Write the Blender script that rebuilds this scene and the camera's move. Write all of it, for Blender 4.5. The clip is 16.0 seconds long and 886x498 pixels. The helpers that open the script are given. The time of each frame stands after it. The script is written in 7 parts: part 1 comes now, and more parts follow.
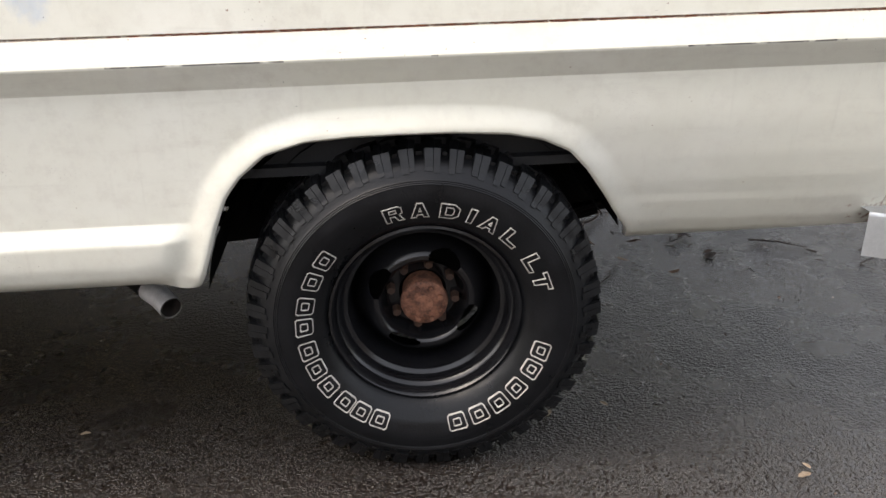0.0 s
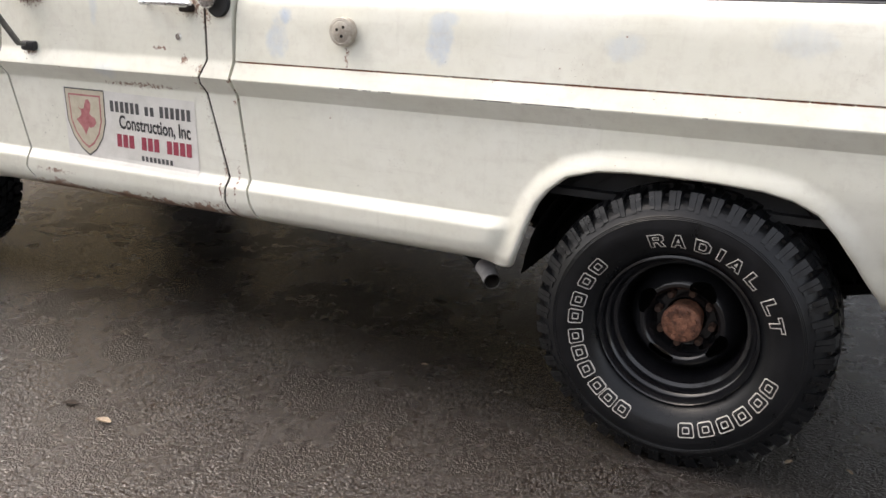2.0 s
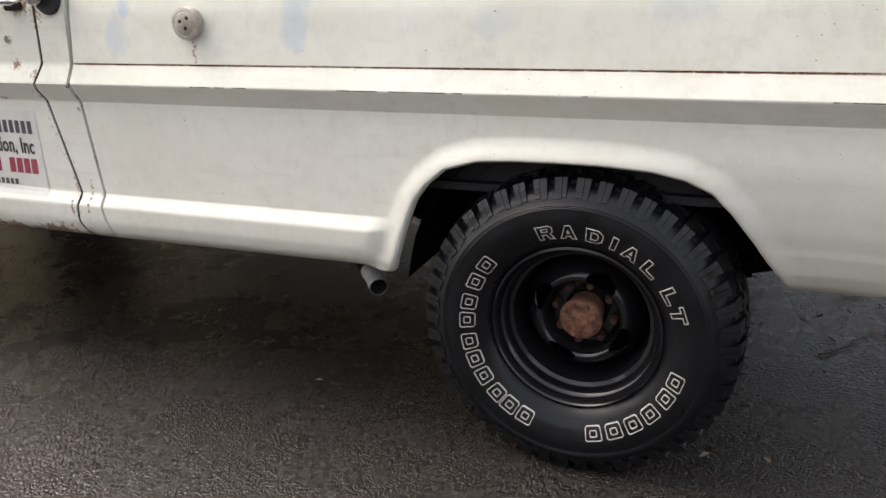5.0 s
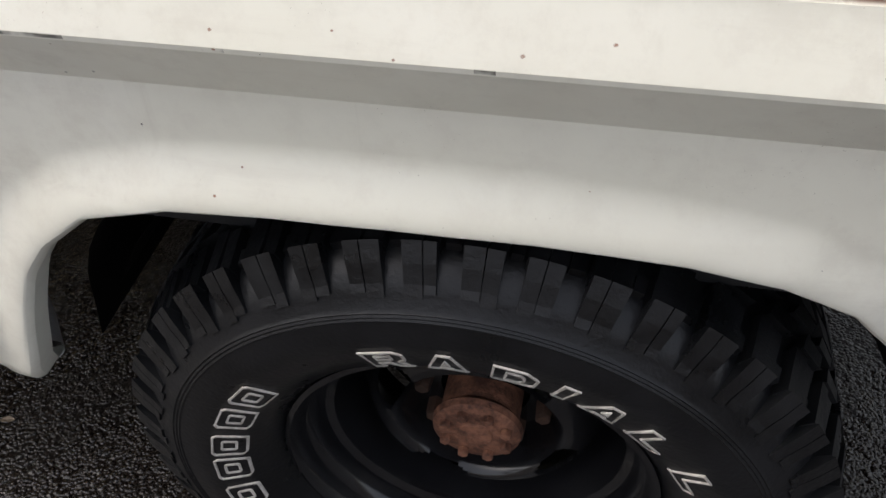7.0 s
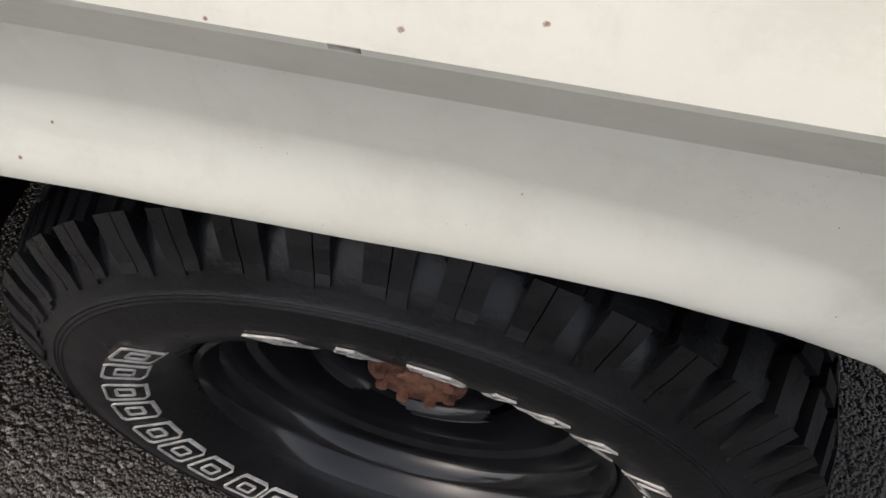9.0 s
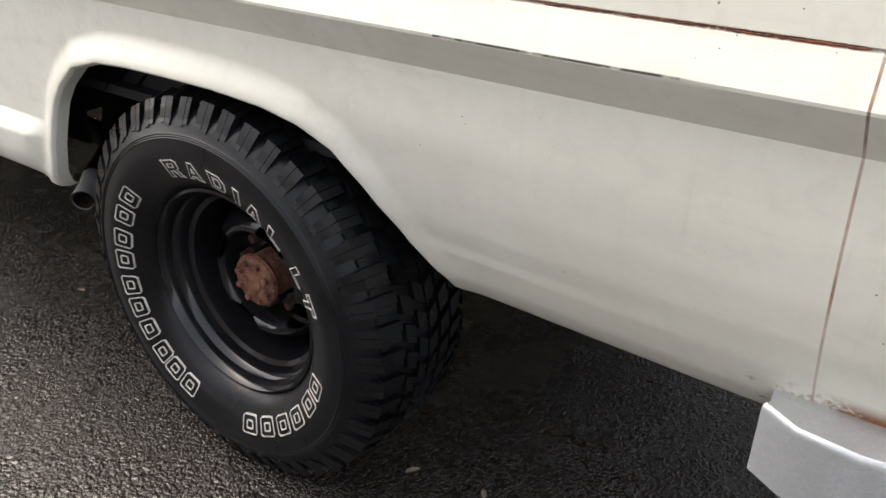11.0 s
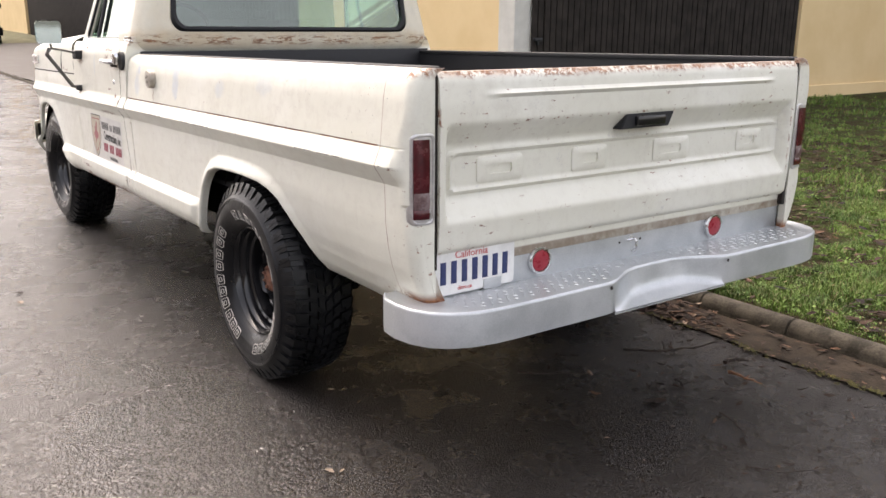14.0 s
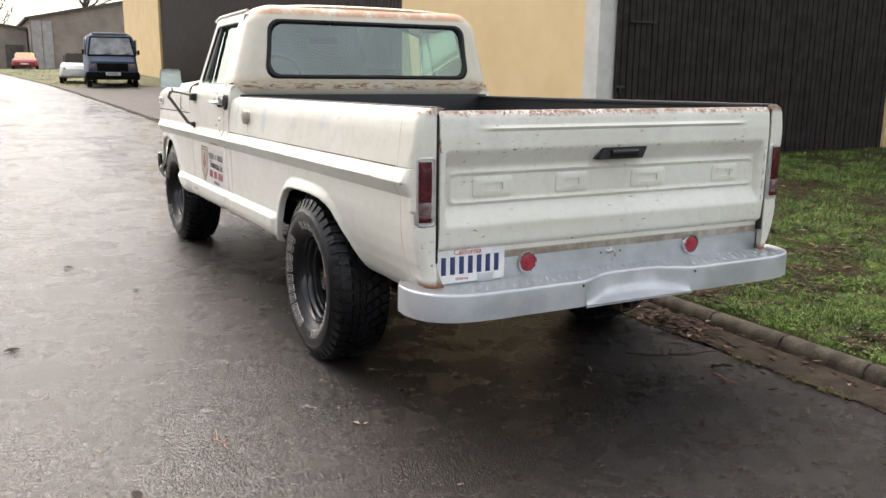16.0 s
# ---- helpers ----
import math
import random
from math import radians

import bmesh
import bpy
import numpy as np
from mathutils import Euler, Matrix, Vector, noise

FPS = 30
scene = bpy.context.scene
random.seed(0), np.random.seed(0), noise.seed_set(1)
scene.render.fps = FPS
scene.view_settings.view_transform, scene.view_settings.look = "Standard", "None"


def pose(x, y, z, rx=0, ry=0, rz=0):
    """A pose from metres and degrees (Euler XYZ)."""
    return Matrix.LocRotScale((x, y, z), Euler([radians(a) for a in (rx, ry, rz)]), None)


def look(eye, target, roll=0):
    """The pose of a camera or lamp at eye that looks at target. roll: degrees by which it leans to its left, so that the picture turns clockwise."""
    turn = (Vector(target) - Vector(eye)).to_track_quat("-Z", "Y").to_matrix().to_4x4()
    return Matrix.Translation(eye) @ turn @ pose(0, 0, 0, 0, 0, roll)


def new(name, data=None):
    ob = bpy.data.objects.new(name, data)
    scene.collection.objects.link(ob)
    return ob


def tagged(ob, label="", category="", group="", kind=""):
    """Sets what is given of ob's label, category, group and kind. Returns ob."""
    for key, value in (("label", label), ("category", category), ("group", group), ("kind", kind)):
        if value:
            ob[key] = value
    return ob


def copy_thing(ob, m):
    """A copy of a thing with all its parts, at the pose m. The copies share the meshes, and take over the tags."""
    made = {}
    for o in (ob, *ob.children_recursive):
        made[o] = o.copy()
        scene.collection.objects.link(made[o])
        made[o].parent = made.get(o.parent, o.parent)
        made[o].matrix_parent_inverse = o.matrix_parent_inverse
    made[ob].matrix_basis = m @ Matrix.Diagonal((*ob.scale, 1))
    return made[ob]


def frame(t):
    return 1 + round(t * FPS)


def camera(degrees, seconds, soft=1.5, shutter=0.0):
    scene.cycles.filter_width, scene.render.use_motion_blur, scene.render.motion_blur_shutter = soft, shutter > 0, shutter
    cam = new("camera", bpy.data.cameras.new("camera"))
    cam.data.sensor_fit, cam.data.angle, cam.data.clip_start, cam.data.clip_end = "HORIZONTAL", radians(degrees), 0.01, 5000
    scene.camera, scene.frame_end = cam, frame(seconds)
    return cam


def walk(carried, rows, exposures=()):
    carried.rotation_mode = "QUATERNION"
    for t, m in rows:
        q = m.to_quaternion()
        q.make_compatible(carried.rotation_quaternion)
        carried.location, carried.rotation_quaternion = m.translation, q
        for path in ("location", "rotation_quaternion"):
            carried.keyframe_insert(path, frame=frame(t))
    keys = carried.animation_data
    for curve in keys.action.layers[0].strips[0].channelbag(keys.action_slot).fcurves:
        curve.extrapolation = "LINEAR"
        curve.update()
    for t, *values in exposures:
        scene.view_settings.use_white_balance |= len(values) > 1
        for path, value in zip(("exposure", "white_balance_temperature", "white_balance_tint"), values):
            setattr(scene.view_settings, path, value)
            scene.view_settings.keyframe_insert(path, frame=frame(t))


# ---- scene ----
cam = camera(55.1, 16.0)
EXPOSURES = [(0.0, 0.96, 7150.0, 12.0), (3.5, 0.72, 7080.0, 12.0), (5.0, 0.66, 7000.0, 12.0), (7.3, 0.37, 6900.0, 12.0), (8.2, 0.35, 6950.0, 12.0), (10.3, 0.75, 7050.0, 12.0), (12.0, 0.92, 7250.0, 13.0), (13.5, 1.02, 7350.0, 17.0), (14.5, 0.94, 7300.0, 15.0), (16.0, 0.79, 7100.0, 12.0)]
PATH = [
    (0, (-0.092, -1.67, 1.32), (0.048, 0.16, 0.524), -0.5),
    (0.5, (-0.074, -1.712, 1.331), (-0.006, 0.115, 0.52), -0.2),
    (1, (0.065, -1.8, 1.332), (-0.156, 0.028, 0.55), 1.4),
    (1.5, (0.276, -1.947, 1.352), (-0.375, -0.198, 0.632), 2.3),
    (2, (0.42, -2.139, 1.37), (-0.455, -0.462, 0.72), 1.1),
    (2.5, (0.519, -2.24, 1.396), (-0.521, -0.643, 0.788), 1.1),
    (3, (0.561, -2.245, 1.399), (-0.585, -0.707, 0.833), 0.9),
    (3.5, (0.569, -2.254, 1.404), (-0.629, -0.748, 0.86), 0.4),
    (4, (0.554, -2.245, 1.397), (-0.633, -0.734, 0.845), -0.5),
    (4.5, (0.522, -2.177, 1.385), (-0.469, -0.548, 0.782), -1.7),
    (5, (0.457, -1.871, 1.345), (-0.272, -0.139, 0.66), -1.7),
    (5.2, (0.401, -1.725, 1.361), (-0.237, 0.024, 0.631), -1.2),
    (7.3, (0.03, -0.308, 1.293), (-0.18, 0.911, -0.279), -1.6),
    (7.5, (-0.005, -0.241, 1.285), (-0.133, 0.86, -0.38), -0.6),
    (8, (-0.003, -0.172, 1.259), (-0.041, 0.727, -0.527), 2.7),
    (8.2, (0.0, -0.15, 1.245), (-0.032, 0.687, -0.571), 3.8),
    (10.3, (0.657, -0.683, 1.289), (-0.167, 0.771, 0.19), -1.2),
    (10.5, (0.773, -0.776, 1.302), (-0.074, 0.706, 0.259), -0.3),
    (11, (1.168, -0.876, 1.289), (0.158, 0.565, 0.34), 1.1),
    (11.5, (1.512, -0.921, 1.305), (0.329, 0.418, 0.406), -0.4),
    (12, (1.832, -1.038, 1.324), (0.629, 0.314, 0.474), -0.7),
    (12.5, (2.136, -1.043, 1.349), (0.836, 0.275, 0.594), 0.5),
    (13, (2.47, -1.083, 1.391), (1.023, 0.129, 0.733), 0.8),
    (13.5, (2.804, -1.229, 1.403), (1.293, -0.057, 0.815), 0.3),
    (14, (3.136, -1.248, 1.413), (1.564, -0.121, 0.904), 0.4),
    (14.5, (3.403, -1.243, 1.424), (1.774, -0.171, 0.978), -0.0),
    (15, (3.599, -1.316, 1.417), (1.946, -0.275, 0.988), -0.9),
    (15.5, (3.808, -1.37, 1.429), (2.134, -0.366, 0.993), -0.1),
    (16, (3.96, -1.339, 1.433), (2.236, -0.413, 1.023), 0.7),
]
walk(cam, [(t, look(eye, target, roll)) for t, eye, target, roll in PATH], EXPOSURES)

# ---- light ----
world = bpy.data.worlds.new("overcast_sky")
scene.world = world
world.use_nodes = True
wn, wl = world.node_tree.nodes, world.node_tree.links
sky = wn.new("ShaderNodeTexSky")
sky.sky_type, sky.sun_disc = "NISHITA", False
sky.sun_elevation, sky.sun_rotation = radians(57), radians(-88)
sky.dust_density, sky.air_density = 4.0, 1.0
grey = wn.new("ShaderNodeHueSaturation")
grey.inputs["Saturation"].default_value = 0.48
wl.new(sky.outputs[0], grey.inputs["Color"])
wl.new(grey.outputs[0], wn["Background"].inputs[0])
wn["Background"].inputs[1].default_value = 0.30
sun = new("sun", bpy.data.lights.new("sun", "SUN"))
sun.data.energy, sun.data.angle, sun.data.color = 0.14, radians(70), (1.0, 0.945, 0.87)
sun.matrix_world = look((-4.36, 0.15, 6.71), (0, 0, 0))


# ---- materials ----
class Nodes:
    """A small wrapper that builds one node material."""

    def __init__(self, name):
        self.mat = bpy.data.materials.new(name)
        self.mat.use_nodes = True
        self.tree = self.mat.node_tree
        self.bsdf = self.tree.nodes["Principled BSDF"]
        self.pos = self.node("ShaderNodeNewGeometry").outputs["Position"]

    def node(self, kind, **values):
        n = self.tree.nodes.new(kind)
        for key, value in values.items():
            n.inputs[key].default_value = value
        return n

    def link(self, a, b):
        self.tree.links.new(a, b)

    def feed(self, socket, value):
        if isinstance(value, bpy.types.NodeSocket):
            self.link(value, socket)
        elif isinstance(value, (tuple, list)) and len(value) == 3 and socket.type == "RGBA":
            socket.default_value = (*value, 1)
        else:
            socket.default_value = value

    def math(self, op, a, b=0.0, clamp=False):
        n = self.tree.nodes.new("ShaderNodeMath")
        n.operation, n.use_clamp = op, clamp
        self.feed(n.inputs[0], a)
        self.feed(n.inputs[1], b)
        return n.outputs[0]

    def noise(self, scale, detail=4.0, rough=0.6, vector=None, distort=0.0):
        n = self.node("ShaderNodeTexNoise", Scale=scale, Detail=detail, Roughness=rough, Distortion=distort)
        self.link(vector or self.pos, n.inputs["Vector"])
        return n.outputs["Fac"]

    def voronoi(self, scale, out="Distance", feature="F1", vector=None, rand=1.0):
        n = self.node("ShaderNodeTexVoronoi", Scale=scale, Randomness=rand)
        n.feature = feature
        self.link(vector or self.pos, n.inputs["Vector"])
        return n.outputs[out]

    def ramp(self, value, lo, hi, a=0.0, b=1.0):
        n = self.tree.nodes.new("ShaderNodeMapRange")
        n.interpolation_type = "SMOOTHSTEP"
        self.feed(n.inputs["Value"], value)
        for key, v in (("From Min", lo), ("From Max", hi), ("To Min", a), ("To Max", b)):
            n.inputs[key].default_value = v
        return n.outputs["Result"]

    def mix(self, fac, a, b):
        n = self.tree.nodes.new("ShaderNodeMix")
        n.data_type = "RGBA"
        self.feed(n.inputs[0], fac)
        self.feed(n.inputs[6], a)
        self.feed(n.inputs[7], b)
        return n.outputs[2]

    def xyz(self, vector=None):
        n = self.tree.nodes.new("ShaderNodeSeparateXYZ")
        self.link(vector or self.pos, n.inputs[0])
        return n.outputs

    def stretch(self, x, y, z, vector=None):
        n = self.node("ShaderNodeMapping", Scale=(x, y, z))
        self.link(vector or self.pos, n.inputs["Vector"])
        return n.outputs[0]

    def bump(self, height, strength, distance, normal=None):
        n = self.node("ShaderNodeBump", Strength=strength, Distance=distance)
        self.link(height, n.inputs["Height"])
        if normal:
            self.link(normal, n.inputs["Normal"])
        self.link(n.outputs[0], self.bsdf.inputs["Normal"])
        return n.outputs[0]

    def done(self, colour, rough, metal=0.0, **more):
        self.feed(self.bsdf.inputs["Base Color"], colour)
        self.feed(self.bsdf.inputs["Roughness"], rough)
        self.feed(self.bsdf.inputs["Metallic"], metal)
        for key, value in more.items():
            self.feed(self.bsdf.inputs[key.replace("_", " ")], value)
        return self.mat


def plain(name, a, b, rough, scale=12.0, metal=0.0, bump=0.0, rough_to=None, fine=180.0, **more):
    """Two tones mixed by noise at two scales, with varied gloss and a fine relief."""
    n = Nodes(name)
    big, small = n.noise(scale), n.noise(fine, 3.0)
    tone = n.math("ADD", n.math("MULTIPLY", big, 0.7), n.math("MULTIPLY", small, 0.3))
    if bump:
        n.bump(small, bump, 0.002)
    gloss = n.ramp(big, 0.3, 0.7, rough, rough_to if rough_to is not None else rough + 0.1)
    return n.done(n.mix(n.ramp(tone, 0.35, 0.65), a, b), gloss, metal, **more)


RAKE = 0.016          # the truck stands nose-down by about a degree
RUST_A, RUST_B = (0.13, 0.040, 0.016), (0.29, 0.112, 0.038)


def truck_paint():
    n = Nodes("cream_white_paint")
    xyz = n.xyz()
    z = n.math("SUBTRACT", xyz[2], n.math("MULTIPLY", xyz[0], RAKE))
    big, mid, fine = n.noise(1.7, 5), n.noise(9, 6), n.noise(70, 4)
    col = n.mix(n.ramp(big, 0.35, 0.7), (0.695, 0.685, 0.590), (0.765, 0.758, 0.680))
    col = n.mix(n.math("MULTIPLY", n.ramp(mid, 0.5, 0.75), 0.25), col, (0.60, 0.575, 0.50))
    # vertical dirty runs
    run = n.noise(1.0, 5, 0.65, n.stretch(38, 38, 2.2))
    col = n.mix(n.math("MULTIPLY", n.ramp(run, 0.58, 0.78), 0.16), col, (0.40, 0.36, 0.29))
    # faint blue patches of an older lettering on the upper bed side
    blue = None
    wash = n.math("SUBTRACT", n.noise(11, 5, 0.7), 0.5)
    for cx, cz, rx, rz, strong in ((-1.31, 1.15, 0.040, 0.060, 0.65), (-1.285, 1.205, 0.024, 0.030, 1.0), (-0.735, 1.155, 0.042, 0.065, 0.75), (-0.72, 1.215, 0.040, 0.020, 0.6), (-0.20, 1.165, 0.045, 0.035, 0.45), (0.22, 1.19, 0.07, 0.04, 0.35), (-2.12, 1.22, 0.02, 0.06, 0.5), (-2.08, 1.00, 0.05, 0.03, 0.4)):
        dx = n.math("DIVIDE", n.math("SUBTRACT", xyz[0], cx), rx)
        dz = n.math("DIVIDE", n.math("SUBTRACT", z, cz), rz)
        d = n.math("ADD", n.math("MULTIPLY", dx, dx), n.math("MULTIPLY", dz, dz))
        m = n.ramp(n.math("ADD", d, n.math("MULTIPLY", wash, 4.0)), 0.1, 1.6, strong, 0.0)
        m = n.math("MULTIPLY", m, n.ramp(n.noise(1.0, 5, 0.75, n.stretch(34, 34, 12)), 0.3, 0.6, 0.62, 1.0))
        blue = m if blue is None else n.math("MAXIMUM", blue, m)
    left = n.ramp(xyz[1], 0.3, 0.4, 1.0, 0.0)
    col = n.mix(n.math("MULTIPLY", n.math("MULTIPLY", blue, left), 0.62), col, (0.36, 0.47, 0.62))
    # rust along the upper seam
    seam = n.ramp(n.math("ABSOLUTE", n.math("SUBTRACT", z, 1.0605)), 0.0010, 0.0045, 1.0, 0.0)
    seam = n.math("MULTIPLY", seam, n.ramp(n.noise(2.2, 3), 0.36, 0.60))
    seam = n.math("MULTIPLY", seam, n.ramp(n.noise(110, 6, 0.75), 0.34, 0.52))
    inbed = n.math("MULTIPLY", n.ramp(xyz[0], -1.5, -1.45), n.ramp(xyz[0], 1.0, 1.05, 1.0, 0.0))
    seam = n.math("MULTIPLY", seam, inbed)
    # small chips and spots
    cell = n.voronoi(17)
    size = n.ramp(n.noise(3.5, 2), 0.42, 0.70, 0.0, 0.055)
    chip = n.math("LESS_THAN", cell, n.math("MULTIPLY", size, n.ramp(n.xyz(n.voronoi(17, "Color"))[0], 0.25, 1.0, 0.0, 1.25)))
    cell2 = n.voronoi(55)
    chip2 = n.math("LESS_THAN", cell2, n.ramp(n.noise(2.3, 2), 0.5, 0.75, 0.0, 0.10))
    # rust at the lower rear corners, sill and rails
    low = n.math("MULTIPLY", n.ramp(z, 0.605, 0.640, 1.0, 0.0), n.ramp(n.math("ADD", xyz[0], n.math("MULTIPLY", n.noise(26, 6, 0.75), 0.5)), 1.28, 1.36))
    rail = n.math("MULTIPLY", n.ramp(n.math("ADD", z, n.math("MULTIPLY", mid, 0.03)), 1.255, 1.285), n.math("MULTIPLY", n.ramp(xyz[0], 1.12, 1.16), n.ramp(n.noise(7, 8, 0.75), 0.42, 0.56)))
    cabsill = n.math("MULTIPLY", n.ramp(n.math("ABSOLUTE", n.math("SUBTRACT", z, 1.352)), 0.008, 0.040, 1.0, 0.0), n.math("MULTIPLY", n.ramp(xyz[0], -1.62, -1.55), n.ramp(xyz[0], -1.40, -1.39, 1.0, 0.0)))
    cabsill = n.math("MULTIPLY", cabsill, n.ramp(n.noise(22, 8, 0.78, n.stretch(1, 0.5, 2.6)), 0.49, 0.58))
    roofr = n.math("MULTIPLY", n.ramp(z, 1.79, 1.81), n.math("MULTIPLY", n.ramp(xyz[0], -1.75, -1.58), n.ramp(n.noise(5, 8, 0.75), 0.34, 0.52)))
    spots = None
    for cx, cz, rx, rz in ((-1.67, 1.225, 0.085, 0.042), (-1.60, 1.20, 0.03, 0.05), (-1.500, 0.66, 0.008, 0.09), (-1.565, 0.61, 0.010, 0.06), (-2.40, 0.60, 0.14, 0.012), (-1.86, 1.262, 0.06, 0.016), (-1.80, 1.09, 0.05, 0.010), (-1.70, 1.055, 0.03, 0.020), (-1.93, 0.955, 0.22, 0.014), (-1.50, 1.00, 0.014, 0.012), (-1.49, 0.965, 0.012, 0.012), (-1.80, 1.30, 0.16, 0.012), (-2.30, 1.31, 0.06, 0.012), (-2.84, 1.165, 0.05, 0.010), (-1.05, 1.105, 0.012, 0.025), (-2.45, 1.235, 0.085, 0.035), (-2.47, 1.045, 0.05, 0.015), (-1.625, 1.03, 0.02, 0.025), (-1.05, 1.085, 0.010, 0.03), (-2.15, 0.672, 0.10, 0.012), (-1.95, 0.545, 0.30, 0.010), (-1.555, 0.70, 0.010, 0.05), (-1.50, 0.93, 0.012, 0.02), (-1.47, 0.80, 0.008, 0.05), (1.13, 1.0, 0.03, 0.004), (-2.93, 1.172, 0.03, 0.012)):
        dx = n.math("DIVIDE", n.math("SUBTRACT", xyz[0], cx), rx)
        dz = n.math("DIVIDE", n.math("SUBTRACT", z, cz), rz)
        d = n.math("ADD", n.math("MULTIPLY", dx, dx), n.math("MULTIPLY", dz, dz))
        m = n.ramp(n.math("ADD", n.math("MULTIPLY", d, 0.45), n.math("MULTIPLY", n.noise(70, 6, 0.8), 3.0)), 1.44, 1.66, 1.0, 0.0)
        spots = m if spots is None else n.math("MAXIMUM", spots, m)
    spots = n.math("MULTIPLY", spots, left)
    # flaking lower edge of the door and worn edge beside its rear gap
    indoor = n.math("MULTIPLY", n.ramp(xyz[0], -2.60, -2.50), n.ramp(xyz[0], -1.46, -1.42, 1.0, 0.0))
    hem = n.math("MULTIPLY", n.ramp(n.math("ADD", z, n.math("MULTIPLY", n.noise(14, 7, 0.75), 0.16)), 0.624, 0.640, 1.0, 0.0), n.math("MULTIPLY", indoor, n.ramp(n.noise(3.1, 3), 0.34, 0.50)))
    fray = n.math("MULTIPLY", n.ramp(n.math("ABSOLUTE", n.math("ADD", xyz[0], n.ramp(z, 0.655, 0.985, 1.548, 1.640))), 0.004, 0.03, 1.0, 0.0), n.ramp(n.noise(60, 7, 0.8), 0.56, 0.60))
    hem = n.math("MULTIPLY", n.math("MAXIMUM", hem, n.math("MULTIPLY", fray, n.math("LESS_THAN", z, 1.05))), left)
    # panel seam down the rear end of the bed side, and splits along the belt crease
    crack_x = n.ramp(z, 0.5, 1.3, 1.062, 1.046)
    crack = n.ramp(n.math("ABSOLUTE", n.math("SUBTRACT", xyz[0], crack_x)), 0.0010, 0.0024, 1.0, 0.0)
    crack = n.math("MULTIPLY", n.math("MULTIPLY", crack, left), n.ramp(n.noise(7, 4), 0.35, 0.65, 0.4, 0.9))
    split = n.ramp(n.math("ABSOLUTE", n.math("SUBTRACT", z, 1.0055)), 0.0009, 0.0024, 1.0, 0.0)
    torn = None
    for x0, x1 in ((-0.61, -0.27), (0.016, 0.030), (0.53, 0.86), (-0.168, -0.152), (-1.06, -0.88), (1.068, 1.092), (1.104, 1.142)):
        m = n.math("MULTIPLY", n.math("GREATER_THAN", xyz[0], x0), n.math("LESS_THAN", xyz[0], x1))
        torn = m if torn is None else n.math("MAXIMUM", torn, m)
    split = n.math("MULTIPLY", n.math("MULTIPLY", split, n.ramp(n.noise(22, 3), 0.36, 0.5)), n.math("MULTIPLY", left, torn))
    # rusty outline of the tailgate: side edges, lower edge, recess ends and top
    behind = n.ramp(xyz[0], 1.135, 1.150)
    across = n.math("ABSOLUTE", n.math("SUBTRACT", xyz[1], 0.992))
    flake = n.noise(24, 7, 0.75)
    edge = n.ramp(n.math("ABSOLUTE", n.math("SUBTRACT", across, 0.863)), 0.002, 0.007, 1.0, 0.0)
    edge = n.math("MULTIPLY", edge, n.ramp(flake, 0.54, 0.64))
    inner = n.math("MULTIPLY", n.ramp(n.math("ABSOLUTE", n.math("SUBTRACT", across, 0.834)), 0.001, 0.005, 1.0, 0.0), n.ramp(flake, 0.50, 0.58))
    inner = n.math("MULTIPLY", inner, n.math("MULTIPLY", n.ramp(z, 0.84, 0.86), n.ramp(z, 1.11, 1.13, 1.0, 0.0)))
    foot = n.math("MULTIPLY", n.ramp(n.math("ABSOLUTE", n.math("SUBTRACT", z, 0.745)), 0.003, 0.010, 1.0, 0.0), n.ramp(flake, 0.57, 0.66))
    crest = n.math("MULTIPLY", n.ramp(n.math("ADD", z, n.math("MULTIPLY", mid, 0.05)), 1.270, 1.286), n.ramp(n.noise(58, 7, 0.78), 0.47, 0.53))
    fleck = n.math("MULTIPLY", n.ramp(n.noise(45, 5, 0.7, n.stretch(1, 0.5, 1.3)), 0.63, 0.67), n.ramp(n.noise(4, 3), 0.42, 0.58))
    ridge = n.math("MULTIPLY", n.ramp(n.math("ABSOLUTE", n.math("SUBTRACT", z, 1.121)), 0.002, 0.006, 1.0, 0.0), n.ramp(flake, 0.56, 0.63))
    inside = n.ramp(across, 0.866, 0.872, 1.0, 0.0)
    foot, ridge, inner = (n.math("MULTIPLY", m, inside) for m in (foot, ridge, inner))
    gate = None
    for m in (edge, inner, foot, crest, fleck, ridge):
        gate = m if gate is None else n.math("MAXIMUM", gate, m)
    gate = n.math("MULTIPLY", gate, behind)
    smudge = n.math("MULTIPLY", n.math("MULTIPLY", behind, n.ramp(n.noise(18, 6, 0.75), 0.62, 0.70)), n.ramp(n.noise(3, 2), 0.45, 0.6))
    col = n.mix(n.math("MULTIPLY", smudge, 0.4), col, (0.38, 0.37, 0.38))
    grime = n.math("MULTIPLY", n.ramp(z, 0.716, 0.724, 1.0, 0.0), n.math("MULTIPLY", behind, inside))
    col = n.mix(n.math("MULTIPLY", grime, n.ramp(n.noise(9, 5, 0.7), 0.3, 0.6, 0.45, 0.9)), col, (0.20, 0.145, 0.10))
    # yellowed paint over the cab's rear wall and roof
    cabrear = n.math("MULTIPLY", n.ramp(z, 1.29, 1.33), n.math("MULTIPLY", n.ramp(xyz[0], -1.72, -1.56), n.ramp(xyz[0], -1.42, -1.40, 1.0, 0.0)))
    cabrear = n.math("MULTIPLY", cabrear, n.ramp(xyz[1], 0.07, 0.12))
    col = n.mix(n.math("MULTIPLY", cabrear, n.ramp(n.noise(4, 5), 0.3, 0.7, 0.5, 0.85)), col, (0.60, 0.525, 0.39))
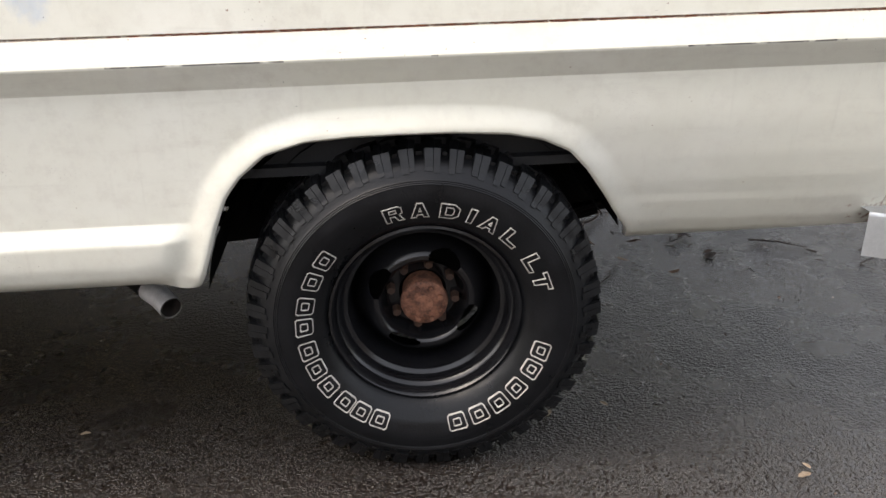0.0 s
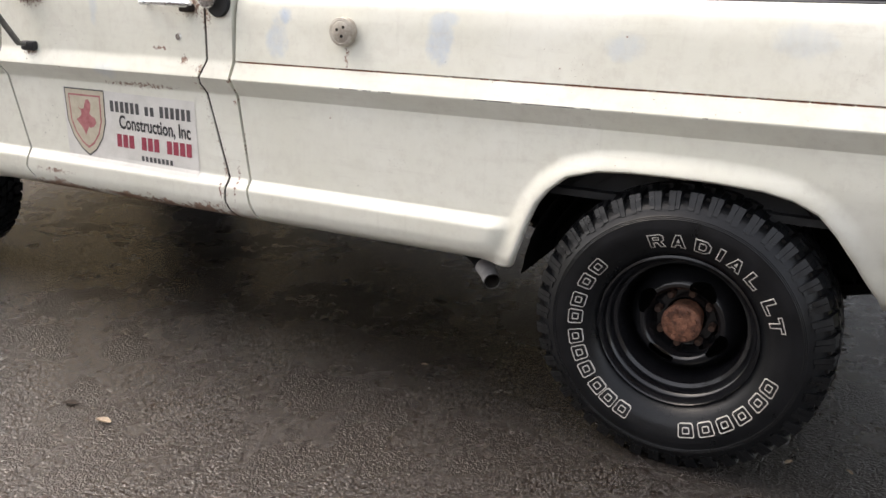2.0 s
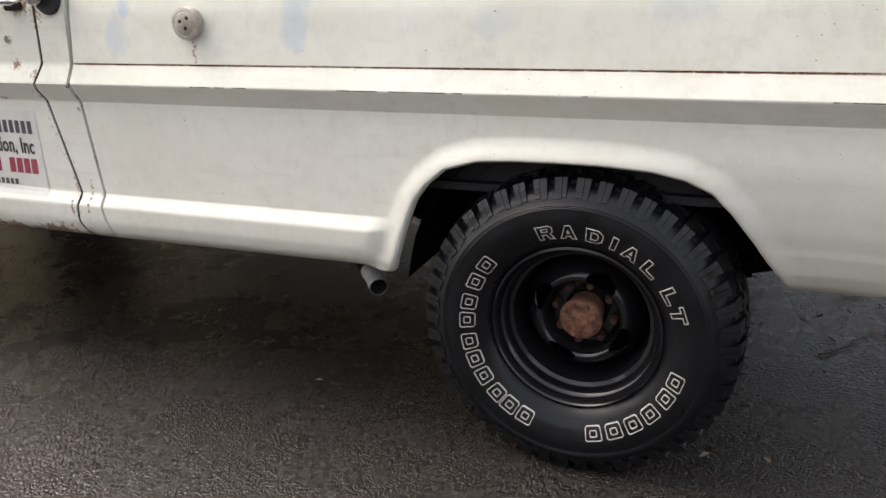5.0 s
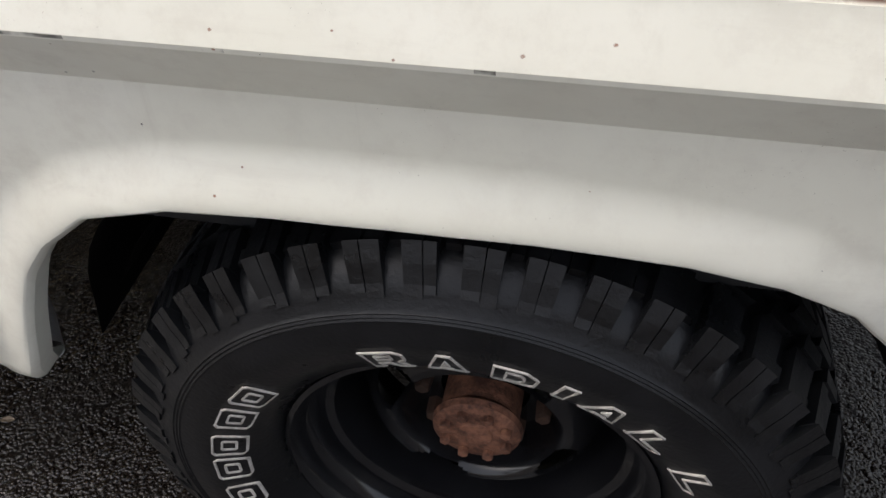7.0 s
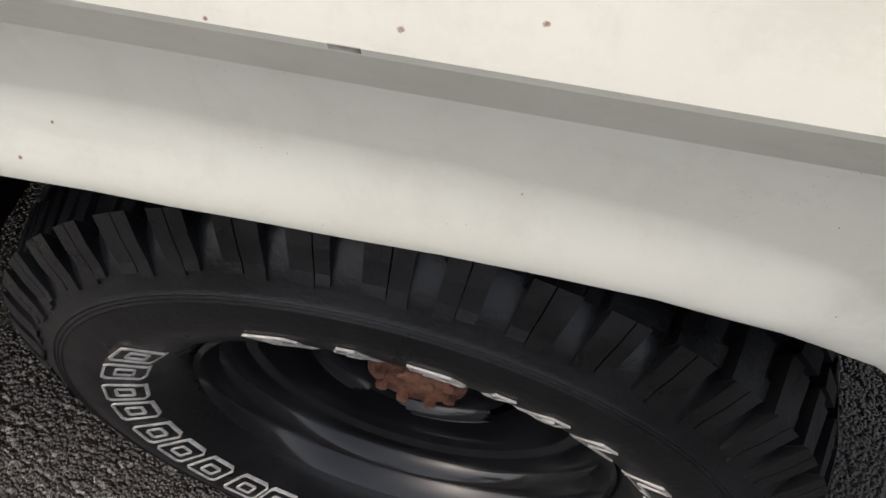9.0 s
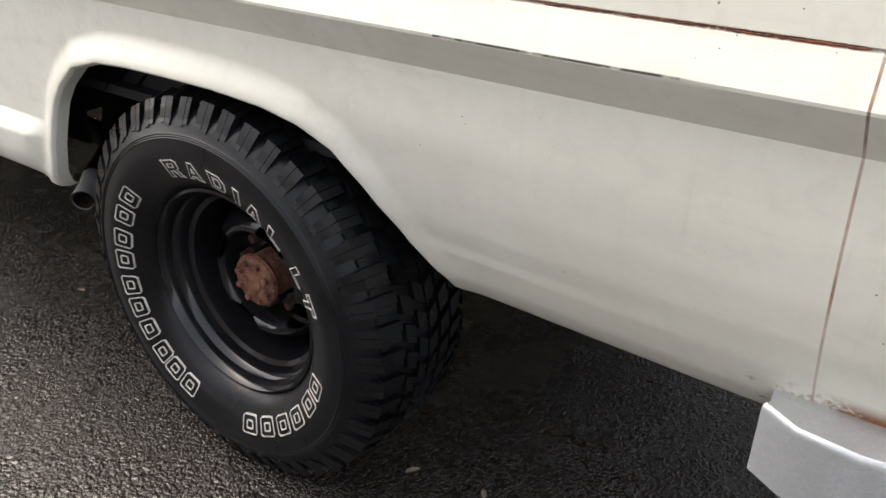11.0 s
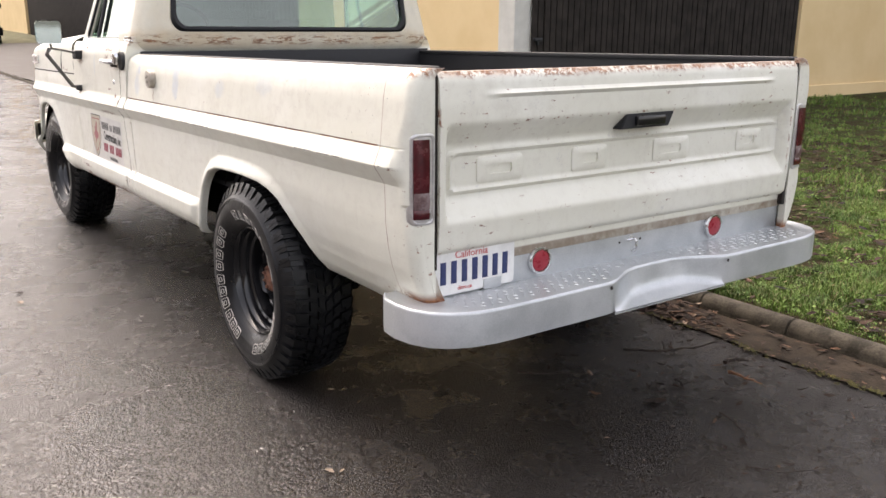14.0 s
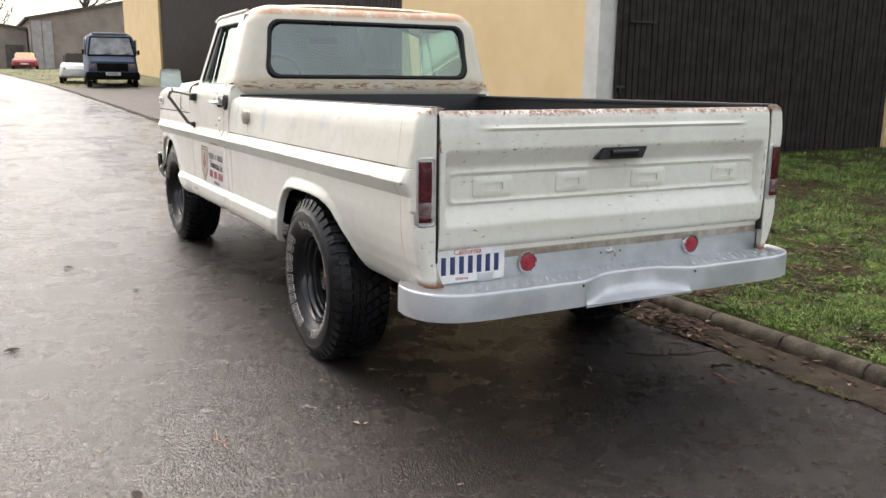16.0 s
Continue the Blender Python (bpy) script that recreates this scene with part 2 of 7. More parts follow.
    # streaks of dried dirt and fine pale and dark specks
    wipe = n.noise(1.0, 6, 0.7, n.stretch(3.5, 30, 26))
    col = n.mix(n.math("MULTIPLY", n.ramp(wipe, 0.52, 0.72), 0.22), col, (0.50, 0.47, 0.40))
    dirt_film = n.math("MULTIPLY", n.ramp(n.noise(24, 7, 0.72), 0.44, 0.68), n.ramp(n.noise(2.1, 4), 0.30, 0.65, 0.25, 1.0))
    col = n.mix(n.math("MULTIPLY", dirt_film, 0.30), col, (0.50, 0.465, 0.395))
    dust = n.math("LESS_THAN", n.voronoi(210), n.ramp(n.noise(6, 4), 0.42, 0.72, 0.0, 0.12))
    col = n.mix(n.math("MULTIPLY", dust, 0.55), col, (0.27, 0.23, 0.185))
    dot = n.math("LESS_THAN", n.voronoi(120), n.ramp(n.noise(4, 3), 0.52, 0.75, 0.0, 0.13))
    col = n.mix(n.math("MULTIPLY", dot, 0.7), col, (0.16, 0.12, 0.09))
    pale = n.math("LESS_THAN", n.voronoi(75, vector=n.stretch(1, 1, 1.0)), n.ramp(n.noise(2.6, 3), 0.5, 0.8, 0.0, 0.10))
    col = n.mix(n.math("MULTIPLY", pale, 0.5), col, (0.84, 0.83, 0.80))
    # orange stain soaking over the roof's rear edge and the rear window sill
    col = n.mix(n.math("MULTIPLY", roofr, 0.72), col, (0.46, 0.20, 0.075))
    soak = n.math("MULTIPLY", n.ramp(n.math("ABSOLUTE", n.math("SUBTRACT", z, 1.36)), 0.02, 0.07, 1.0, 0.0), n.math("MULTIPLY", n.ramp(xyz[0], -1.60, -1.52), n.ramp(xyz[0], -1.40, -1.39, 1.0, 0.0)))
    col = n.mix(n.math("MULTIPLY", soak, n.ramp(n.noise(6, 5), 0.35, 0.65, 0.05, 0.45)), col, (0.62, 0.46, 0.27))
    # single chips through to the primer
    nick, edge_noise = None, n.math("MULTIPLY", n.noise(330, 4, 0.7), 2.2)
    for cx, cz, r in ((-0.111, 1.041, 0.007), (-0.161, 1.018, 0.006), (-0.077, 1.023, 0.004), (-0.159, 1.006, 0.006), (0.046, 1.017, 0.007), (0.101, 1.027, 0.006), (-0.195, 0.862, 0.006), (-0.173, 0.883, 0.004), (-0.036, 1.009, 0.005), (0.063, 1.053, 0.005), (0.557, 0.893, 0.006), (0.562, 0.884, 0.004), (0.484, 0.835, 0.005), (0.721, 0.760, 0.004), (0.714, 0.687, 0.006), (-0.563, 1.055, 0.007), (-0.722, 0.716, 0.006), (0.489, 1.086, 0.006), (-0.372, 1.102, 0.010), (1.10, 0.80, 0.006), (1.12, 0.74, 0.005), (-0.200, 1.190, 0.013), (-0.42, 1.15, 0.006), (-0.31, 1.115, 0.006)):
        dx = n.math("DIVIDE", n.math("SUBTRACT", xyz[0], cx), r * 0.34)
        dz = n.math("DIVIDE", n.math("SUBTRACT", z, cz), r * 0.25)
        d = n.math("ADD", n.math("MULTIPLY", dx, dx), n.math("MULTIPLY", dz, dz))
        m = n.ramp(n.math("ADD", d, edge_noise), 1.2, 1.9, 1.0, 0.0)
        nick = m if nick is None else n.math("MAXIMUM", nick, m)
    nick = n.math("MULTIPLY", nick, left)
    rust = None
    for m, k in ((spots, 0.85), (hem, 0.8), (crack, 1.0), (seam, 1.0), (chip, 0.75), (chip2, 0.8), (low, 1.0), (rail, 0.75), (cabsill, 0.9), (gate, 0.9), (nick, 0.85)):
        m = n.math("MULTIPLY", m, k)
        rust = m if rust is None else n.math("MAXIMUM", rust, m)
    rcol = n.mix(n.ramp(fine, 0.3, 0.7), RUST_A, RUST_B)
    # a few chips are dark, not brown
    rcol = n.mix(n.math("MULTIPLY", n.math("MAXIMUM", chip, chip2), n.ramp(n.noise(5, 1), 0.45, 0.5)), rcol, (0.03, 0.03, 0.03))
    col = n.mix(rust, col, rcol)
    col = n.mix(n.math("MULTIPLY", split, 0.85), col, (0.02, 0.018, 0.015))
    n.bump(n.math("ADD", n.math("MULTIPLY", n.noise(3.0, 2), 1.0), n.math("MULTIPLY", fine, 0.02)), 0.35, 0.008)
    rough = n.math("ADD", n.ramp(mid, 0.3, 0.7, 0.30, 0.44), n.math("MULTIPLY", rust, 0.4), True)
    return n.done(col, rough, 0.0, Coat_Weight=0.15, Coat_Roughness=0.25)


def wet_asphalt():
    n = Nodes("wet_asphalt")
    stones, shade = n.voronoi(155), n.voronoi(155, "Color")
    coarse = n.voronoi(74)
    grit = n.noise(620, 2)
    big, mid, patch = n.noise(0.7, 5), n.noise(5, 6), n.noise(0.35, 4, 0.6, n.stretch(0.5, 2.2, 1))
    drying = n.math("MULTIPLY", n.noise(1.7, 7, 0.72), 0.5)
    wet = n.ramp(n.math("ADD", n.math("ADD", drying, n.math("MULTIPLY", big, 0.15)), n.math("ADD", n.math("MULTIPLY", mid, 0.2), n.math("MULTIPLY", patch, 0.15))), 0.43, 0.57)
    tone = n.xyz(shade)
    # dark binder in the pores, brownish stone tops
    top = n.ramp(stones, 0.22, 0.66, 1.0, 0.0)
    col = n.mix(tone[0], (0.020, 0.0148, 0.0112), (0.062, 0.0460, 0.0360))
    col = n.mix(n.math("MULTIPLY", n.ramp(tone[1], 0.90, 0.97), 0.6), col, (0.105, 0.086, 0.070))
    col = n.mix(n.math("MULTIPLY", n.math("SUBTRACT", 1.0, top), 0.5), col, (0.012, 0.0075, 0.0063))
    col = n.mix(n.math("MULTIPLY", n.ramp(mid, 0.45, 0.7), 0.30), col, (0.030, 0.022, 0.017))
    speck = n.math("LESS_THAN", n.voronoi(16), n.ramp(n.noise(1.3, 2), 0.45, 0.8, 0.0, 0.07))
    col = n.mix(n.math("MULTIPLY", speck, 0.7), col, (0.13, 0.095, 0.06))
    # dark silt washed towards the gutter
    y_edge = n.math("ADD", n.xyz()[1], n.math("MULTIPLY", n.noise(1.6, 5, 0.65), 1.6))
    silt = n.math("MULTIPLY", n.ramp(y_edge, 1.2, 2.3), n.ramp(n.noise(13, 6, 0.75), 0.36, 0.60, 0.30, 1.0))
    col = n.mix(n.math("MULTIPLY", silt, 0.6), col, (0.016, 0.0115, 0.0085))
    # the lower half of the road, towards the kerb, has a darker colour
    kerbward_dark = n.ramp(n.math("ADD", n.xyz()[1], n.math("MULTIPLY", n.math("SUBTRACT", n.noise(0.9, 5, 0.65), 0.5), 1.8)), -1.5, 0.3)
    col = n.mix(n.math("MULTIPLY", kerbward_dark, 0.72), col, (0.0062, 0.0048, 0.0040))
    fine = n.math("ADD", top, n.math("ADD", n.math("MULTIPLY", tone[0], 0.6), n.math("MULTIPLY", grit, 0.15)))
    lumps = n.math("ADD", n.math("MULTIPLY", n.ramp(coarse, 0.1, 0.7, 1.0, 0.0), 0.9), n.math("MULTIPLY", n.noise(36, 4, 0.7), 1.6))
    n.bump(n.math("ADD", fine, lumps), 0.95, 0.0023)
    rough = n.math("ADD", n.math("MULTIPLY", n.ramp(grit, 0.3, 0.7), 0.06), n.ramp(wet, 0.0, 1.0, 0.32, 0.13))
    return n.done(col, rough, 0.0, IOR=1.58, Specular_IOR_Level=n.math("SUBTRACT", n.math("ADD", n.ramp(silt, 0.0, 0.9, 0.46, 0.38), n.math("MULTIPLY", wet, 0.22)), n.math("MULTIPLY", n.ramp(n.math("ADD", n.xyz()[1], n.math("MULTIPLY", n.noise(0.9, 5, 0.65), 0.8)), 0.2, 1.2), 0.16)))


def soil_grass():
    n = Nodes("grassy_soil")
    a, b = n.noise(6, 6, 0.7), n.noise(60, 5, 0.7)
    col = n.mix(n.ramp(a, 0.36, 0.58), (0.040, 0.070, 0.012), (0.042, 0.027, 0.015))
    col = n.mix(n.math("MULTIPLY", n.ramp(b, 0.4, 0.7), 0.6), col, (0.020, 0.028, 0.008))
    n.bump(b, 1.0, 0.03)
    return n.done(col, 0.9, 0.0, Specular_IOR_Level=0.1)


PAINT = truck_paint()
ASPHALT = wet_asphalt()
SOIL = soil_grass()
RUBBER = plain("black_tyre_rubber", (0.004, 0.0045, 0.0052), (0.008, 0.0085, 0.010), 0.26, 9, bump=0.25, rough_to=0.44, Specular_IOR_Level=0.30)
TREAD = plain("damp_tread_rubber", (0.0030, 0.0034, 0.0040), (0.007, 0.0076, 0.0088), 0.24, 14, bump=0.3, rough_to=0.48, Specular_IOR_Level=0.38)
BLACK = plain("gloss_black_wheel_paint", (0.006, 0.006, 0.007), (0.012, 0.0125, 0.014), 0.09, 6, rough_to=0.24)
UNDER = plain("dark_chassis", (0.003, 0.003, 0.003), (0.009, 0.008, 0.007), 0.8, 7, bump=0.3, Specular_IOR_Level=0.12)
LINER = plain("black_bed_liner", (0.007, 0.0075, 0.0085), (0.016, 0.017, 0.019), 0.6, 8, bump=0.3)
RUST = plain("rusty_iron", (0.060, 0.022, 0.013), (0.25, 0.110, 0.065), 0.7, 45, bump=1.0, fine=150)
LETTER = plain("off_white_letter_outline", (0.36, 0.34, 0.31), (0.58, 0.56, 0.52), 0.6, 60)
CHROME = plain("worn_chrome", (0.60, 0.60, 0.60), (0.75, 0.75, 0.75), 0.16, 15, metal=1.0, rough_to=0.32)
STEEL = plain("silver_painted_steel", (0.43, 0.455, 0.465), (0.56, 0.58, 0.59), 0.28, 7, metal=0.5, bump=0.25, rough_to=0.46)
GAP = plain("dark_gap", (0.010, 0.009, 0.008), (0.03, 0.02, 0.014), 0.9, 30)
KERB = plain("wet_mossy_concrete", (0.026, 0.022, 0.015), (0.088, 0.075, 0.057), 0.8, 11, bump=0.8, fine=90, Specular_IOR_Level=0.2)
YELLOW = plain("yellow_render_wall", (0.63, 0.46, 0.24), (0.69, 0.52, 0.29), 0.85, 1.2, bump=0.3)
PLANK = plain("dark_stained_planks", (0.020, 0.017, 0.015), (0.040, 0.034, 0.030), 0.92, 5, bump=0.3, Specular_IOR_Level=0.2)
PIER = plain("pale_grey_render", (0.47, 0.46, 0.42), (0.58, 0.565, 0.52), 0.8, 3, bump=0.3)


def glass_material(name, tint, gloss):
    n = Nodes(name)
    n.tree.nodes.remove(n.bsdf)
    clear, shine, both = n.node("ShaderNodeBsdfTransparent"), n.node("ShaderNodeBsdfGlossy"), n.node("ShaderNodeMixShader")
    clear.inputs["Color"].default_value = (*tint, 1)
    shine.inputs["Roughness"].default_value = 0.03
    shine.inputs["Color"].default_value = (0.88, 0.95, 0.92, 1)
    n.feed(both.inputs[0], n.ramp(n.noise(3, 4), 0.3, 0.7, gloss - 0.01, gloss + 0.01))
    n.link(clear.outputs[0], both.inputs[1])
    n.link(shine.outputs[0], both.inputs[2])
    n.link(both.outputs[0], n.tree.nodes["Material Output"].inputs[0])
    return n.mat


SIDEGLASS = glass_material("greenish_side_glass", (0.40, 0.53, 0.48), 0.34)
GLASS = glass_material("greenish_window_glass", (0.43, 0.63, 0.55), 0.12)


# ---- mesh helpers ----
def part(name, bm, material, parent=None, label="", smooth=True, angle=32):
    mesh = bpy.data.meshes.new(name)
    bmesh.ops.recalc_face_normals(bm, faces=bm.faces)
    bm.to_mesh(mesh)
    bm.free()
    mesh.materials.append(material)
    if smooth:
        mesh.polygons.foreach_set("use_smooth", [True] * len(mesh.polygons))
        mesh.set_sharp_from_angle(angle=radians(angle))
    ob = new(name, mesh)
    if parent is not None:
        ob.parent = parent
    if label:
        ob["label"] = label
    return ob


def box(bm, lo, hi, bevel=0.0, turn=None):
    m = Matrix.LocRotScale((Vector(lo) + Vector(hi)) / 2, None, Vector(hi) - Vector(lo))
    made = bmesh.ops.create_cube(bm, size=1.0, matrix=m)["verts"]
    if turn is not None:
        bmesh.ops.transform(bm, matrix=turn, verts=made)
    if bevel:
        edges = list({e for v in made for e in v.link_edges})
        bmesh.ops.bevel(bm, geom=edges, offset=bevel, segments=2, affect="EDGES", profile=0.5)
    return bm


def grid(bm, rows, closed_u=False, closed_v=False):
    """Quads over a table of points; equal neighbours collapse."""
    table = [[bm.verts.new(p) for p in row] for row in rows]
    nu, nv = len(table), len(table[0])
    for i in range(nu if closed_u else nu - 1):
        for j in range(nv if closed_v else nv - 1):
            a, b = table[i][j], table[i][(j + 1) % nv]
            c, d = table[(i + 1) % nu][(j + 1) % nv], table[(i + 1) % nu][j]
            bm.faces.new((a, b, c, d))
    return table


def lathe(bm, profile, centre, segments=96, axis="y"):
    """Turns (radius, offset) pairs about the y axis through centre."""
    rows = []
    for k in range(segments):
        a = 2 * math.pi * k / segments
        if axis == "y":
            rows.append([(centre[0] + r * math.sin(a), centre[1] + h, centre[2] + r * math.cos(a)) for r, h in profile])
        elif axis == "x":
            rows.append([(centre[0] + h, centre[1] + r * math.sin(a), centre[2] + r * math.cos(a)) for r, h in profile])
        else:
            rows.append([(centre[0] + r * math.cos(a), centre[1] + r * math.sin(a), centre[2] + h) for r, h in profile])
    grid(bm, rows, closed_u=True)
    bmesh.ops.remove_doubles(bm, verts=bm.verts, dist=1e-5)
    return bm


def tube(bm, points, radius, segments=12, caps=True):
    pts = [Vector(p) for p in points]
    rows = []
    for i, p in enumerate(pts):
        d = (pts[min(i + 1, len(pts) - 1)] - pts[max(i - 1, 0)]).normalized()
        q = d.to_track_quat("Z", "Y")
        r = radius[i] if isinstance(radius, (list, tuple)) else radius
        rows.append([p + q @ Vector((r * math.cos(2 * math.pi * k / segments), r * math.sin(2 * math.pi * k / segments), 0)) for k in range(segments)])
    table = grid(bm, rows, closed_v=True)
    if caps:
        bm.faces.new(table[0])
        bm.faces.new(list(reversed(table[-1])))
    return bm


def fold_edges(bm, offset):
    """Turns the open border of a sheet in by offset, to give it an edge."""
    border = [e for e in bm.edges if e.is_boundary]
    made = bmesh.ops.extrude_edge_only(bm, edges=border)["geom"]
    for v in made:
        if isinstance(v, bmesh.types.BMVert):
            v.co += Vector(offset)
    return bm


def rake(bm):
    for v in bm.verts:
        v.co.z += RAKE * v.co.x
    return bm


def lerp(t, pairs):
    xs, ys = zip(*pairs)
    return float(np.interp(t, xs, ys))


def rounded_loop(y0, z0, y1, z1, r, n=8, lean=0.0):
    """A rounded rectangle in (y, z), with lean: how far the top corners come in."""
    pts = []
    for cy, cz, a0 in ((y1 - r, z1 - r, 0), (y0 + r, z1 - r, 90), (y0 + r, z0 + r, 180), (y1 - r, z0 + r, 270)):
        for k in range(n + 1):
            a = radians(a0 + 90 * k / n)
            pts.append((cy + r * math.cos(a), cz + r * math.sin(a)))
    mid = (y0 + y1) / 2
    return [(y + (-lean if y > mid else lean) * (z - z0) / (z1 - z0), z) for y, z in pts]


# ---- ground ----
def ground_z(x, y):
    """The road is level by the truck and climbs gently ahead of it."""
    rise = 0.022 * max(0.0, -7.0 - x) if x > -60 else 0.022 * 53
    return rise


KERB_Y = 2.28


def kerb_y(x):
    """The kerb runs straight past the truck and bends away with the road ahead."""
    return lerp(x, [(-60.0, -1.2), (-45.6, 0.27), (-37.9, 1.04), (-31.9, 1.46), (-26.4, 1.78), (-22.4, 1.97), (-14.0, KERB_Y)])


def build_ground():
    bm = bmesh.new()
    xs = [-600, -300, -150, -100, -60, -50, -40, -30, -24, -18, -14, -10, -8, -7, -6, -4, -2, 0, 2, 4, 6, 10, 20, 60, 300]
    ys = [-300, -60, -20, -8, -4, -2, 0, 1, KERB_Y + 0.12]
    rows = [[(x, y, ground_z(x, y) - (0.012 if y > 2 else 0.0)) for y in ys] for x in xs]
    grid(bm, rows)
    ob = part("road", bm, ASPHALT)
    tagged(ob, "wet dark grey asphalt road with fallen bits", "road", kind="structure")
    bm = bmesh.new()
    ys = [KERB_Y, 3.0, 4.0, 5.0, 6.0, 7.0, 9, 12, 16, 30, 80, 300]
    rows = [[(x, kerb_y(x) + 0.10 if y == KERB_Y else y, ground_z(x, y) + (0.055 if y < 2.7 else 0.055 + 0.016 * min(10, y - 2.7)) - 0.03 * (x < -15)) for y in ys] for x in xs]
    grid(bm, rows)
    ob = part("grass_verge", bm, SOIL)
    tagged(ob, "wet patchy green grass with bare brown soil", "ground", kind="structure")


build_ground()


def build_kerb():
    x = 24.0
    while x > -46:
        n = 0.497
        bm = bmesh.new()
        prof = [(0.0, -0.03), (0.002, 0.022), (0.008, 0.043), (0.020, 0.060), (0.038, 0.071), (0.060, 0.074), (0.085, 0.072), (0.105, 0.063), (0.117, 0.048), (0.12, -0.03)]
        rows = [[(x - s * n, kerb_y(x - s * n) + a * lerp(x, [(-14.0, 0.6), (-8.0, 1.0)]), b * lerp(x, [(-12.0, 0.3), (-7.0, 1.0)]) + ground_z(x - s * n, 0)) for a, b in prof] for s in (0, 0.012, 0.5, 0.988, 1)]
        for k in (0, 4):
            rows[k] = [(p[0], p[1] + (0.006 if p[1] < kerb_y(p[0]) + 0.05 else -0.004), p[2] - 0.006) for p in rows[k]]
        t = grid(bm, rows)
        bm.faces.new(t[0])
        bm.faces.new(t[-1])
        ob = part("kerb_stone", bm, KERB)
        tagged(ob, "weathered grey concrete kerb stone edging the grass", "kerb", "kerb stones", "structure")
        x -= 0.5


build_kerb()


# ---- garage building ----
WALL_Y, WING_X = 6.9, -6.0


def plank_wall(parent, p0, p1, z0, z1, step, out):
    """Vertical boards from p0 to p1, each a board of its own on shared meshes."""
    a, b = Vector(p0), Vector(p1)
    along = (b - a).normalized()
    count = int((b - a).length / step)
    meshes = []
    for k in range(3):
        bm = bmesh.new()
        box(bm, (0.004, 0, z0), (step - 0.012, 0.020 + 0.006 * k, z1), 0.003)
        ob = part("plank", bm, PLANK, parent)
        meshes.append(ob.data)
        bpy.data.objects.remove(ob)
    rnd = random.Random(5)
    turn = math.atan2(along.y, along.x)
    for k in range(count):
        ob = new("plank", meshes[rnd.randrange(3)])
        ob.parent = parent
        p = a + along * (k * step) + Vector(out) * 0.004
        ob.matrix_basis = Matrix.Translation((p.x, p.y, ground_z(p.x, 0))) @ Matrix.Rotation(turn, 4, "Z")


def build_garage():
    top = new("garage_building")
    tagged(top, "pale yellow rendered garage building with dark plank doors", "building")
    bm = bmesh.new()
    box(bm, (-54, WALL_Y, -0.5), (-42.2, WALL_Y + 0.4, 7.0))
    part("wall", bm, YELLOW, top, "pale yellow rendered wall", smooth=False)
    bm = bmesh.new()
    box(bm, (-42.2, WALL_Y + 0.15, -0.5), (-13.4, WALL_Y + 0.5, 7.0))
    part("wall", bm, GAP, top, "dark backing of the plank doors", smooth=False)
    bm = bmesh.new()
    box(bm, (-13.4, WALL_Y, -0.5), (-6.84, WALL_Y + 0.4, 7.0))
    part("wall", bm, YELLOW, top, "pale yellow rendered wall", smooth=False)
    bm = bmesh.new()
    box(bm, (-6.84, WALL_Y - 0.03, -0.5), (-6.475, WALL_Y + 0.40, 7.0), 0.012)
    part("pier", bm, PIER, top, "pale grey corner pier", smooth=False)
    bm = bmesh.new()
    box(bm, (WING_X - 0.84, WALL_Y + 0.40, -0.5), (WING_X - 0.47, 12.58, 7.0))
    part("wall", bm, GAP, top, "dark backing of the plank doors", smooth=False)
    bm = bmesh.new()
    box(bm, (WING_X - 0.46, 12.58, -0.5), (WING_X + 0.38, 19.6, 7.0))
    part("wall", bm, YELLOW, top, "pale yellow rendered wall", smooth=False)
    bm = bmesh.new()
    box(bm, (WING_X + 0.38, 12.60, -0.5), (WING_X + 0.42, 19.58, 0.42), 0.008)
    part("plinth", bm, YELLOW, top, "yellow rendered plinth", smooth=False)
    bm = bmesh.new()
    box(bm, (-54.3, WALL_Y - 0.4, 7.0), (WING_X + 0.4, 20, 7.3))
    part("roof", bm, GAP, top, "dark flat roof edge", smooth=False)
    plank_wall(top, (WING_X + 0.30, 12.56, 0), (WING_X - 0.455, WALL_Y + 0.215, 0), 0.05, 6.9, 0.105, (1, 0, 0))
    bm = bmesh.new()
    box(bm, (-6.41, 7.36, 2.18), (-6.315, 7.84, 2.205), 0.004)
    part("strap_hinge", bm, LINER, top, "dark iron strap hinge on the planks")
    bm = bmesh.new()
    box(bm, (-6.42, 7.17, 1.20), (-6.36, 7.32, 1.25), 0.01)
    box(bm, (-6.42, 7.23, 1.14), (-6.37, 7.26, 1.22), 0.006)
    part("door_latch", bm, LINER, top, "small dark iron latch")
    plank_wall(top, (-42.2, WALL_Y + 0.12, 0), (-13.4, WALL_Y + 0.12, 0), 0.02, 5.6, 0.20, (0, -1, 0))


build_garage()


# ---- truck ----
MID = 0.997           # the truck's middle line
truck = tagged(new("pickup_truck"), "old cream-white pickup truck with rust spots, parked on wet asphalt", "truck")


def side(y, right):
    return 2 * MID - y if right else y


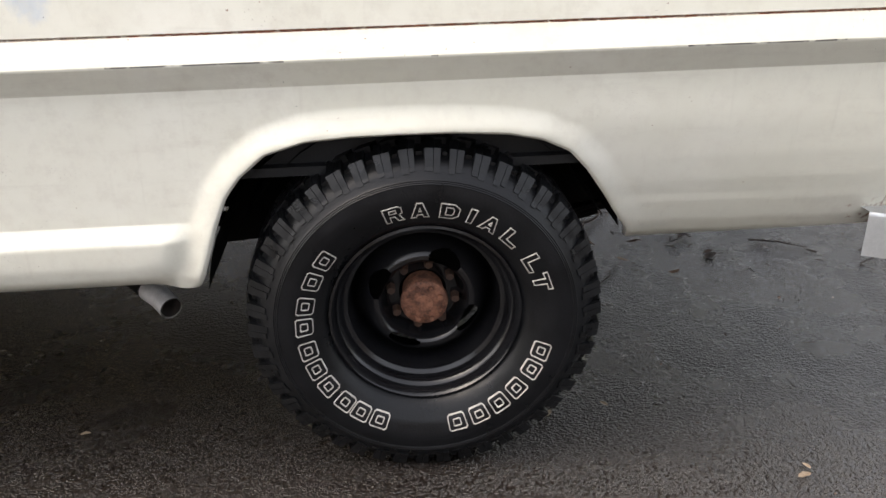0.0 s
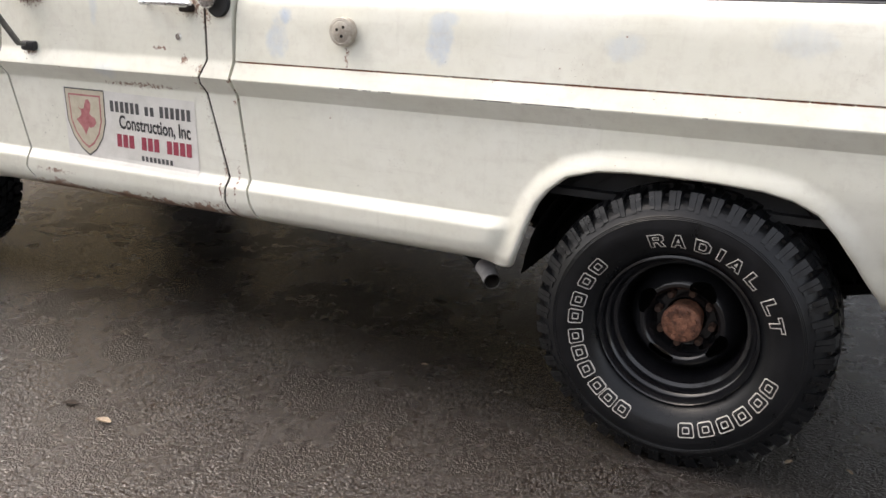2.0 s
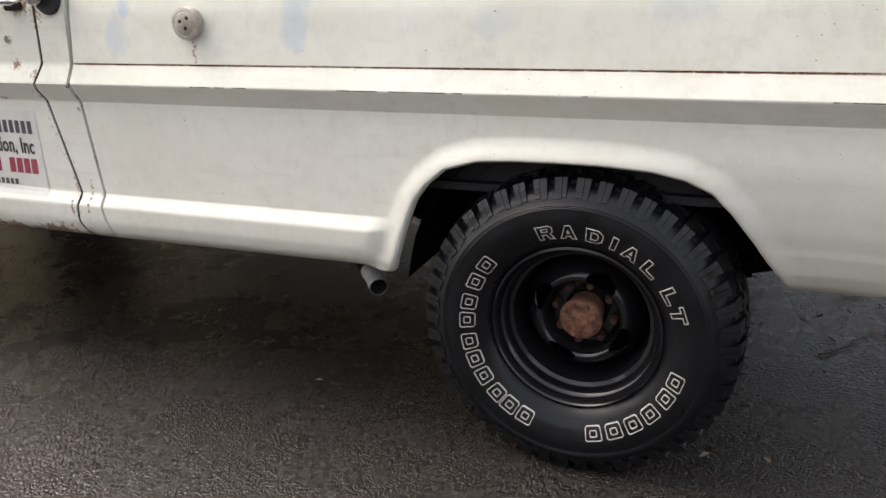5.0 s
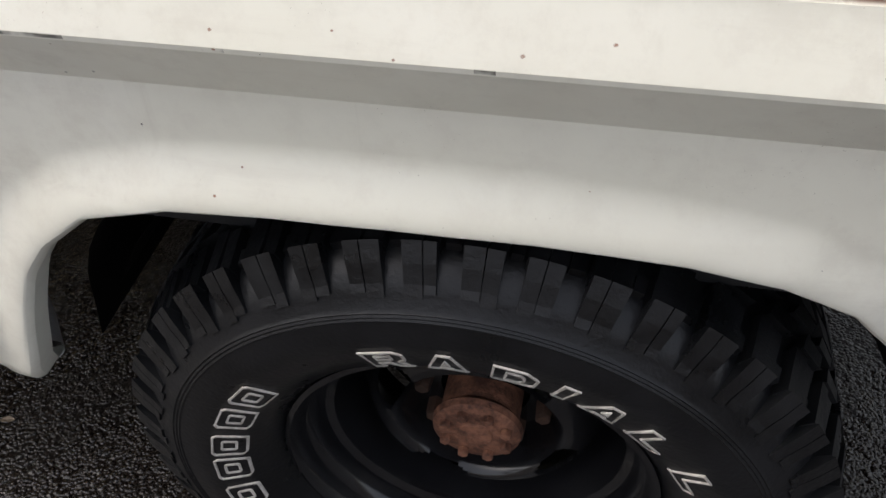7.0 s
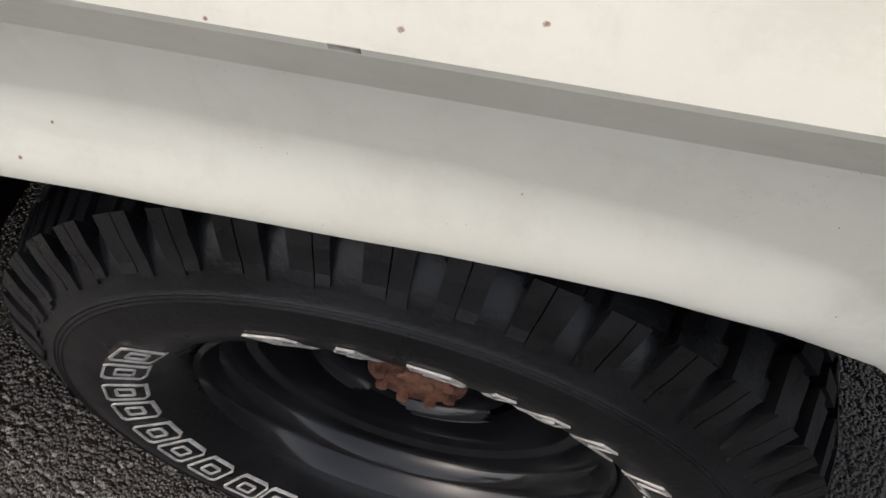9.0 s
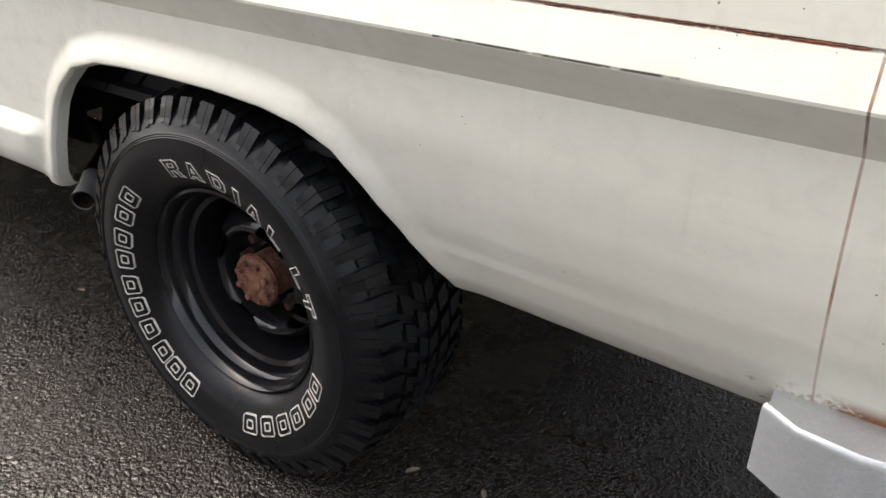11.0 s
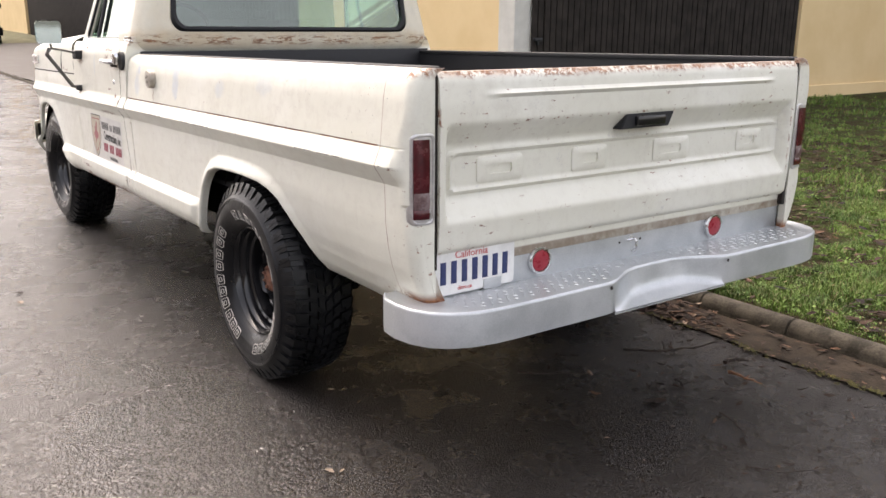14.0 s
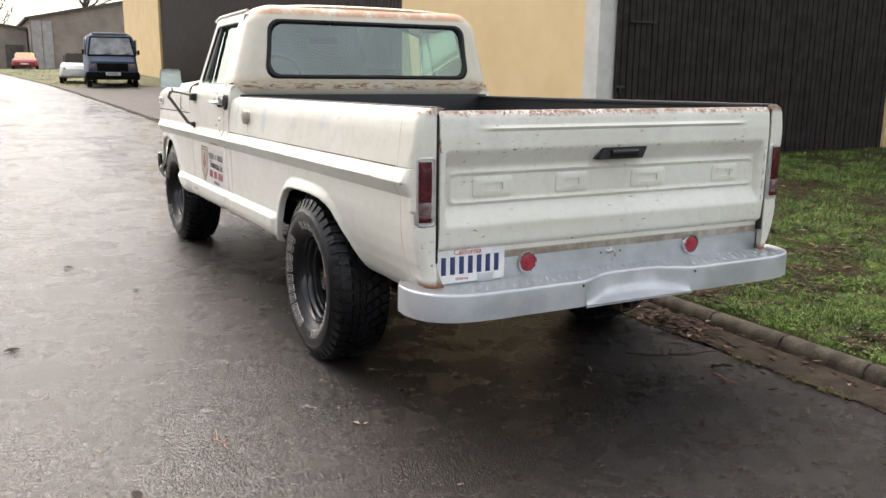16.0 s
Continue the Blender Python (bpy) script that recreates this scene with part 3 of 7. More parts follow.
UPPER = [(0.9492, 0.0345), (0.9512, 0.0332), (1.0025, 0.0015), (1.005, 0.0), (1.008, 0.0008), (1.052, 0.020), (1.062, 0.023), (1.12, 0.030), (1.20, 0.038), (1.245, 0.047), (1.265, 0.058), (1.277, 0.075), (1.281, 0.095)]
LOWER_FRONT = [(0.505, 0.13), (0.512, 0.085), (0.525, 0.045), (0.55, 0.016), (0.585, 0.004), (0.634, 0.003), (0.640, 0.005), (0.668, 0.0295), (0.671, 0.0308), (0.72, 0.0312), (0.93, 0.0345)]
LOWER_REAR = [(0.51, 0.18), (0.545, 0.130), (0.585, 0.100), (0.64, 0.074), (0.70, 0.054), (0.76, 0.042), (0.83, 0.035), (0.93, 0.0345)]
CAB_UPPER = UPPER[:7] + [(1.12, 0.026), (1.22, 0.030), (1.28, 0.036), (1.32, 0.046), (1.345, 0.060), (1.372, 0.074)]
FRONT_UPPER = UPPER[:7] + [(1.10, 0.024), (1.15, 0.030), (1.21, 0.040), (1.26, 0.062), (1.30, 0.11), (1.32, 0.17)]
ARCH_REAR = [(-0.60, 0.20), (-0.512, 0.505), (-0.497, 0.512), (-0.484, 0.532), (-0.474, 0.560), (-0.463, 0.59), (-0.44, 0.661), (-0.415, 0.722), (-0.382, 0.766), (-0.326, 0.812), (-0.243, 0.836), (-0.151, 0.842), (-0.058, 0.843), (0.059, 0.841), (0.177, 0.832), (0.249, 0.816), (0.311, 0.786), (0.356, 0.736), (0.404, 0.668), (0.44, 0.612), (0.475, 0.562), (0.60, 0.2)]
ARCH_FRONT = [(-3.95, 0.3), (-3.80, 0.63), (-3.775, 0.80), (-3.716, 0.886), (-3.60, 0.912), (-3.50, 0.912), (-3.338, 0.884), (-3.18, 0.786), (-3.077, 0.671), (-2.95, 0.59), (-2.82, 0.53), (-2.75, 0.3)]


def soft(z, pairs):
    if 0.945 < z < 1.068 or 0.622 < z < 0.690:
        return (lerp(z - 0.0015, pairs) + lerp(z, pairs) + lerp(z + 0.0015, pairs)) / 3
    return (lerp(z - 0.007, pairs) + lerp(z, pairs) + lerp(z + 0.007, pairs) + lerp(z - 0.0035, pairs) + lerp(z + 0.0035, pairs)) / 5


def arch_distance(x, z, arch):
    ax = np.array([p[0] for p in arch[1:-1]])
    az = np.array([p[1] for p in arch[1:-1]])
    best = 1e9
    for i in range(len(ax) - 1):
        dx, dz = ax[i + 1] - ax[i], az[i + 1] - az[i]
        k = min(1, max(0, ((x - ax[i]) * dx + (z - az[i]) * dz) / (dx * dx + dz * dz)))
        best = min(best, math.hypot(x - ax[i] - k * dx, z - az[i] - k * dz))
    return best


def lip(d):
    """The rolled lip round a wheel opening."""
    if d > 0.085:
        return 0.0
    if d < 0.012:
        return -0.016 + 0.008 * (1 - d / 0.012) ** 2
    s = (d - 0.012) / 0.073
    return -0.016 * (1 - s * s * (3 - 2 * s))


def flare(d):
    """The flared and rolled edge of the rear wheel opening."""
    if d > 0.062:
        return 0.0
    if d < 0.008:
        return -0.020 + 0.010 * (1 - d / 0.008) ** 2
    s = (d - 0.008) / 0.054
    return -0.020 * (1 - s * s * (3 - 2 * s))


def sheet(bm, xl, xr, zs, columns, y_of, floor_of, right, fold=0.02, flow=None):
    """flow: the rows below this height run down to the lower edge, following it."""
    rows = []
    for s in columns:
        row = []
        for z in zs:
            x = xl(z) + (xr(z) - xl(z)) * s
            zz = max(z, floor_of(x))
            if flow:
                base = floor_of(x)
                zz = z if z >= flow else base + (flow - base) * (z - zs[0]) / (flow - zs[0])
            row.append((x, side(y_of(x, zz), right), zz))
        rows.append(row)
    grid(bm, rows)
    bmesh.ops.remove_doubles(bm, verts=bm.verts, dist=2e-5)
    if fold:
        fold_edges(bm, (0, -fold if right else fold, 0))
    return rake(bm)


def steps(a, b, step):
    return np.linspace(a, b, max(2, int(round((b - a) / step)) + 1))


BELT_Z = list(steps(0.94, 1.07, 0.0045)) + [1.0605, 1.063]


CORNER = (1.152, 0.038)


def corner_radius(z):
    """The rear corner is rounder behind the tail lamp."""
    return 0.038 + 0.016 * lerp(z, [(0.80, 0.0), (0.855, 1.0), (1.10, 1.0), (1.15, 0.0)])


SEAMRUST = plain("flaking_dark_rust", (0.075, 0.020, 0.011), (0.27, 0.085, 0.038), 0.85, 60, bump=0.8, fine=300)


def bed_side(right):
    fine = not right
    zs = np.unique(np.round(np.concatenate([[0.507, 0.510, 0.513, 0.517], steps(0.521, 0.94, 0.009 if fine else 0.03), steps(0.626, 0.68, 0.0045), BELT_Z if fine else steps(0.94, 1.07, 0.012), steps(1.07, 1.281, 0.012), [1.268, 1.274, 1.278]]), 4))

    def y_of(x, z):
        k = min(1, max(0, (x + 0.1) / 0.2))
        front = soft(z, LOWER_FRONT + UPPER)
        d = arch_distance(x, z, ARCH_REAR) if abs(x) < 0.7 and z < 0.95 else 1.0
        if x < 0 and z < 0.84:      # the sill step fades out beside the wheel opening
            f = min(1.0, max(0.0, d / 0.075 - 0.35))
            f = f * f * (3 - 2 * f)
            front = f * front + (1 - f) * lerp(z, [(0.505, 0.075), (0.52, 0.045), (0.55, 0.028), (0.62, 0.024), (0.84, 0.0325)])
        rear = soft(z, LOWER_REAR + UPPER)
        if z < 0.86:                # behind the wheel the lower side tucks in
            rear += 0.024 * lerp(x, [(0.05, 0.0), (0.28, 1.0), (0.55, 0.8), (1.0, 0.0)]) * min(1.0, (0.86 - z) / 0.20)
        low = (1 - k) * front + k * rear
        low += lerp(x, [(-0.5, 0.75), (-0.40, 0.95), (-0.25, 1.35), (-0.1, 1.35), (0.0, 1.25), (0.12, 1.05), (0.30, 0.85), (0.45, 0.45), (0.52, 0.2)]) * flare(d)
        if abs(z - 1.0605) < 0.0022:
            low += 0.006
        for cx, amp in ((0.841, 0.007), (-0.609, 0.004), (1.125, 0.004)):
            if abs(x - cx) < 0.06:
                low += amp * math.exp(-((x - cx) / 0.014) ** 2 - ((z - 1.004) / 0.014) ** 2)
        if x > 1.125 and 0.9 < z < 1.12:      # the belt runs out before the lamp
            f = min(1.0, (x - 1.125) / 0.04)
            low = (1 - f) * low + f * 0.028
        r = corner_radius(z)
        if x > 1.19 - r:     # round the rear corner
            t = min(1.0, (x - 1.19 + r) / r)
            low = low + r * (1 - math.sqrt(max(0.0, 1 - t * t)))
        return low

    def floor_of(x):
        f = lerp(x, ARCH_REAR)
        return max(f, 0.507 if x < 0 else 0.518 + 0.05 * max(0, x - 0.45) + 0.055 * (1 - math.sqrt(max(0.0, 1 - min(1.0, max(0.0, (x - 1.10) / 0.095)) ** 2))))

    bm = bmesh.new()
    left_edge = lambda z: lerp(z, [(0.50, -1.405), (0.60, -1.437), (0.98, -1.488), (1.06, -1.480), (1.28, -1.478)])
    right_edge = lambda z: 1.19
    c1 = (np.concatenate([steps(-1.44, -0.56, 0.03), steps(-0.56, 0.56, 0.008), steps(0.56, 1.10, 0.03), steps(1.105, CORNER[0], 0.005), CORNER[0] + CORNER[1] * np.sin(np.radians(np.arange(0, 91, 9)))]) + 1.44) / 2.63
    if right:
        c1 = (np.concatenate([steps(-1.44, -0.56, 0.1), steps(-0.56, 0.56, 0.03), steps(0.56, 1.10, 0.1), CORNER[0] + CORNER[1] * np.sin(np.radians(np.arange(0, 91, 15)))]) + 1.44) / 2.63
    sheet(bm, left_edge, right_edge, zs, np.unique(np.clip(c1, 0, 1)), y_of, floor_of, right, 0.026, 0.94)
    panel = part("bed_side", bm, PAINT, truck, "cream-white bed side with a rusty seam", angle=20)
    # crusty rust breaking out of the upper seam
    rnd, bm, x = random.Random(21), bmesh.new(), -1.44
    while x < 1.03:
        n = rnd.uniform(0.02, 0.16)
        if rnd.random() < 0.88:
            xs = np.linspace(x, min(x + n, 1.04), max(3, int(n / 0.006)))
            rr = [rnd.uniform(0.0006, 0.0015) for _ in xs]
            rr[0] = rr[-1] = 0.0004
            tube(bm, [(u, side(y_of(u, 1.0605) - 0.0045, right), 1.0605 + rnd.uniform(-0.0012, 0.0012)) for u in xs], rr, 6, caps=False)
        x += n + rnd.uniform(0.0, 0.03)
    tagged(part("seam_rust", rake(bm), SEAMRUST, panel, "dark flaking rust along the seam"), kind="stuff")
    return panel


def bed_corner(right):
    """The flat rear end of a bed side, beside the tailgate, with the lamp opening."""
    bm = bmesh.new()
    zs = steps(0.60, 1.281, 0.02)
    rows = []
    for z in zs:
        y0 = (0.028 if 0.9 < z < 1.12 else soft(z, LOWER_REAR + UPPER)) + corner_radius(z) - 0.001
        y1 = 0.132 if right else 0.117
        rows.append([(1.1895 + (0.0 if 0.84 < z < 1.11 else 0.003) * math.sin(math.pi * s), side(y0 + (max(y1, y0 + 0.005) - y0) * s, right), z) for s in (0, 0.5, 1)])
    grid(bm, rows)
    fold_edges(bm, (-0.03, 0, 0))
    rake(bm)
    return part("bed_corner", bm, PAINT, truck, "cream-white corner post beside the tail lamp")


def corner_x(y):
    """The slightly wrapped face of the tail lamp, as x over y."""
    i = min(0.054, max(0.0, y - 0.0305))
    return 1.136 + 0.054 * math.sqrt(max(0.0, 1 - (1 - i / 0.054) ** 2))


def tail_lamp(right):
    y0, y1, z0, z1 = (0.030, 0.131, 0.842, 1.104) if right else (0.041, 0.116, 0.842, 1.104)
    bm = bmesh.new()
    loops = []
    for grow, x in ((0.002, -0.014), (0.0, 0.0015), (-0.003, 0.0045), (-0.007, 0.0045), (-0.010, 0.0010)):
        loops.append([(corner_x(y) + x, side(y, right), z) for y, z in rounded_loop(y0 - grow, z0 - grow, y1 + grow, z1 + grow, 0.018 + grow * 0.5, 5)])
    grid(bm, loops, closed_v=True)
    lamp = part("tail_lamp", rake(bm), BEZEL, truck, "worn silver bezel of the tail lamp")
    bm = bmesh.new()
    ys = np.linspace(y0 + 0.010, y1 - 0.010, 9)
    grid(bm, [[(corner_x(y) + 0.0012, side(y, right), z) for y in ys] for z in (z0 + 0.008, 0.95, z1 - 0.008)])
    part("lamp_plate", rake(bm), BEZEL, lamp)
    for name, lo, hi, material, label in (("red_lens", 0.936, 1.087, RED, "dark red upper lens"), ("clear_lens", 0.888, 0.936, CLEAR, "cloudy clear reversing lens"), ("red_lens", 0.860, 0.888, RED, "dark red lower lens")):
        bm = bmesh.new()
        ys = np.linspace(y0 + 0.009, y1 - 0.020, 9)
        grid(bm, [[(corner_x(y) + 0.004 + 0.003 * math.sin(math.pi * k), side(y, right), lo + (hi - lo) * k) for y in ys] for k in np.linspace(0, 1, 7)])
        fold_edges(bm, (-0.01, 0, 0))
        part(name, rake(bm), material, lamp, label)


RED = plain("dark_red_lens", (0.045, 0.005, 0.008), (0.085, 0.008, 0.012), 0.15, 30, rough_to=0.3)
BRIGHT_RED = plain("red_reflector", (0.27, 0.016, 0.030), (0.36, 0.03, 0.045), 0.25, 40, rough_to=0.4)
BEZEL = plain("dull_silver_bezel", (0.52, 0.515, 0.51), (0.70, 0.69, 0.68), 0.28, 25, metal=0.7, bump=0.1)
CLEAR = plain("cloudy_lens", (0.10, 0.055, 0.055), (0.22, 0.16, 0.16), 0.2, 40)


def tailgate():
    ya, yb = 0.131, 1.842
    nodes = [(0.742, 1.165), (0.746, 1.182), (0.76, 1.189), (0.835, 1.195), (0.845, 1.190), (0.895, 1.154), (0.905, 1.150), (1.055, 1.150), (1.062, 1.152), (1.112, 1.190), (1.122, 1.197), (1.18, 1.196), (1.245, 1.190), (1.262, 1.182), (1.27, 1.168)]
    flat = [(0.742, 1.165), (0.746, 1.182), (0.76, 1.189), (0.835, 1.195), (1.122, 1.197), (1.18, 1.196), (1.245, 1.190), (1.262, 1.182), (1.27, 1.168)]
    ys = np.unique(np.round(np.concatenate([steps(ya, ya + 0.06, 0.006), steps(ya + 0.06, yb - 0.06, 0.013), steps(yb - 0.06, yb, 0.006)]), 4))
    zs = np.unique(np.round(np.concatenate([steps(0.742, 1.27, 0.006)]), 4))
    bm = bmesh.new()
    rows = []
    for y in ys:
        e = min(y - ya, yb - y)
        k = min(1, max(0, (e - 0.022) / 0.014))
        row = []
        for z in zs:
            x = (1 - k) * soft(z, flat) + k * soft(z, nodes)
            # the long raised rib of the upper band
            b = min(1, max(0, min(y - 0.29, 1.70 - y) / 0.08))
            x += 0.012 * b * max(0, 1 - abs(z - 1.203) / 0.011)
            # raised border of the panel
            dy, dz = max(0.195 - y, y - 1.785), max(0.922 - z, z - 1.032)
            d = math.hypot(max(dy + 0.02, 0), max(dz + 0.02, 0)) - 0.02 + min(max(dy + 0.02, dz + 0.02), 0)
            x += 0.013 * max(0, 1 - abs(d - 0.002) / 0.010)
            # a shallow old dent and waviness
            x -= 0.004 * math.exp(-((y - 0.6) / 0.2) ** 2 - ((z - 0.80) / 0.05) ** 2)
            row.append((x, y, z))
        rows.append(row)
    grid(bm, rows)
    fold_edges(bm, (-0.035, 0, 0))
    gate = part("tailgate", rake(bm), PAINT, truck, "closed cream-white tailgate with embossed panel and rusty top edge")
    # four plain embossed blocks
    for y0, y1 in ((0.295, 0.475), (0.685, 0.845), (1.075, 1.265), (1.545, 1.70)):
        bm = bmesh.new()
        outer, inner = rounded_loop(y0, 0.937, y1, 1.017, 0.014, 4), rounded_loop(y0 + 0.045, 0.962, y1 - 0.045, 0.992, 0.008, 4)
        loops = [[(1.147, y, z) for y, z in outer], [(1.1535, y, z) for y, z in outer], [(1.1562, y + (0.004 if y < (y0 + y1) / 2 else -0.004), z + (0.004 if z < 0.977 else -0.004)) for y, z in outer],
                 [(1.1562, y, z) for y, z in inner], [(1.1495, y, z) for y, z in inner]]
        grid(bm, loops, closed_v=True)
        part("embossed_block", rake(bm), PAINT, gate)
    # latch handle in its recess
    bm = bmesh.new()
    plate = [(0.862, 1.066), (0.885, 1.115), (1.122, 1.115), (1.098, 1.066)]
    t = grid(bm, [[(1.155, y, z) for y, z in plate], [(1.196, y, z) for y, z in plate]], closed_v=True)
    bm.faces.new(t[1])
    bmesh.ops.bevel(bm, geom=bm.edges[:], offset=0.003, segments=2, affect="EDGES")
    handle = part("latch_plate", rake(bm), LINER, gate, "black latch plate")
    bm = bmesh.new()
    box(bm, (1.19, 0.925, 1.075), (1.212, 1.065, 1.108), 0.006)
    part("handle", rake(bm), BLACK, handle, "dark grey paddle handle")
    for right in (False, True):
        a, b = (1.8425, 1.8600) if right else (0.1175, 0.1305)
        bm = bmesh.new()
        box(bm, (1.140, a, 0.70), (1.184, b, 1.262), 0.001)
        part("gate_gap", rake(bm), GAP, truck, "dark gap beside the tailgate")
    # the dark sill seen under the gate
    bm = bmesh.new()
    box(bm, (1.10, 0.12, 0.69), (1.163, 2 * MID - 0.12, 0.745), 0.004)
    part("rear_sill", rake(bm), PAINT, truck, "cream-white rusty sill under the tailgate")




def bed_box():
    bm = bmesh.new()
    box(bm, (-1.45, 0.10, 0.74), (1.16, 2 * MID - 0.10, 0.76))
    part("bed_floor", rake(bm), LINER, truck, "black lined bed floor", smooth=False)
    for right in (False, True):
        a, b = sorted((side(0.093, right), side(0.165, right)))
        bm = bmesh.new()
        box(bm, (-1.455, a, 1.262), (1.150, b, 1.285), 0.006)
        part("bed_rail", rake(bm), LINER, truck, "black liner lip on the bed rail")
        a, b = sorted((side(0.13, right), side(0.16, right)))
        bm = bmesh.new()
        box(bm, (-1.455, a, 0.75), (1.150, b, 1.27))
        part("bed_inner_wall", rake(bm), LINER, truck, "black lined inner bed wall", smooth=False)
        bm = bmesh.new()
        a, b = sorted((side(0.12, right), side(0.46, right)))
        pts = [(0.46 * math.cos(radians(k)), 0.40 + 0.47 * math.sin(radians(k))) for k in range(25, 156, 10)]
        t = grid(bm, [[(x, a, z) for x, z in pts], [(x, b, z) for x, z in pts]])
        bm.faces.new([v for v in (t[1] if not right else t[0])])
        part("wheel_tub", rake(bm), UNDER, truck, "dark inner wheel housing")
    bm = bmesh.new()
    box(bm, (-1.457, 0.10, 0.75), (-1.425, 2 * MID - 0.10, 1.296), 0.005)
    part("bed_front_wall", rake(bm), LINER, truck, "black lined front bed wall")
    bm = bmesh.new()
    box(bm, (1.10, 0.15, 0.76), (1.135, 2 * MID - 0.15, 1.262), 0.005)
    part("gate_lining", rake(bm), LINER, truck, "black lining of the tailgate")


def step_bumper():
    """Silver step bumper with a treadplate top and a dropped middle."""
    half = [(1.012, 0.050), (1.06, 0.022), (1.135, 0.014), (1.20, 0.024), (1.26, 0.052), (1.30, 0.095), (1.328, 0.155), (1.342, 0.23), (1.345, 0.32), (1.345, 0.67), (1.342, 0.71), (1.331, 0.745), (1.313, 0.78), (1.290, 0.82), (1.270, 0.86), (1.259, 0.91), (1.256, MID)]
    outline = half + [(x, 2 * MID - y + 0.015) for x, y in reversed(half[:-1])]
    top, low = 0.604, 0.498
    bm = bmesh.new()
    normals = []
    for k in range(len(outline)):
        (xa, ya), (xb, yb) = outline[max(0, k - 1)], outline[min(len(outline) - 1, k + 1)]
        length = math.hypot(xb - xa, yb - ya)
        normals.append(((yb - ya) / length, -(xb - xa) / length))
    loops = [[(x - d * nx, y - d * ny, z) for (x, y), (nx, ny) in zip(outline, normals)] for d, z in ((0.0, low), (0.0, top - 0.010), (0.0008, top - 0.005), (0.003, top - 0.001), (0.006, top + 0.0008), (0.009, top + 0.0005), (0.013, top - 0.0012))]
    back = [(min(x, 1.150), min(max(y, 0.12), 2 * MID - 0.105), top) for x, y in outline]
    loops.append(back)
    grid(bm, loops)
    bumper = part("step_bumper", rake(bm), STEEL, truck, "silver painted steel step bumper with treadplate top")
    bm = bmesh.new()
    box(bm, (1.148, 0.135, 0.585), (1.156, 2 * MID - 0.135, 0.726), 0.002)
    part("back_plate", rake(bm), STEEL, bumper, "silver upright back plate")
    # shelf of the dropped middle
    bm = bmesh.new()
    rim = [(1.257, 0.90), (1.285, 0.82), (1.33, 0.74), (1.352, 0.715), (1.352, 2 * MID - 0.715), (1.33, 2 * MID - 0.74), (1.285, 2 * MID - 0.82), (1.257, 2 * MID - 0.90)]
    t = grid(bm, [[(x, y, 0.493) for x, y in rim], [(x, y, 0.499) for x, y in rim]], closed_v=True)
    bm.faces.new(t[0]), bm.faces.new(t[1])
    part("tow_shelf", rake(bm), STEEL, bumper, "flat lower shelf for the tow ball")
    bm = bmesh.new()
    ys = np.linspace(0.720, 2 * MID - 0.720, 41)
    edge_x = [lerp(min(y, 2 * MID - y), [(0.71, 1.342), (0.745, 1.331), (0.78, 1.313), (0.82, 1.290), (0.86, 1.270), (0.91, 1.259), (MID, 1.256)]) + 0.001 for y in ys]
    sweep = np.linspace(0, 1, 16)
    grid(bm, [[(xe + (1.353 - xe) * (0.12 * a + 0.88 * a ** 5), y, 0.590 - 0.088 * (1 - (1 - a) ** 1.5)) for y, xe in zip(ys, edge_x)] for a in sweep])
    part("swept_panel", rake(bm), STEEL, bumper, "concave panel from the step down to the shelf")
    # tread lugs on the step
    bm = bmesh.new()
    for y in np.arange(0.17, 2 * MID - 0.15, 0.031):
        for i, x in enumerate(np.arange(1.175, 1.33, 0.025)):
            limit = lerp(min(y, 2 * MID - y), [(0.10, 1.27), (0.2, 1.32), (0.3, 1.33), (0.70, 1.33), (0.76, 1.30), (0.84, 1.245), (1.0, 1.24)])
            if x > limit - 0.01:
                continue
            a = 0.8 if (i + int(round(y / 0.031))) % 2 else -0.8
            yy = y + (0.0155 if i % 2 else 0)
            ca, sa = math.cos(a), math.sin(a)
            ring = [bm.verts.new((x + ca * u - sa * v, yy + sa * u + ca * v, top + 0.0002)) for u, v in ((-0.010, 0), (0, -0.0045), (0.010, 0), (0, 0.0045))]
            peak = bm.verts.new((x, yy, top + 0.0036))
            for k in range(4):
                bm.faces.new((ring[k], ring[(k + 1) % 4], peak))
    tagged(part("tread_pattern", rake(bm), STEEL, bumper, "raised tread pattern"), kind="stuff")
    for y in (0.549, 1.432):
        bm = bmesh.new()
        lathe(bm, [(0.0, 0.0), (0.044, 0.0), (0.046, 0.012), (0.043, 0.018), (0.037, 0.018), (0.036, 0.012)], (1.156, y, 0.662), 40, "x")
        r = part("reflector", rake(bm), CHROME, bumper, "round reflector with metal ring")
        bm = bmesh.new()
        lathe(bm, [(0.0365, 0.010), (0.034, 0.0165), (0.02, 0.0195), (0.0, 0.0205)], (1.156, y, 0.662), 40, "x")
        part("red_lens", rake(bm), BRIGHT_RED, r, "red reflector lens")
    bm = bmesh.new()
    lathe(bm, [(0.0, 0.0), (0.012, 0.0), (0.012, 0.004), (0.0, 0.006)], (1.156, 0.985, 0.672), 14, "x")
    tube(bm, [(1.158, 0.985, 0.672), (1.176, 0.985, 0.676), (1.186, 0.984, 0.668), (1.187, 0.982, 0.650), (1.180, 0.980, 0.634), (1.170, 0.980, 0.632)], 0.0055, 10)
    tube(bm, [(1.160, 0.958, 0.672), (1.168, 0.968, 0.674), (1.172, 0.985, 0.676)], 0.004, 8)
    part("lock_pin", rake(bm), CHROME, bumper, "small metal hook on the back plate")
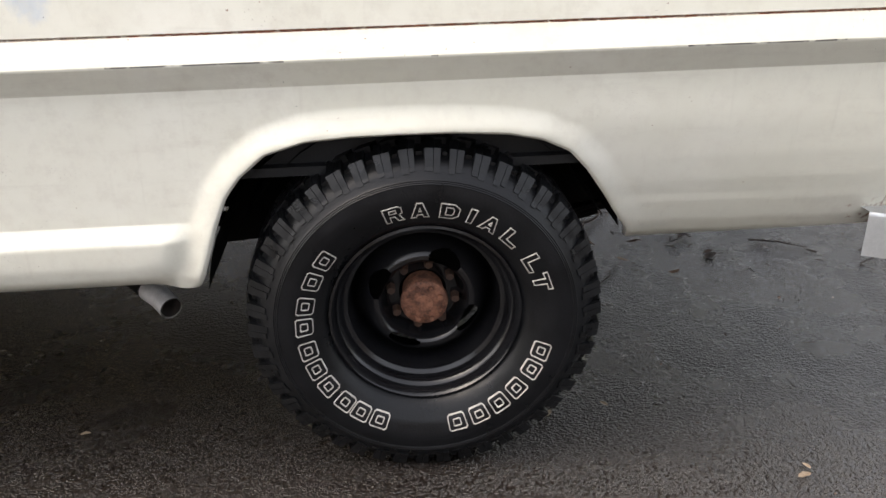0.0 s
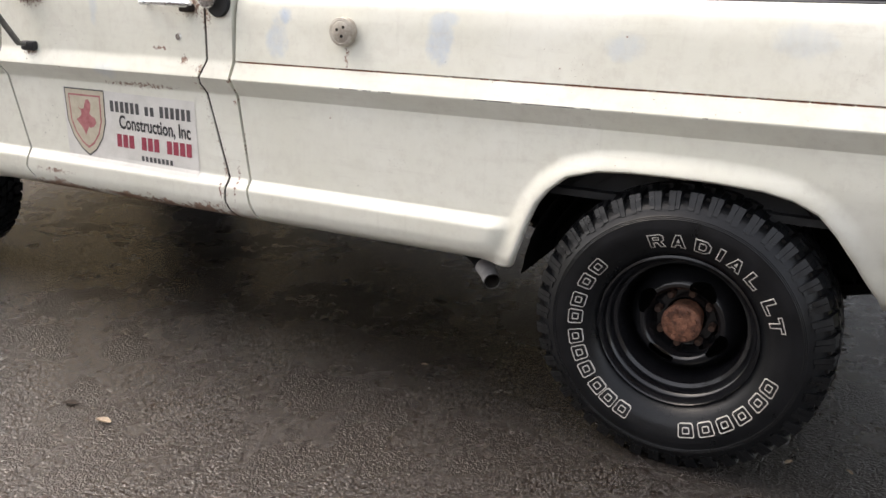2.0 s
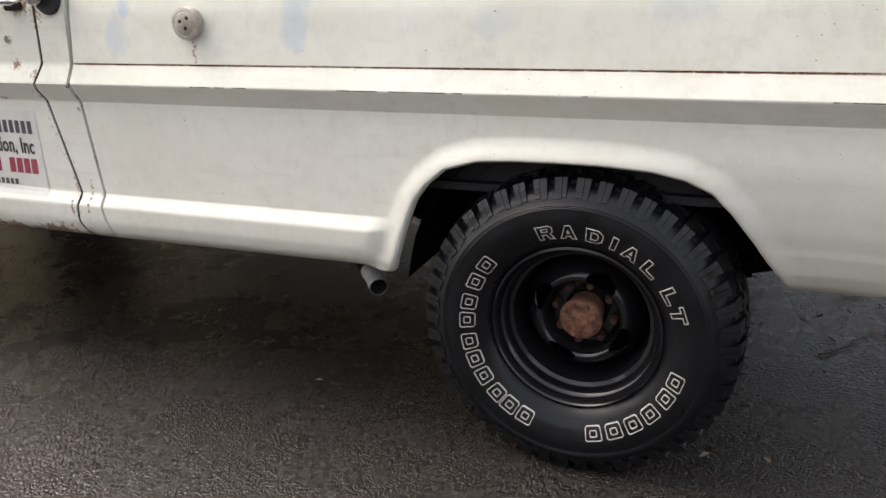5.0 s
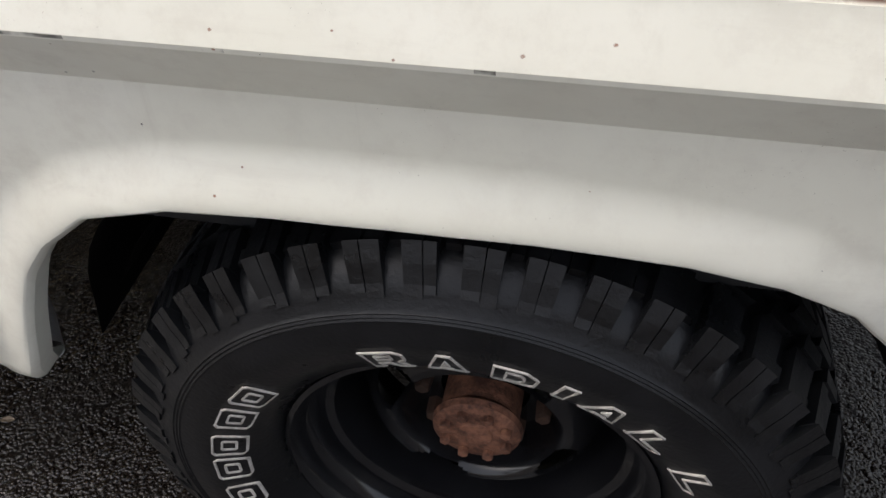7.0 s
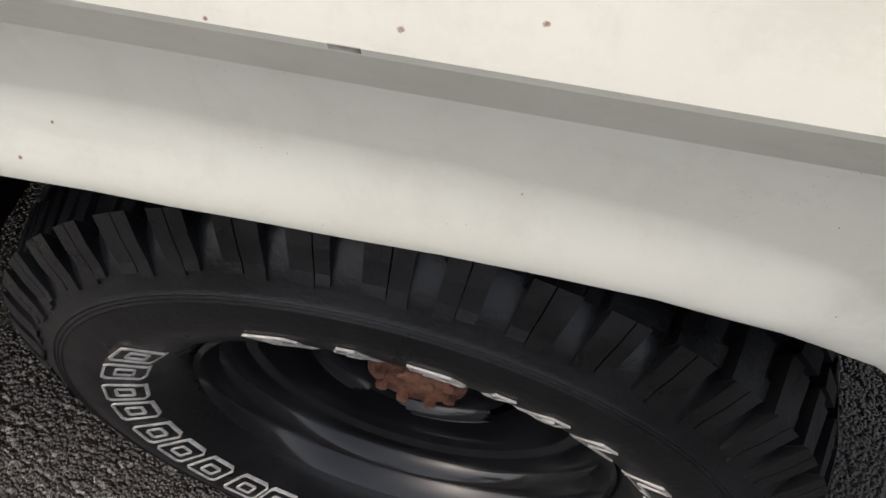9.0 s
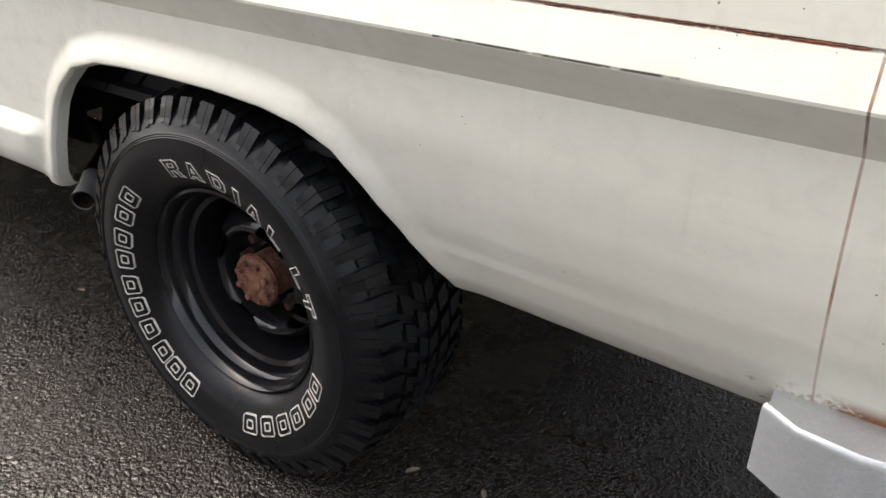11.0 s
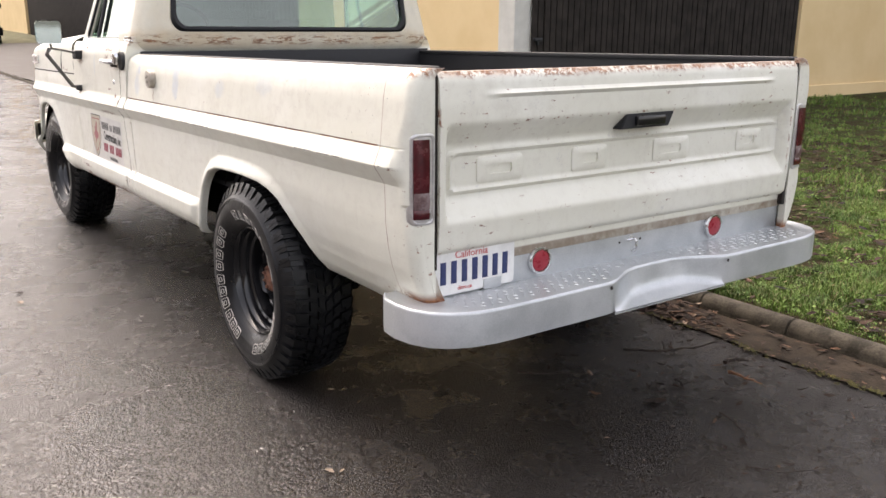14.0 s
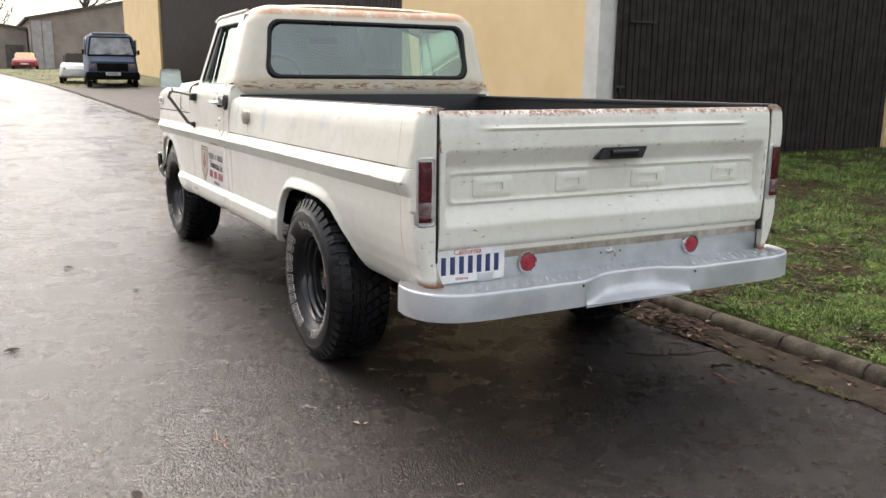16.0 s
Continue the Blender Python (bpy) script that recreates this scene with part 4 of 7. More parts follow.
    for y in (1.035, 0.93):
        bm = bmesh.new()
        lathe(bm, [(0.0, 0.0), (0.0045, 0.0), (0.0045, 0.001), (0, 0.001)], (1.1562, y, 0.665), 10, "x")
        part("bolt_hole", rake(bm), GAP, bumper)
    for y in (0.70, 2 * MID - 0.70):
        bm = bmesh.new()
        lathe(bm, [(0.0, 0.0), (0.006, 0.0), (0.006, 0.001), (0, 0.001)], (1.3455, y, 0.585), 12, "x")
        part("bolt_hole", rake(bm), GAP, bumper)
    bm = bmesh.new()
    hollow = [(MID - 0.03, 0.428), (MID + 0.03, 0.428), (MID + 0.03, 0.488), (MID - 0.03, 0.488)]
    tunnel = [(MID + (y - MID) * 0.8, 0.458 + (z - 0.458) * 0.8) for y, z in hollow]
    grid(bm, [[(x, y, z) for y, z in loop] for x, loop in ((1.02, hollow), (1.262, hollow), (1.262, tunnel), (1.10, tunnel))], closed_v=True)
    part("hitch_receiver", rake(bm), HITCH, bumper, "dark rusty square hitch receiver under the bumper", smooth=False)


HITCH = plain("dark_rusty_steel", (0.022, 0.014, 0.011), (0.07, 0.035, 0.024), 0.75, 30, bump=0.4)


def licence_plate():
    bm = bmesh.new()
    loop = rounded_loop(0.135, 0.612, 0.437, 0.762, 0.012, 5)
    t = grid(bm, [[(1.168, y, z) for y, z in loop], [(1.170, y, z) for y, z in loop]], closed_v=True)
    bm.faces.new(t[0]), bm.faces.new(t[1])
    plate = part("licence_plate", rake(bm), PLATE, truck, "white licence plate with dark blue characters")
    y = 0.152
    for k in range(7):
        w = 0.021
        bm = bmesh.new()
        box(bm, (1.1702, y, 0.645), (1.1712, y + w, 0.715), 0.0003)
        part("character_bar", rake(bm), NAVY, plate)
        y += w + 0.0185
    text_part("state_word", "California", 0.032, NAVY_RED, plate, (1.1708, 0.205, 0.722 + RAKE * 1.17), 0.0005)
    text_part("web_word", "dmv.ca", 0.020, NAVY_RED, plate, (1.1708, 0.215, 0.622 + RAKE * 1.17), 0.0005)
    bm = bmesh.new()
    box(bm, (1.171, 0.315, 0.606), (1.1735, 0.385, 0.640), 0.001)
    part("bracket", rake(bm), STEEL, plate, "silver bent bracket holding the plate")


def text_part(name, words, size, material, parent, origin, depth, axis="x", bold=0.0):
    """Words in the built-in font as a mesh, read from behind the truck (x) or from its left (y)."""
    c = bpy.data.curves.new(name, "FONT")
    c.body, c.size, c.extrude, c.resolution_u, c.offset = words, size, depth, 3, bold
    o = bpy.data.objects.new(name, c)
    mesh = bpy.data.meshes.new_from_object(o)
    bpy.data.objects.remove(o)
    if axis == "x":
        m = Matrix(((0, 0, 1, origin[0]), (1, 0, 0, origin[1]), (0, 1, 0, origin[2]), (0, 0, 0, 1)))
    else:
        m = Matrix(((1, 0, 0, origin[0]), (0, 0, -1, origin[1]), (0, 1, 0, origin[2]), (0, 0, 0, 1)))
    mesh.transform(m)
    mesh.materials.clear()
    mesh.materials.append(material)
    ob = new(name, mesh)
    ob.parent = parent
    return ob


PLATE = plain("white_plate_enamel", (0.70, 0.70, 0.68), (0.80, 0.80, 0.78), 0.35, 20)
NAVY = plain("navy_characters", (0.018, 0.03, 0.10), (0.03, 0.045, 0.14), 0.4, 60)
NAVY_RED = plain("red_script", (0.50, 0.06, 0.06), (0.58, 0.10, 0.09), 0.5, 60)


# ---- wheels ----
TYRE_R = 0.412
WALL = [(0.210, 0.075), (0.218, 0.058), (0.228, 0.046), (0.231, 0.040), (0.235, 0.037), (0.244, 0.026), (0.248, 0.0245), (0.260, 0.0128), (0.275, 0.0072), (0.290, 0.0023), (0.303, 0.0), (0.316, 0.001)]


def tyre_mesh():
    """A tyre about the origin: outer face towards -y, y from 0 (letters) to 0.31."""
    bm = bmesh.new()
    prof = WALL + [(0.332, 0.0035), (0.334, 0.0025), (0.336, 0.0042), (0.338, 0.0034), (0.340, 0.0052), (0.342, 0.0044), (0.345, 0.008), (0.358, 0.013), (0.368, 0.021), (0.380, 0.033), (0.390, 0.052), (0.396, 0.075), (0.399, 0.12), (0.400, 0.155)]
    prof = prof + [(r, 0.31 - h) for r, h in reversed(prof[:-1])]
    lathe(bm, prof, (0, 0, 0), 120)
    return bm


def tread_mesh():
    """Shoulder lugs and centre blocks."""
    bm = bmesh.new()
    n = 46

    def block(a0, a1, h0, h1, r0, r1, skew=0.0, drop=0.0):
        corners = []
        for r in (r0, r1):
            for a, h in ((a0, h0), (a1, h0), (a1 + skew, h1), (a0 + skew, h1)):
                rr = r - (drop if h == h0 and r == r1 else 0)
                corners.append(bm.verts.new((rr * math.sin(a), h, rr * math.cos(a))))
        for f in ((0, 1, 5, 4), (1, 2, 6, 5), (2, 3, 7, 6), (3, 0, 4, 7), (4, 5, 6, 7)):
            bm.faces.new([corners[k] for k in f])

    pitch = 2 * math.pi / n
    for k in range(n):
        a = k * pitch
        for flip in (False, True):
            f = (lambda h: 0.31 - h) if flip else (lambda h: h)
            s = 0.5 * pitch if flip else 0.0
            wide = 0.62 if k % 2 else 0.68
            cut = 0.30 if k % 3 else 0.36
            block(a + s, a + s + cut * pitch, f(0.036), f(0.085), 0.386, TYRE_R - 0.001, 0.10 * pitch, 0.010)
            block(a + s + (cut + 0.03) * pitch, a + s + wide * pitch, f(0.038), f(0.082), 0.386, TYRE_R - 0.003, 0.08 * pitch, 0.011)
            block(a + s + (wide + 0.07) * pitch, a + s + 0.95 * pitch, f(0.044), f(0.060), 0.382, 0.398, 0.02 * pitch, 0.004)
            # the lug runs down the shoulder in two halves, one longer than the other
            for lo, hi, foot in ((0.03, cut + 0.005, 0.357 if k % 2 else 0.361), (cut + 0.028, wide - 0.02, 0.361 if k % 2 else 0.357)):
                line = [(0.404, 0.0345), (0.386, 0.0245), (0.368, 0.0165), (foot, 0.0085 + 0.4 * (foot - 0.353)), (foot - 0.002, 0.016), (0.384, 0.044)]
                n_ = len(line)
                vs = [bm.verts.new((r * math.sin(a + s + t * pitch), f(h), r * math.cos(a + s + t * pitch))) for t in (lo, hi) for r, h in line]
                for i in range(n_ - 1):
                    bm.faces.new((vs[i], vs[i + 1], vs[i + 1 + n_], vs[i + n_]))
                bm.faces.new(vs[0:n_]), bm.faces.new(vs[n_:2 * n_])
            block(a + s + 0.3 * pitch, a + s + 0.95 * pitch, f(0.092), f(0.118), 0.394, TYRE_R, 0.25 * pitch)
        block(a + 0.1 * pitch, a + 0.75 * pitch, 0.128, 0.152, 0.394, TYRE_R, 0.3 * pitch)
        block(a + 0.5 * pitch, a + 1.15 * pitch, 0.158, 0.182, 0.394, TYRE_R, -0.3 * pitch)
    return bm


def bend_to_wheel(bm, angle, radius, y):
    """Takes a flat sign (u along, v outward) onto the wall of the tyre at an angle from the top."""
    for v in bm.verts:
        a = angle + v.co.x / radius
        r = radius + v.co.y
        v.co = Vector((r * math.sin(a), lerp(r, WALL) + y - v.co.z, r * math.cos(a)))


def outline_mesh(loops, width, depth):
    """A raised outline along closed loops in a plane."""
    bm = bmesh.new()
    for loop in loops:
        pts = [Vector((p[0], p[1])) for p in loop]
        n = len(pts)
        ins, outs = [], []
        for i, p in enumerate(pts):
            d0, d1 = (p - pts[i - 1]).normalized(), (pts[(i + 1) % n] - p).normalized()
            m = Vector((-(d0 + d1).y, (d0 + d1).x))
            m = m.normalized() if m.length > 1e-6 else Vector((-d1.y, d1.x))
            k = width / 2 / max(0.5, m.dot(Vector((-d1.y, d1.x))))
            ins.append(p + m * k), outs.append(p - m * k)
        grid(bm, [[(p.x, p.y, 0) for p in outs], [(p.x, p.y, depth) for p in outs], [(p.x, p.y, depth) for p in ins], [(p.x, p.y, 0) for p in ins]], closed_v=True)
    return bm


def letter_loops(ch, w, h):
    """Outlines of a blocky letter w wide and h high, its middle at 0; other signs become plain rounded blocks."""
    def P(*pts):
        return [((x - 0.5) * w, (y - 0.5) * h) for x, y in pts]
    k = 0.27
    shapes = {
        "R": [P((0, 0), (0, 1), (0.75, 1), (0.95, 0.88), (0.95, 0.55), (0.78, 0.42), (1, 0), (0.68, 0), (0.52, 0.36), (k, 0.36), (k, 0)), P((0.3, 0.58), (0.65, 0.58), (0.65, 0.78), (0.3, 0.78))],
        "A": [P((0, 0), (0.36, 1), (0.64, 1), (1, 0), (0.70, 0), (0.64, 0.2), (0.36, 0.2), (0.30, 0)), P((0.43, 0.42), (0.57, 0.42), (0.5, 0.66))],
        "D": [P((0, 0), (0, 1), (0.7, 1), (1, 0.75), (1, 0.25), (0.7, 0)), P((0.3, 0.24), (0.62, 0.24), (0.72, 0.36), (0.72, 0.64), (0.62, 0.76), (0.3, 0.76))],
        "I": [P((0, 0), (0, 1), (1, 1), (1, 0))],
        "L": [P((0, 0), (0, 1), (0.32, 1), (0.32, 0.26), (1, 0.26), (1, 0))],
        "T": [P((0.34, 0), (0.34, 0.74), (0, 0.74), (0, 1), (1, 1), (1, 0.74), (0.66, 0.74), (0.66, 0))],
    }
    if ch in shapes:
        return shapes[ch]
    c = 0.1
    block = P((c, 0), (0, c), (0, 1 - c), (c, 1), (1 - c, 1), (1, 1 - c), (1, c), (1 - c, 0))
    return [block, [(x * 0.42, y * 0.42) for x, y in block]]


SLOT_TURN = 26.0


def wheel(name, label, word_angle, plain_words, hub_rust):
    """A black steel wheel about the origin, outer face towards -y."""
    top = new(name)
    top["label"] = label
    tyre = part("tyre", tyre_mesh(), RUBBER, top, "black all-terrain tyre with white outlined lettering")
    tagged(part("tread", tread_mesh(), TREAD, tyre, "chunky tread blocks", smooth=False), kind="stuff")
    word = [("R", -14.2), ("A", -2.4), ("D", 11.0), ("I", 21.2), ("A", 30.6), ("L", 43.0), ("L", 59.5), ("T", 70.0)]
    for ch, a in word:
        bm = outline_mesh(letter_loops(ch, 0.013 if ch == "I" else 0.041, 0.037), 0.0023, 0.0020)
        bend_to_wheel(bm, radians(a + word_angle), 0.275, -0.0008)
        part("letter", bm, LETTER, tyre, smooth=False)
    for a in plain_words:
        bm = outline_mesh(letter_loops("", 0.041, 0.037), 0.0023, 0.0020)
        bend_to_wheel(bm, radians(a + word_angle), 0.275, -0.0008)
        part("letter_block", bm, LETTER, tyre, smooth=False)
    # rim barrel: lip, steps, drop centre, back
    bm = bmesh.new()
    lathe(bm, [(0.206, 0.085), (0.2165, 0.068), (0.2235, 0.056), (0.2225, 0.048), (0.2165, 0.046), (0.212, 0.052), (0.2075, 0.062), (0.205, 0.074), (0.198, 0.080), (0.194, 0.090), (0.191, 0.106), (0.181, 0.112), (0.177, 0.128), (0.174, 0.150), (0.170, 0.18), (0.168, 0.24)], (0, 0, 0), 96)
    rim = part("rim", bm, BLACK, top, "gloss black steel rim")
    # centre disc with a raised ring and four slots
    bm = bmesh.new()
    rows = []
    nseg = 180
    dish = [(0.058, 0.180), (0.085, 0.180), (0.092, 0.172), (0.098, 0.137), (0.102, 0.124), (0.109, 0.117), (0.119, 0.119), (0.130, 0.127), (0.140, 0.140), (0.150, 0.158), (0.160, 0.182), (0.169, 0.215)]
    radii = np.linspace(0.169, 0.058, 44)
    for k in range(nseg):
        a = 2 * math.pi * k / nseg
        rows.append([(r * math.sin(a), lerp(r, dish), r * math.cos(a)) for r in radii])
    grid(bm, rows, closed_u=True)
    doomed = []
    for f in bm.faces:
        c = f.calc_center_median()
        r, a = math.hypot(c.x, c.z), (math.degrees(math.atan2(c.x, c.z)) - SLOT_TURN + 45) % 90 - 45
        if (radians(a) * r / 0.042) ** 2 + ((r - 0.121 + 0.08 * abs(radians(a) * r)) / 0.019) ** 2 < 1:
            doomed.append(f)
    bmesh.ops.delete(bm, geom=doomed, context="FACES")
    fold_edges(bm, (0, 0.008, 0))
    part("disc", bm, BLACK, rim, "black wheel disc with four slots")
    bm = bmesh.new()
    lathe(bm, [(0.0, 0.236), (0.150, 0.236), (0.158, 0.244), (0.160, 0.30)], (0, 0, 0), 40)
    part("brake_drum", bm, UNDER, top, "dark brake drum behind the slots")
    for k in range(8):
        a = radians(45 * k + 10)
        bm = bmesh.new()
        lathe(bm, [(0.0, 0.154), (0.009, 0.154), (0.011, 0.158), (0.0125, 0.183)], (0.079 * math.sin(a), 0, 0.079 * math.cos(a)), 6)
        part("wheel_nut", bm, HUBDARK, rim, smooth=False)
    bm = bmesh.new()
    if hub_rust:
        lathe(bm, [(0.0, 0.108), (0.020, 0.108), (0.022, 0.110), (0.048, 0.111), (0.055, 0.115), (0.057, 0.124), (0.054, 0.128), (0.050, 0.132), (0.050, 0.190)], (0, 0, 0), 40)
        hub = part("hub", bm, RUST, top, "rusty axle hub with a ring of bolts")
        for k in range(8):
            a = radians(45 * k + 22)
            bm = bmesh.new()
            lathe(bm, [(0.0, 0.102), (0.0065, 0.102), (0.0075, 0.104), (0.0075, 0.113)], (0.041 * math.sin(a), 0, 0.041 * math.cos(a)), 6)
            part("hub_bolt", bm, RUST, hub, smooth=False)
    else:
        lathe(bm, [(0.0, 0.090), (0.018, 0.091), (0.024, 0.095), (0.026, 0.12), (0.036, 0.125), (0.040, 0.190)], (0, 0, 0), 32)
        part("hub_cap", bm, BEZEL, top, "small pale metal grease cap")
    return top


HUBDARK = plain("dark_rusty_nut", (0.035, 0.02, 0.014), (0.08, 0.04, 0.025), 0.7, 40, bump=0.4)
rear_left = wheel("wheel", "wide black rear wheel with a rusty hub", 0.0, [107.5, 118.4, 131.0, 142.6, 154.2, 165.8, -155.1, -144.7, -135.1, -123.2, -112.2, -101.5, -88.8, -77.9, -65.0, -53.1], True)
rear_left.parent = truck
rear_left.matrix_basis = pose(0, 0.010, 0.403)
front_left = wheel("wheel", "black front wheel with white outlined lettering", 165.0, [128, 140, 152, 164, 176, 188, 200, 212], False)
front_left.parent = truck
front_left.matrix_basis = pose(-3.45, 0.035, 0.403, 0, 0, 2)
m = copy_thing(rear_left, pose(0, 2 * MID - 0.010, 0.403, 0, 0, 180))
m = copy_thing(front_left, pose(-3.45, 2 * MID - 0.035, 0.403, 0, 0, 180))


for right in (False, True):
    bed_side(right)
    bed_corner(right)
    tail_lamp(right)
tailgate()
bed_box()
step_bumper()
licence_plate()


# ---- cab and front ----
def sheet_part(name, label, xl, xr, z0, z1, nx, nodes, right, arch=None, floor=0.507, fold=0.022, extra=None, fine=0.012):
    zs = np.unique(np.round(np.concatenate([steps(z0, 0.94, fine), steps(0.626, 0.68, 0.0045), steps(0.94, 1.07, 0.0055), steps(1.07, z1, 0.014)]), 4))
    zs = zs[(zs >= z0) & (zs <= z1)]

    def y_of(x, z):
        y = soft(z, nodes)
        if arch and z < 1.0:
            y += lip(arch_distance(x, z, arch))
        if extra:
            y += extra(x, z)
        return y

    def floor_of(x):
        return max(floor, lerp(x, arch) if arch else 0)

    bm = bmesh.new()
    sheet(bm, xl, xr, zs, np.linspace(0, 1, nx), y_of, floor_of, right, fold)
    return part(name, bm, PAINT, truck, label)


REAR_SEAM = [(0.50, -1.515), (0.585, -1.548), (0.62, -1.545), (0.655, -1.540), (0.985, -1.632), (1.06, -1.602), (1.22, -1.604), (1.345, -1.62)]
FRONT_SEAM = [(0.50, -2.498), (0.60, -2.566), (0.64, -2.552), (0.985, -2.652), (1.06, -2.645), (1.145, -2.635), (1.345, -2.64)]
CAB_EDGE = [(0.50, -1.413), (0.60, -1.447), (0.98, -1.500), (1.06, -1.493), (1.345, -1.49)]
CAB_SIDE = LOWER_FRONT + CAB_UPPER
FRONT_SIDE = LOWER_FRONT + FRONT_UPPER


def nose(x, z):
    """The fender curves in towards the front."""
    t = max(0.0, (-3.80 - x) / 0.30)
    return 0.085 * t ** 2.0


def cab_lower(right):
    sheet_part("cab_corner", "cream-white lower rear corner of the cab", lambda z: lerp(z, REAR_SEAM) + 0.006, lambda z: lerp(z, CAB_EDGE), 0.50, 1.372, 8, CAB_SIDE, right)
    bm = bmesh.new()
    zs = steps(0.62, 1.372, 0.03)
    grid(bm, [[(lerp(z, CAB_EDGE) - 0.003 + 0.004 * s, side(soft(z, CAB_SIDE) + 0.002 + s * (0.19 - soft(z, CAB_SIDE)), right), z) for s in (0.0, 0.15, 1.0)] for z in zs])
    part("cab_corner_back", rake(bm), PAINT, truck, "cream-white rear face of the cab corner")
    door = sheet_part("door", "closed cream-white cab door with a worn sign", lambda z: lerp(z, FRONT_SEAM) + 0.006, lambda z: lerp(z, REAR_SEAM) - 0.004, 0.52, 1.345, 40, CAB_SIDE, right, floor=0.515)
    sheet_part("front_fender", "cream-white front fender round the wheel", lambda z: lerp(z, [(0.55, -3.86), (0.72, -3.90), (0.86, -3.965), (0.97, -4.03), (1.03, -4.068), (1.142, -4.078)]), lambda z: lerp(z, FRONT_SEAM) - 0.004, 0.52, 1.142, 150, FRONT_SIDE, right, ARCH_FRONT, 0.515, extra=nose)
    # Dark strips in the door gaps stand for rubber and shade together.
    for seam, r, deep, top in ((REAR_SEAM, 0.0075, 0.0085, 1.345), (FRONT_SEAM, 0.006, 0.009, 1.135)):
        bm = bmesh.new()
        tube(bm, [(lerp(z, seam) + 0.001, side(soft(z, CAB_SIDE) + deep, right), z) for z in steps(0.525, top, 0.02)], r, 6)
        part("door_gap_strip", rake(bm), GAP, truck, "dark strip down the door gap, for rubber and shade")
    return door


def hood():
    bm = bmesh.new()
    rows = []
    for x in np.concatenate([[-4.105, -4.10, -4.085, -4.06], steps(-4.03, -2.643, 0.05)]):
        crown = lerp(x, [(-4.105, 1.20), (-4.10, 1.25), (-4.085, 1.285), (-4.06, 1.30), (-4.0, 1.325), (-3.68, 1.375), (-2.85, 1.412), (-2.65, 1.412)])
        row = []
        for s in np.linspace(0, 1, 49):
            u = abs(2 * s - 1)
            y_edge = 0.030 + nose(min(x, -3.0), 1.15)
            # shoulder: superellipse from the seam up to the crown
            a = (1 - u) * math.pi / 2
            zz = 1.150 + (crown - 1.150) * math.sin(a) ** 0.22 if a > 0 else 1.150
            yy = MID - (MID - y_edge) * math.cos(a) ** 0.62 * (1 if s < 0.5 else -1)
            row.append((x, yy, zz))
        rows.append(row)
    grid(bm, rows)
    bmesh.ops.remove_doubles(bm, verts=bm.verts, dist=1e-4)
    fold_edges(bm, (0, 0, -0.004))
    part("hood", rake(bm), PAINT, truck, "cream-white hood")
    for right in (False, True):
        off = lambda x, z, k: side(0.030 + nose(x, z) - k, right)
        ring = lambda g, k: [(x, off(x, z, k), z) for x, z in [(x, 1.188 + g) for x in np.linspace(-3.945 + g, -3.675 - g, 10)] + [(x, 1.246 - g) for x in np.linspace(-3.945 + g, -3.675 - g, 10)[::-1]]]
        bm = bmesh.new()
        grid(bm, [ring(0, -0.01), ring(0, 0.010), ring(0.002, 0.012), ring(0.009, 0.012), ring(0.011, 0.004)], closed_v=True)
        mk = part("side_marker", rake(bm), CHROME, truck, "chrome framed side marker on the hood side")
        bm = bmesh.new()
        grid(bm, [[(x, off(x, z, 0.007), z) for x in np.linspace(-3.937, -3.683, 10)] for z in (1.198, 1.217, 1.236)])
        part("marker_lens", rake(bm), CLEAR, mk, "grey ribbed marker lens")
    for right in (False, True):
        bm = bmesh.new()
        tube(bm, [(x, side(0.0325 + nose(x, 1.15), right), 1.1455) for x in steps(-4.08, -2.645, 0.06)], 0.0048, 8)
        part("hood_seam", rake(bm), GAP, truck, "dark seam under the hood edge")
        bm = bmesh.new()
        tube(bm, [(-2.972, side(0.0295, right), 1.15), (-2.970, side(0.0290, right), 1.20), (-2.955, side(0.031, right), 1.25), (-2.925, side(0.034, right), 1.29), (-2.87, side(0.055, right), 1.338)], 0.0032, 6)
        part("cowl_seam", rake(bm), GAP, truck, "thin seam between hood and cowl")
    # closed front below the hood
    bm = bmesh.new()
    box(bm, (-4.07, 0.16, 0.62), (-4.00, 2 * MID - 0.16, 1.17), 0.02)
    part("grille_panel", rake(bm), UNDER, truck, "dark grille behind the front bumper")
    bm = bmesh.new()
    box(bm, (-4.16, 0.10, 0.56), (-3.92, 2 * MID - 0.10, 0.80), 0.04)
    part("front_valance", rake(bm), PAINT, truck, "cream-white valance behind the front bumper")
    # Dark fillers added so nothing bright shows through the gap before the doors.
    for right in (False, True):
        a, b = sorted((side(0.075, right), side(0.105, right)))
        bm = bmesh.new()
        box(bm, (-2.70, a, 1.08), (-2.58, b, 1.33), 0.004)
        part("gap_filler", rake(bm), UNDER, truck, "dark filler added in the hinge post's place behind the door gap")


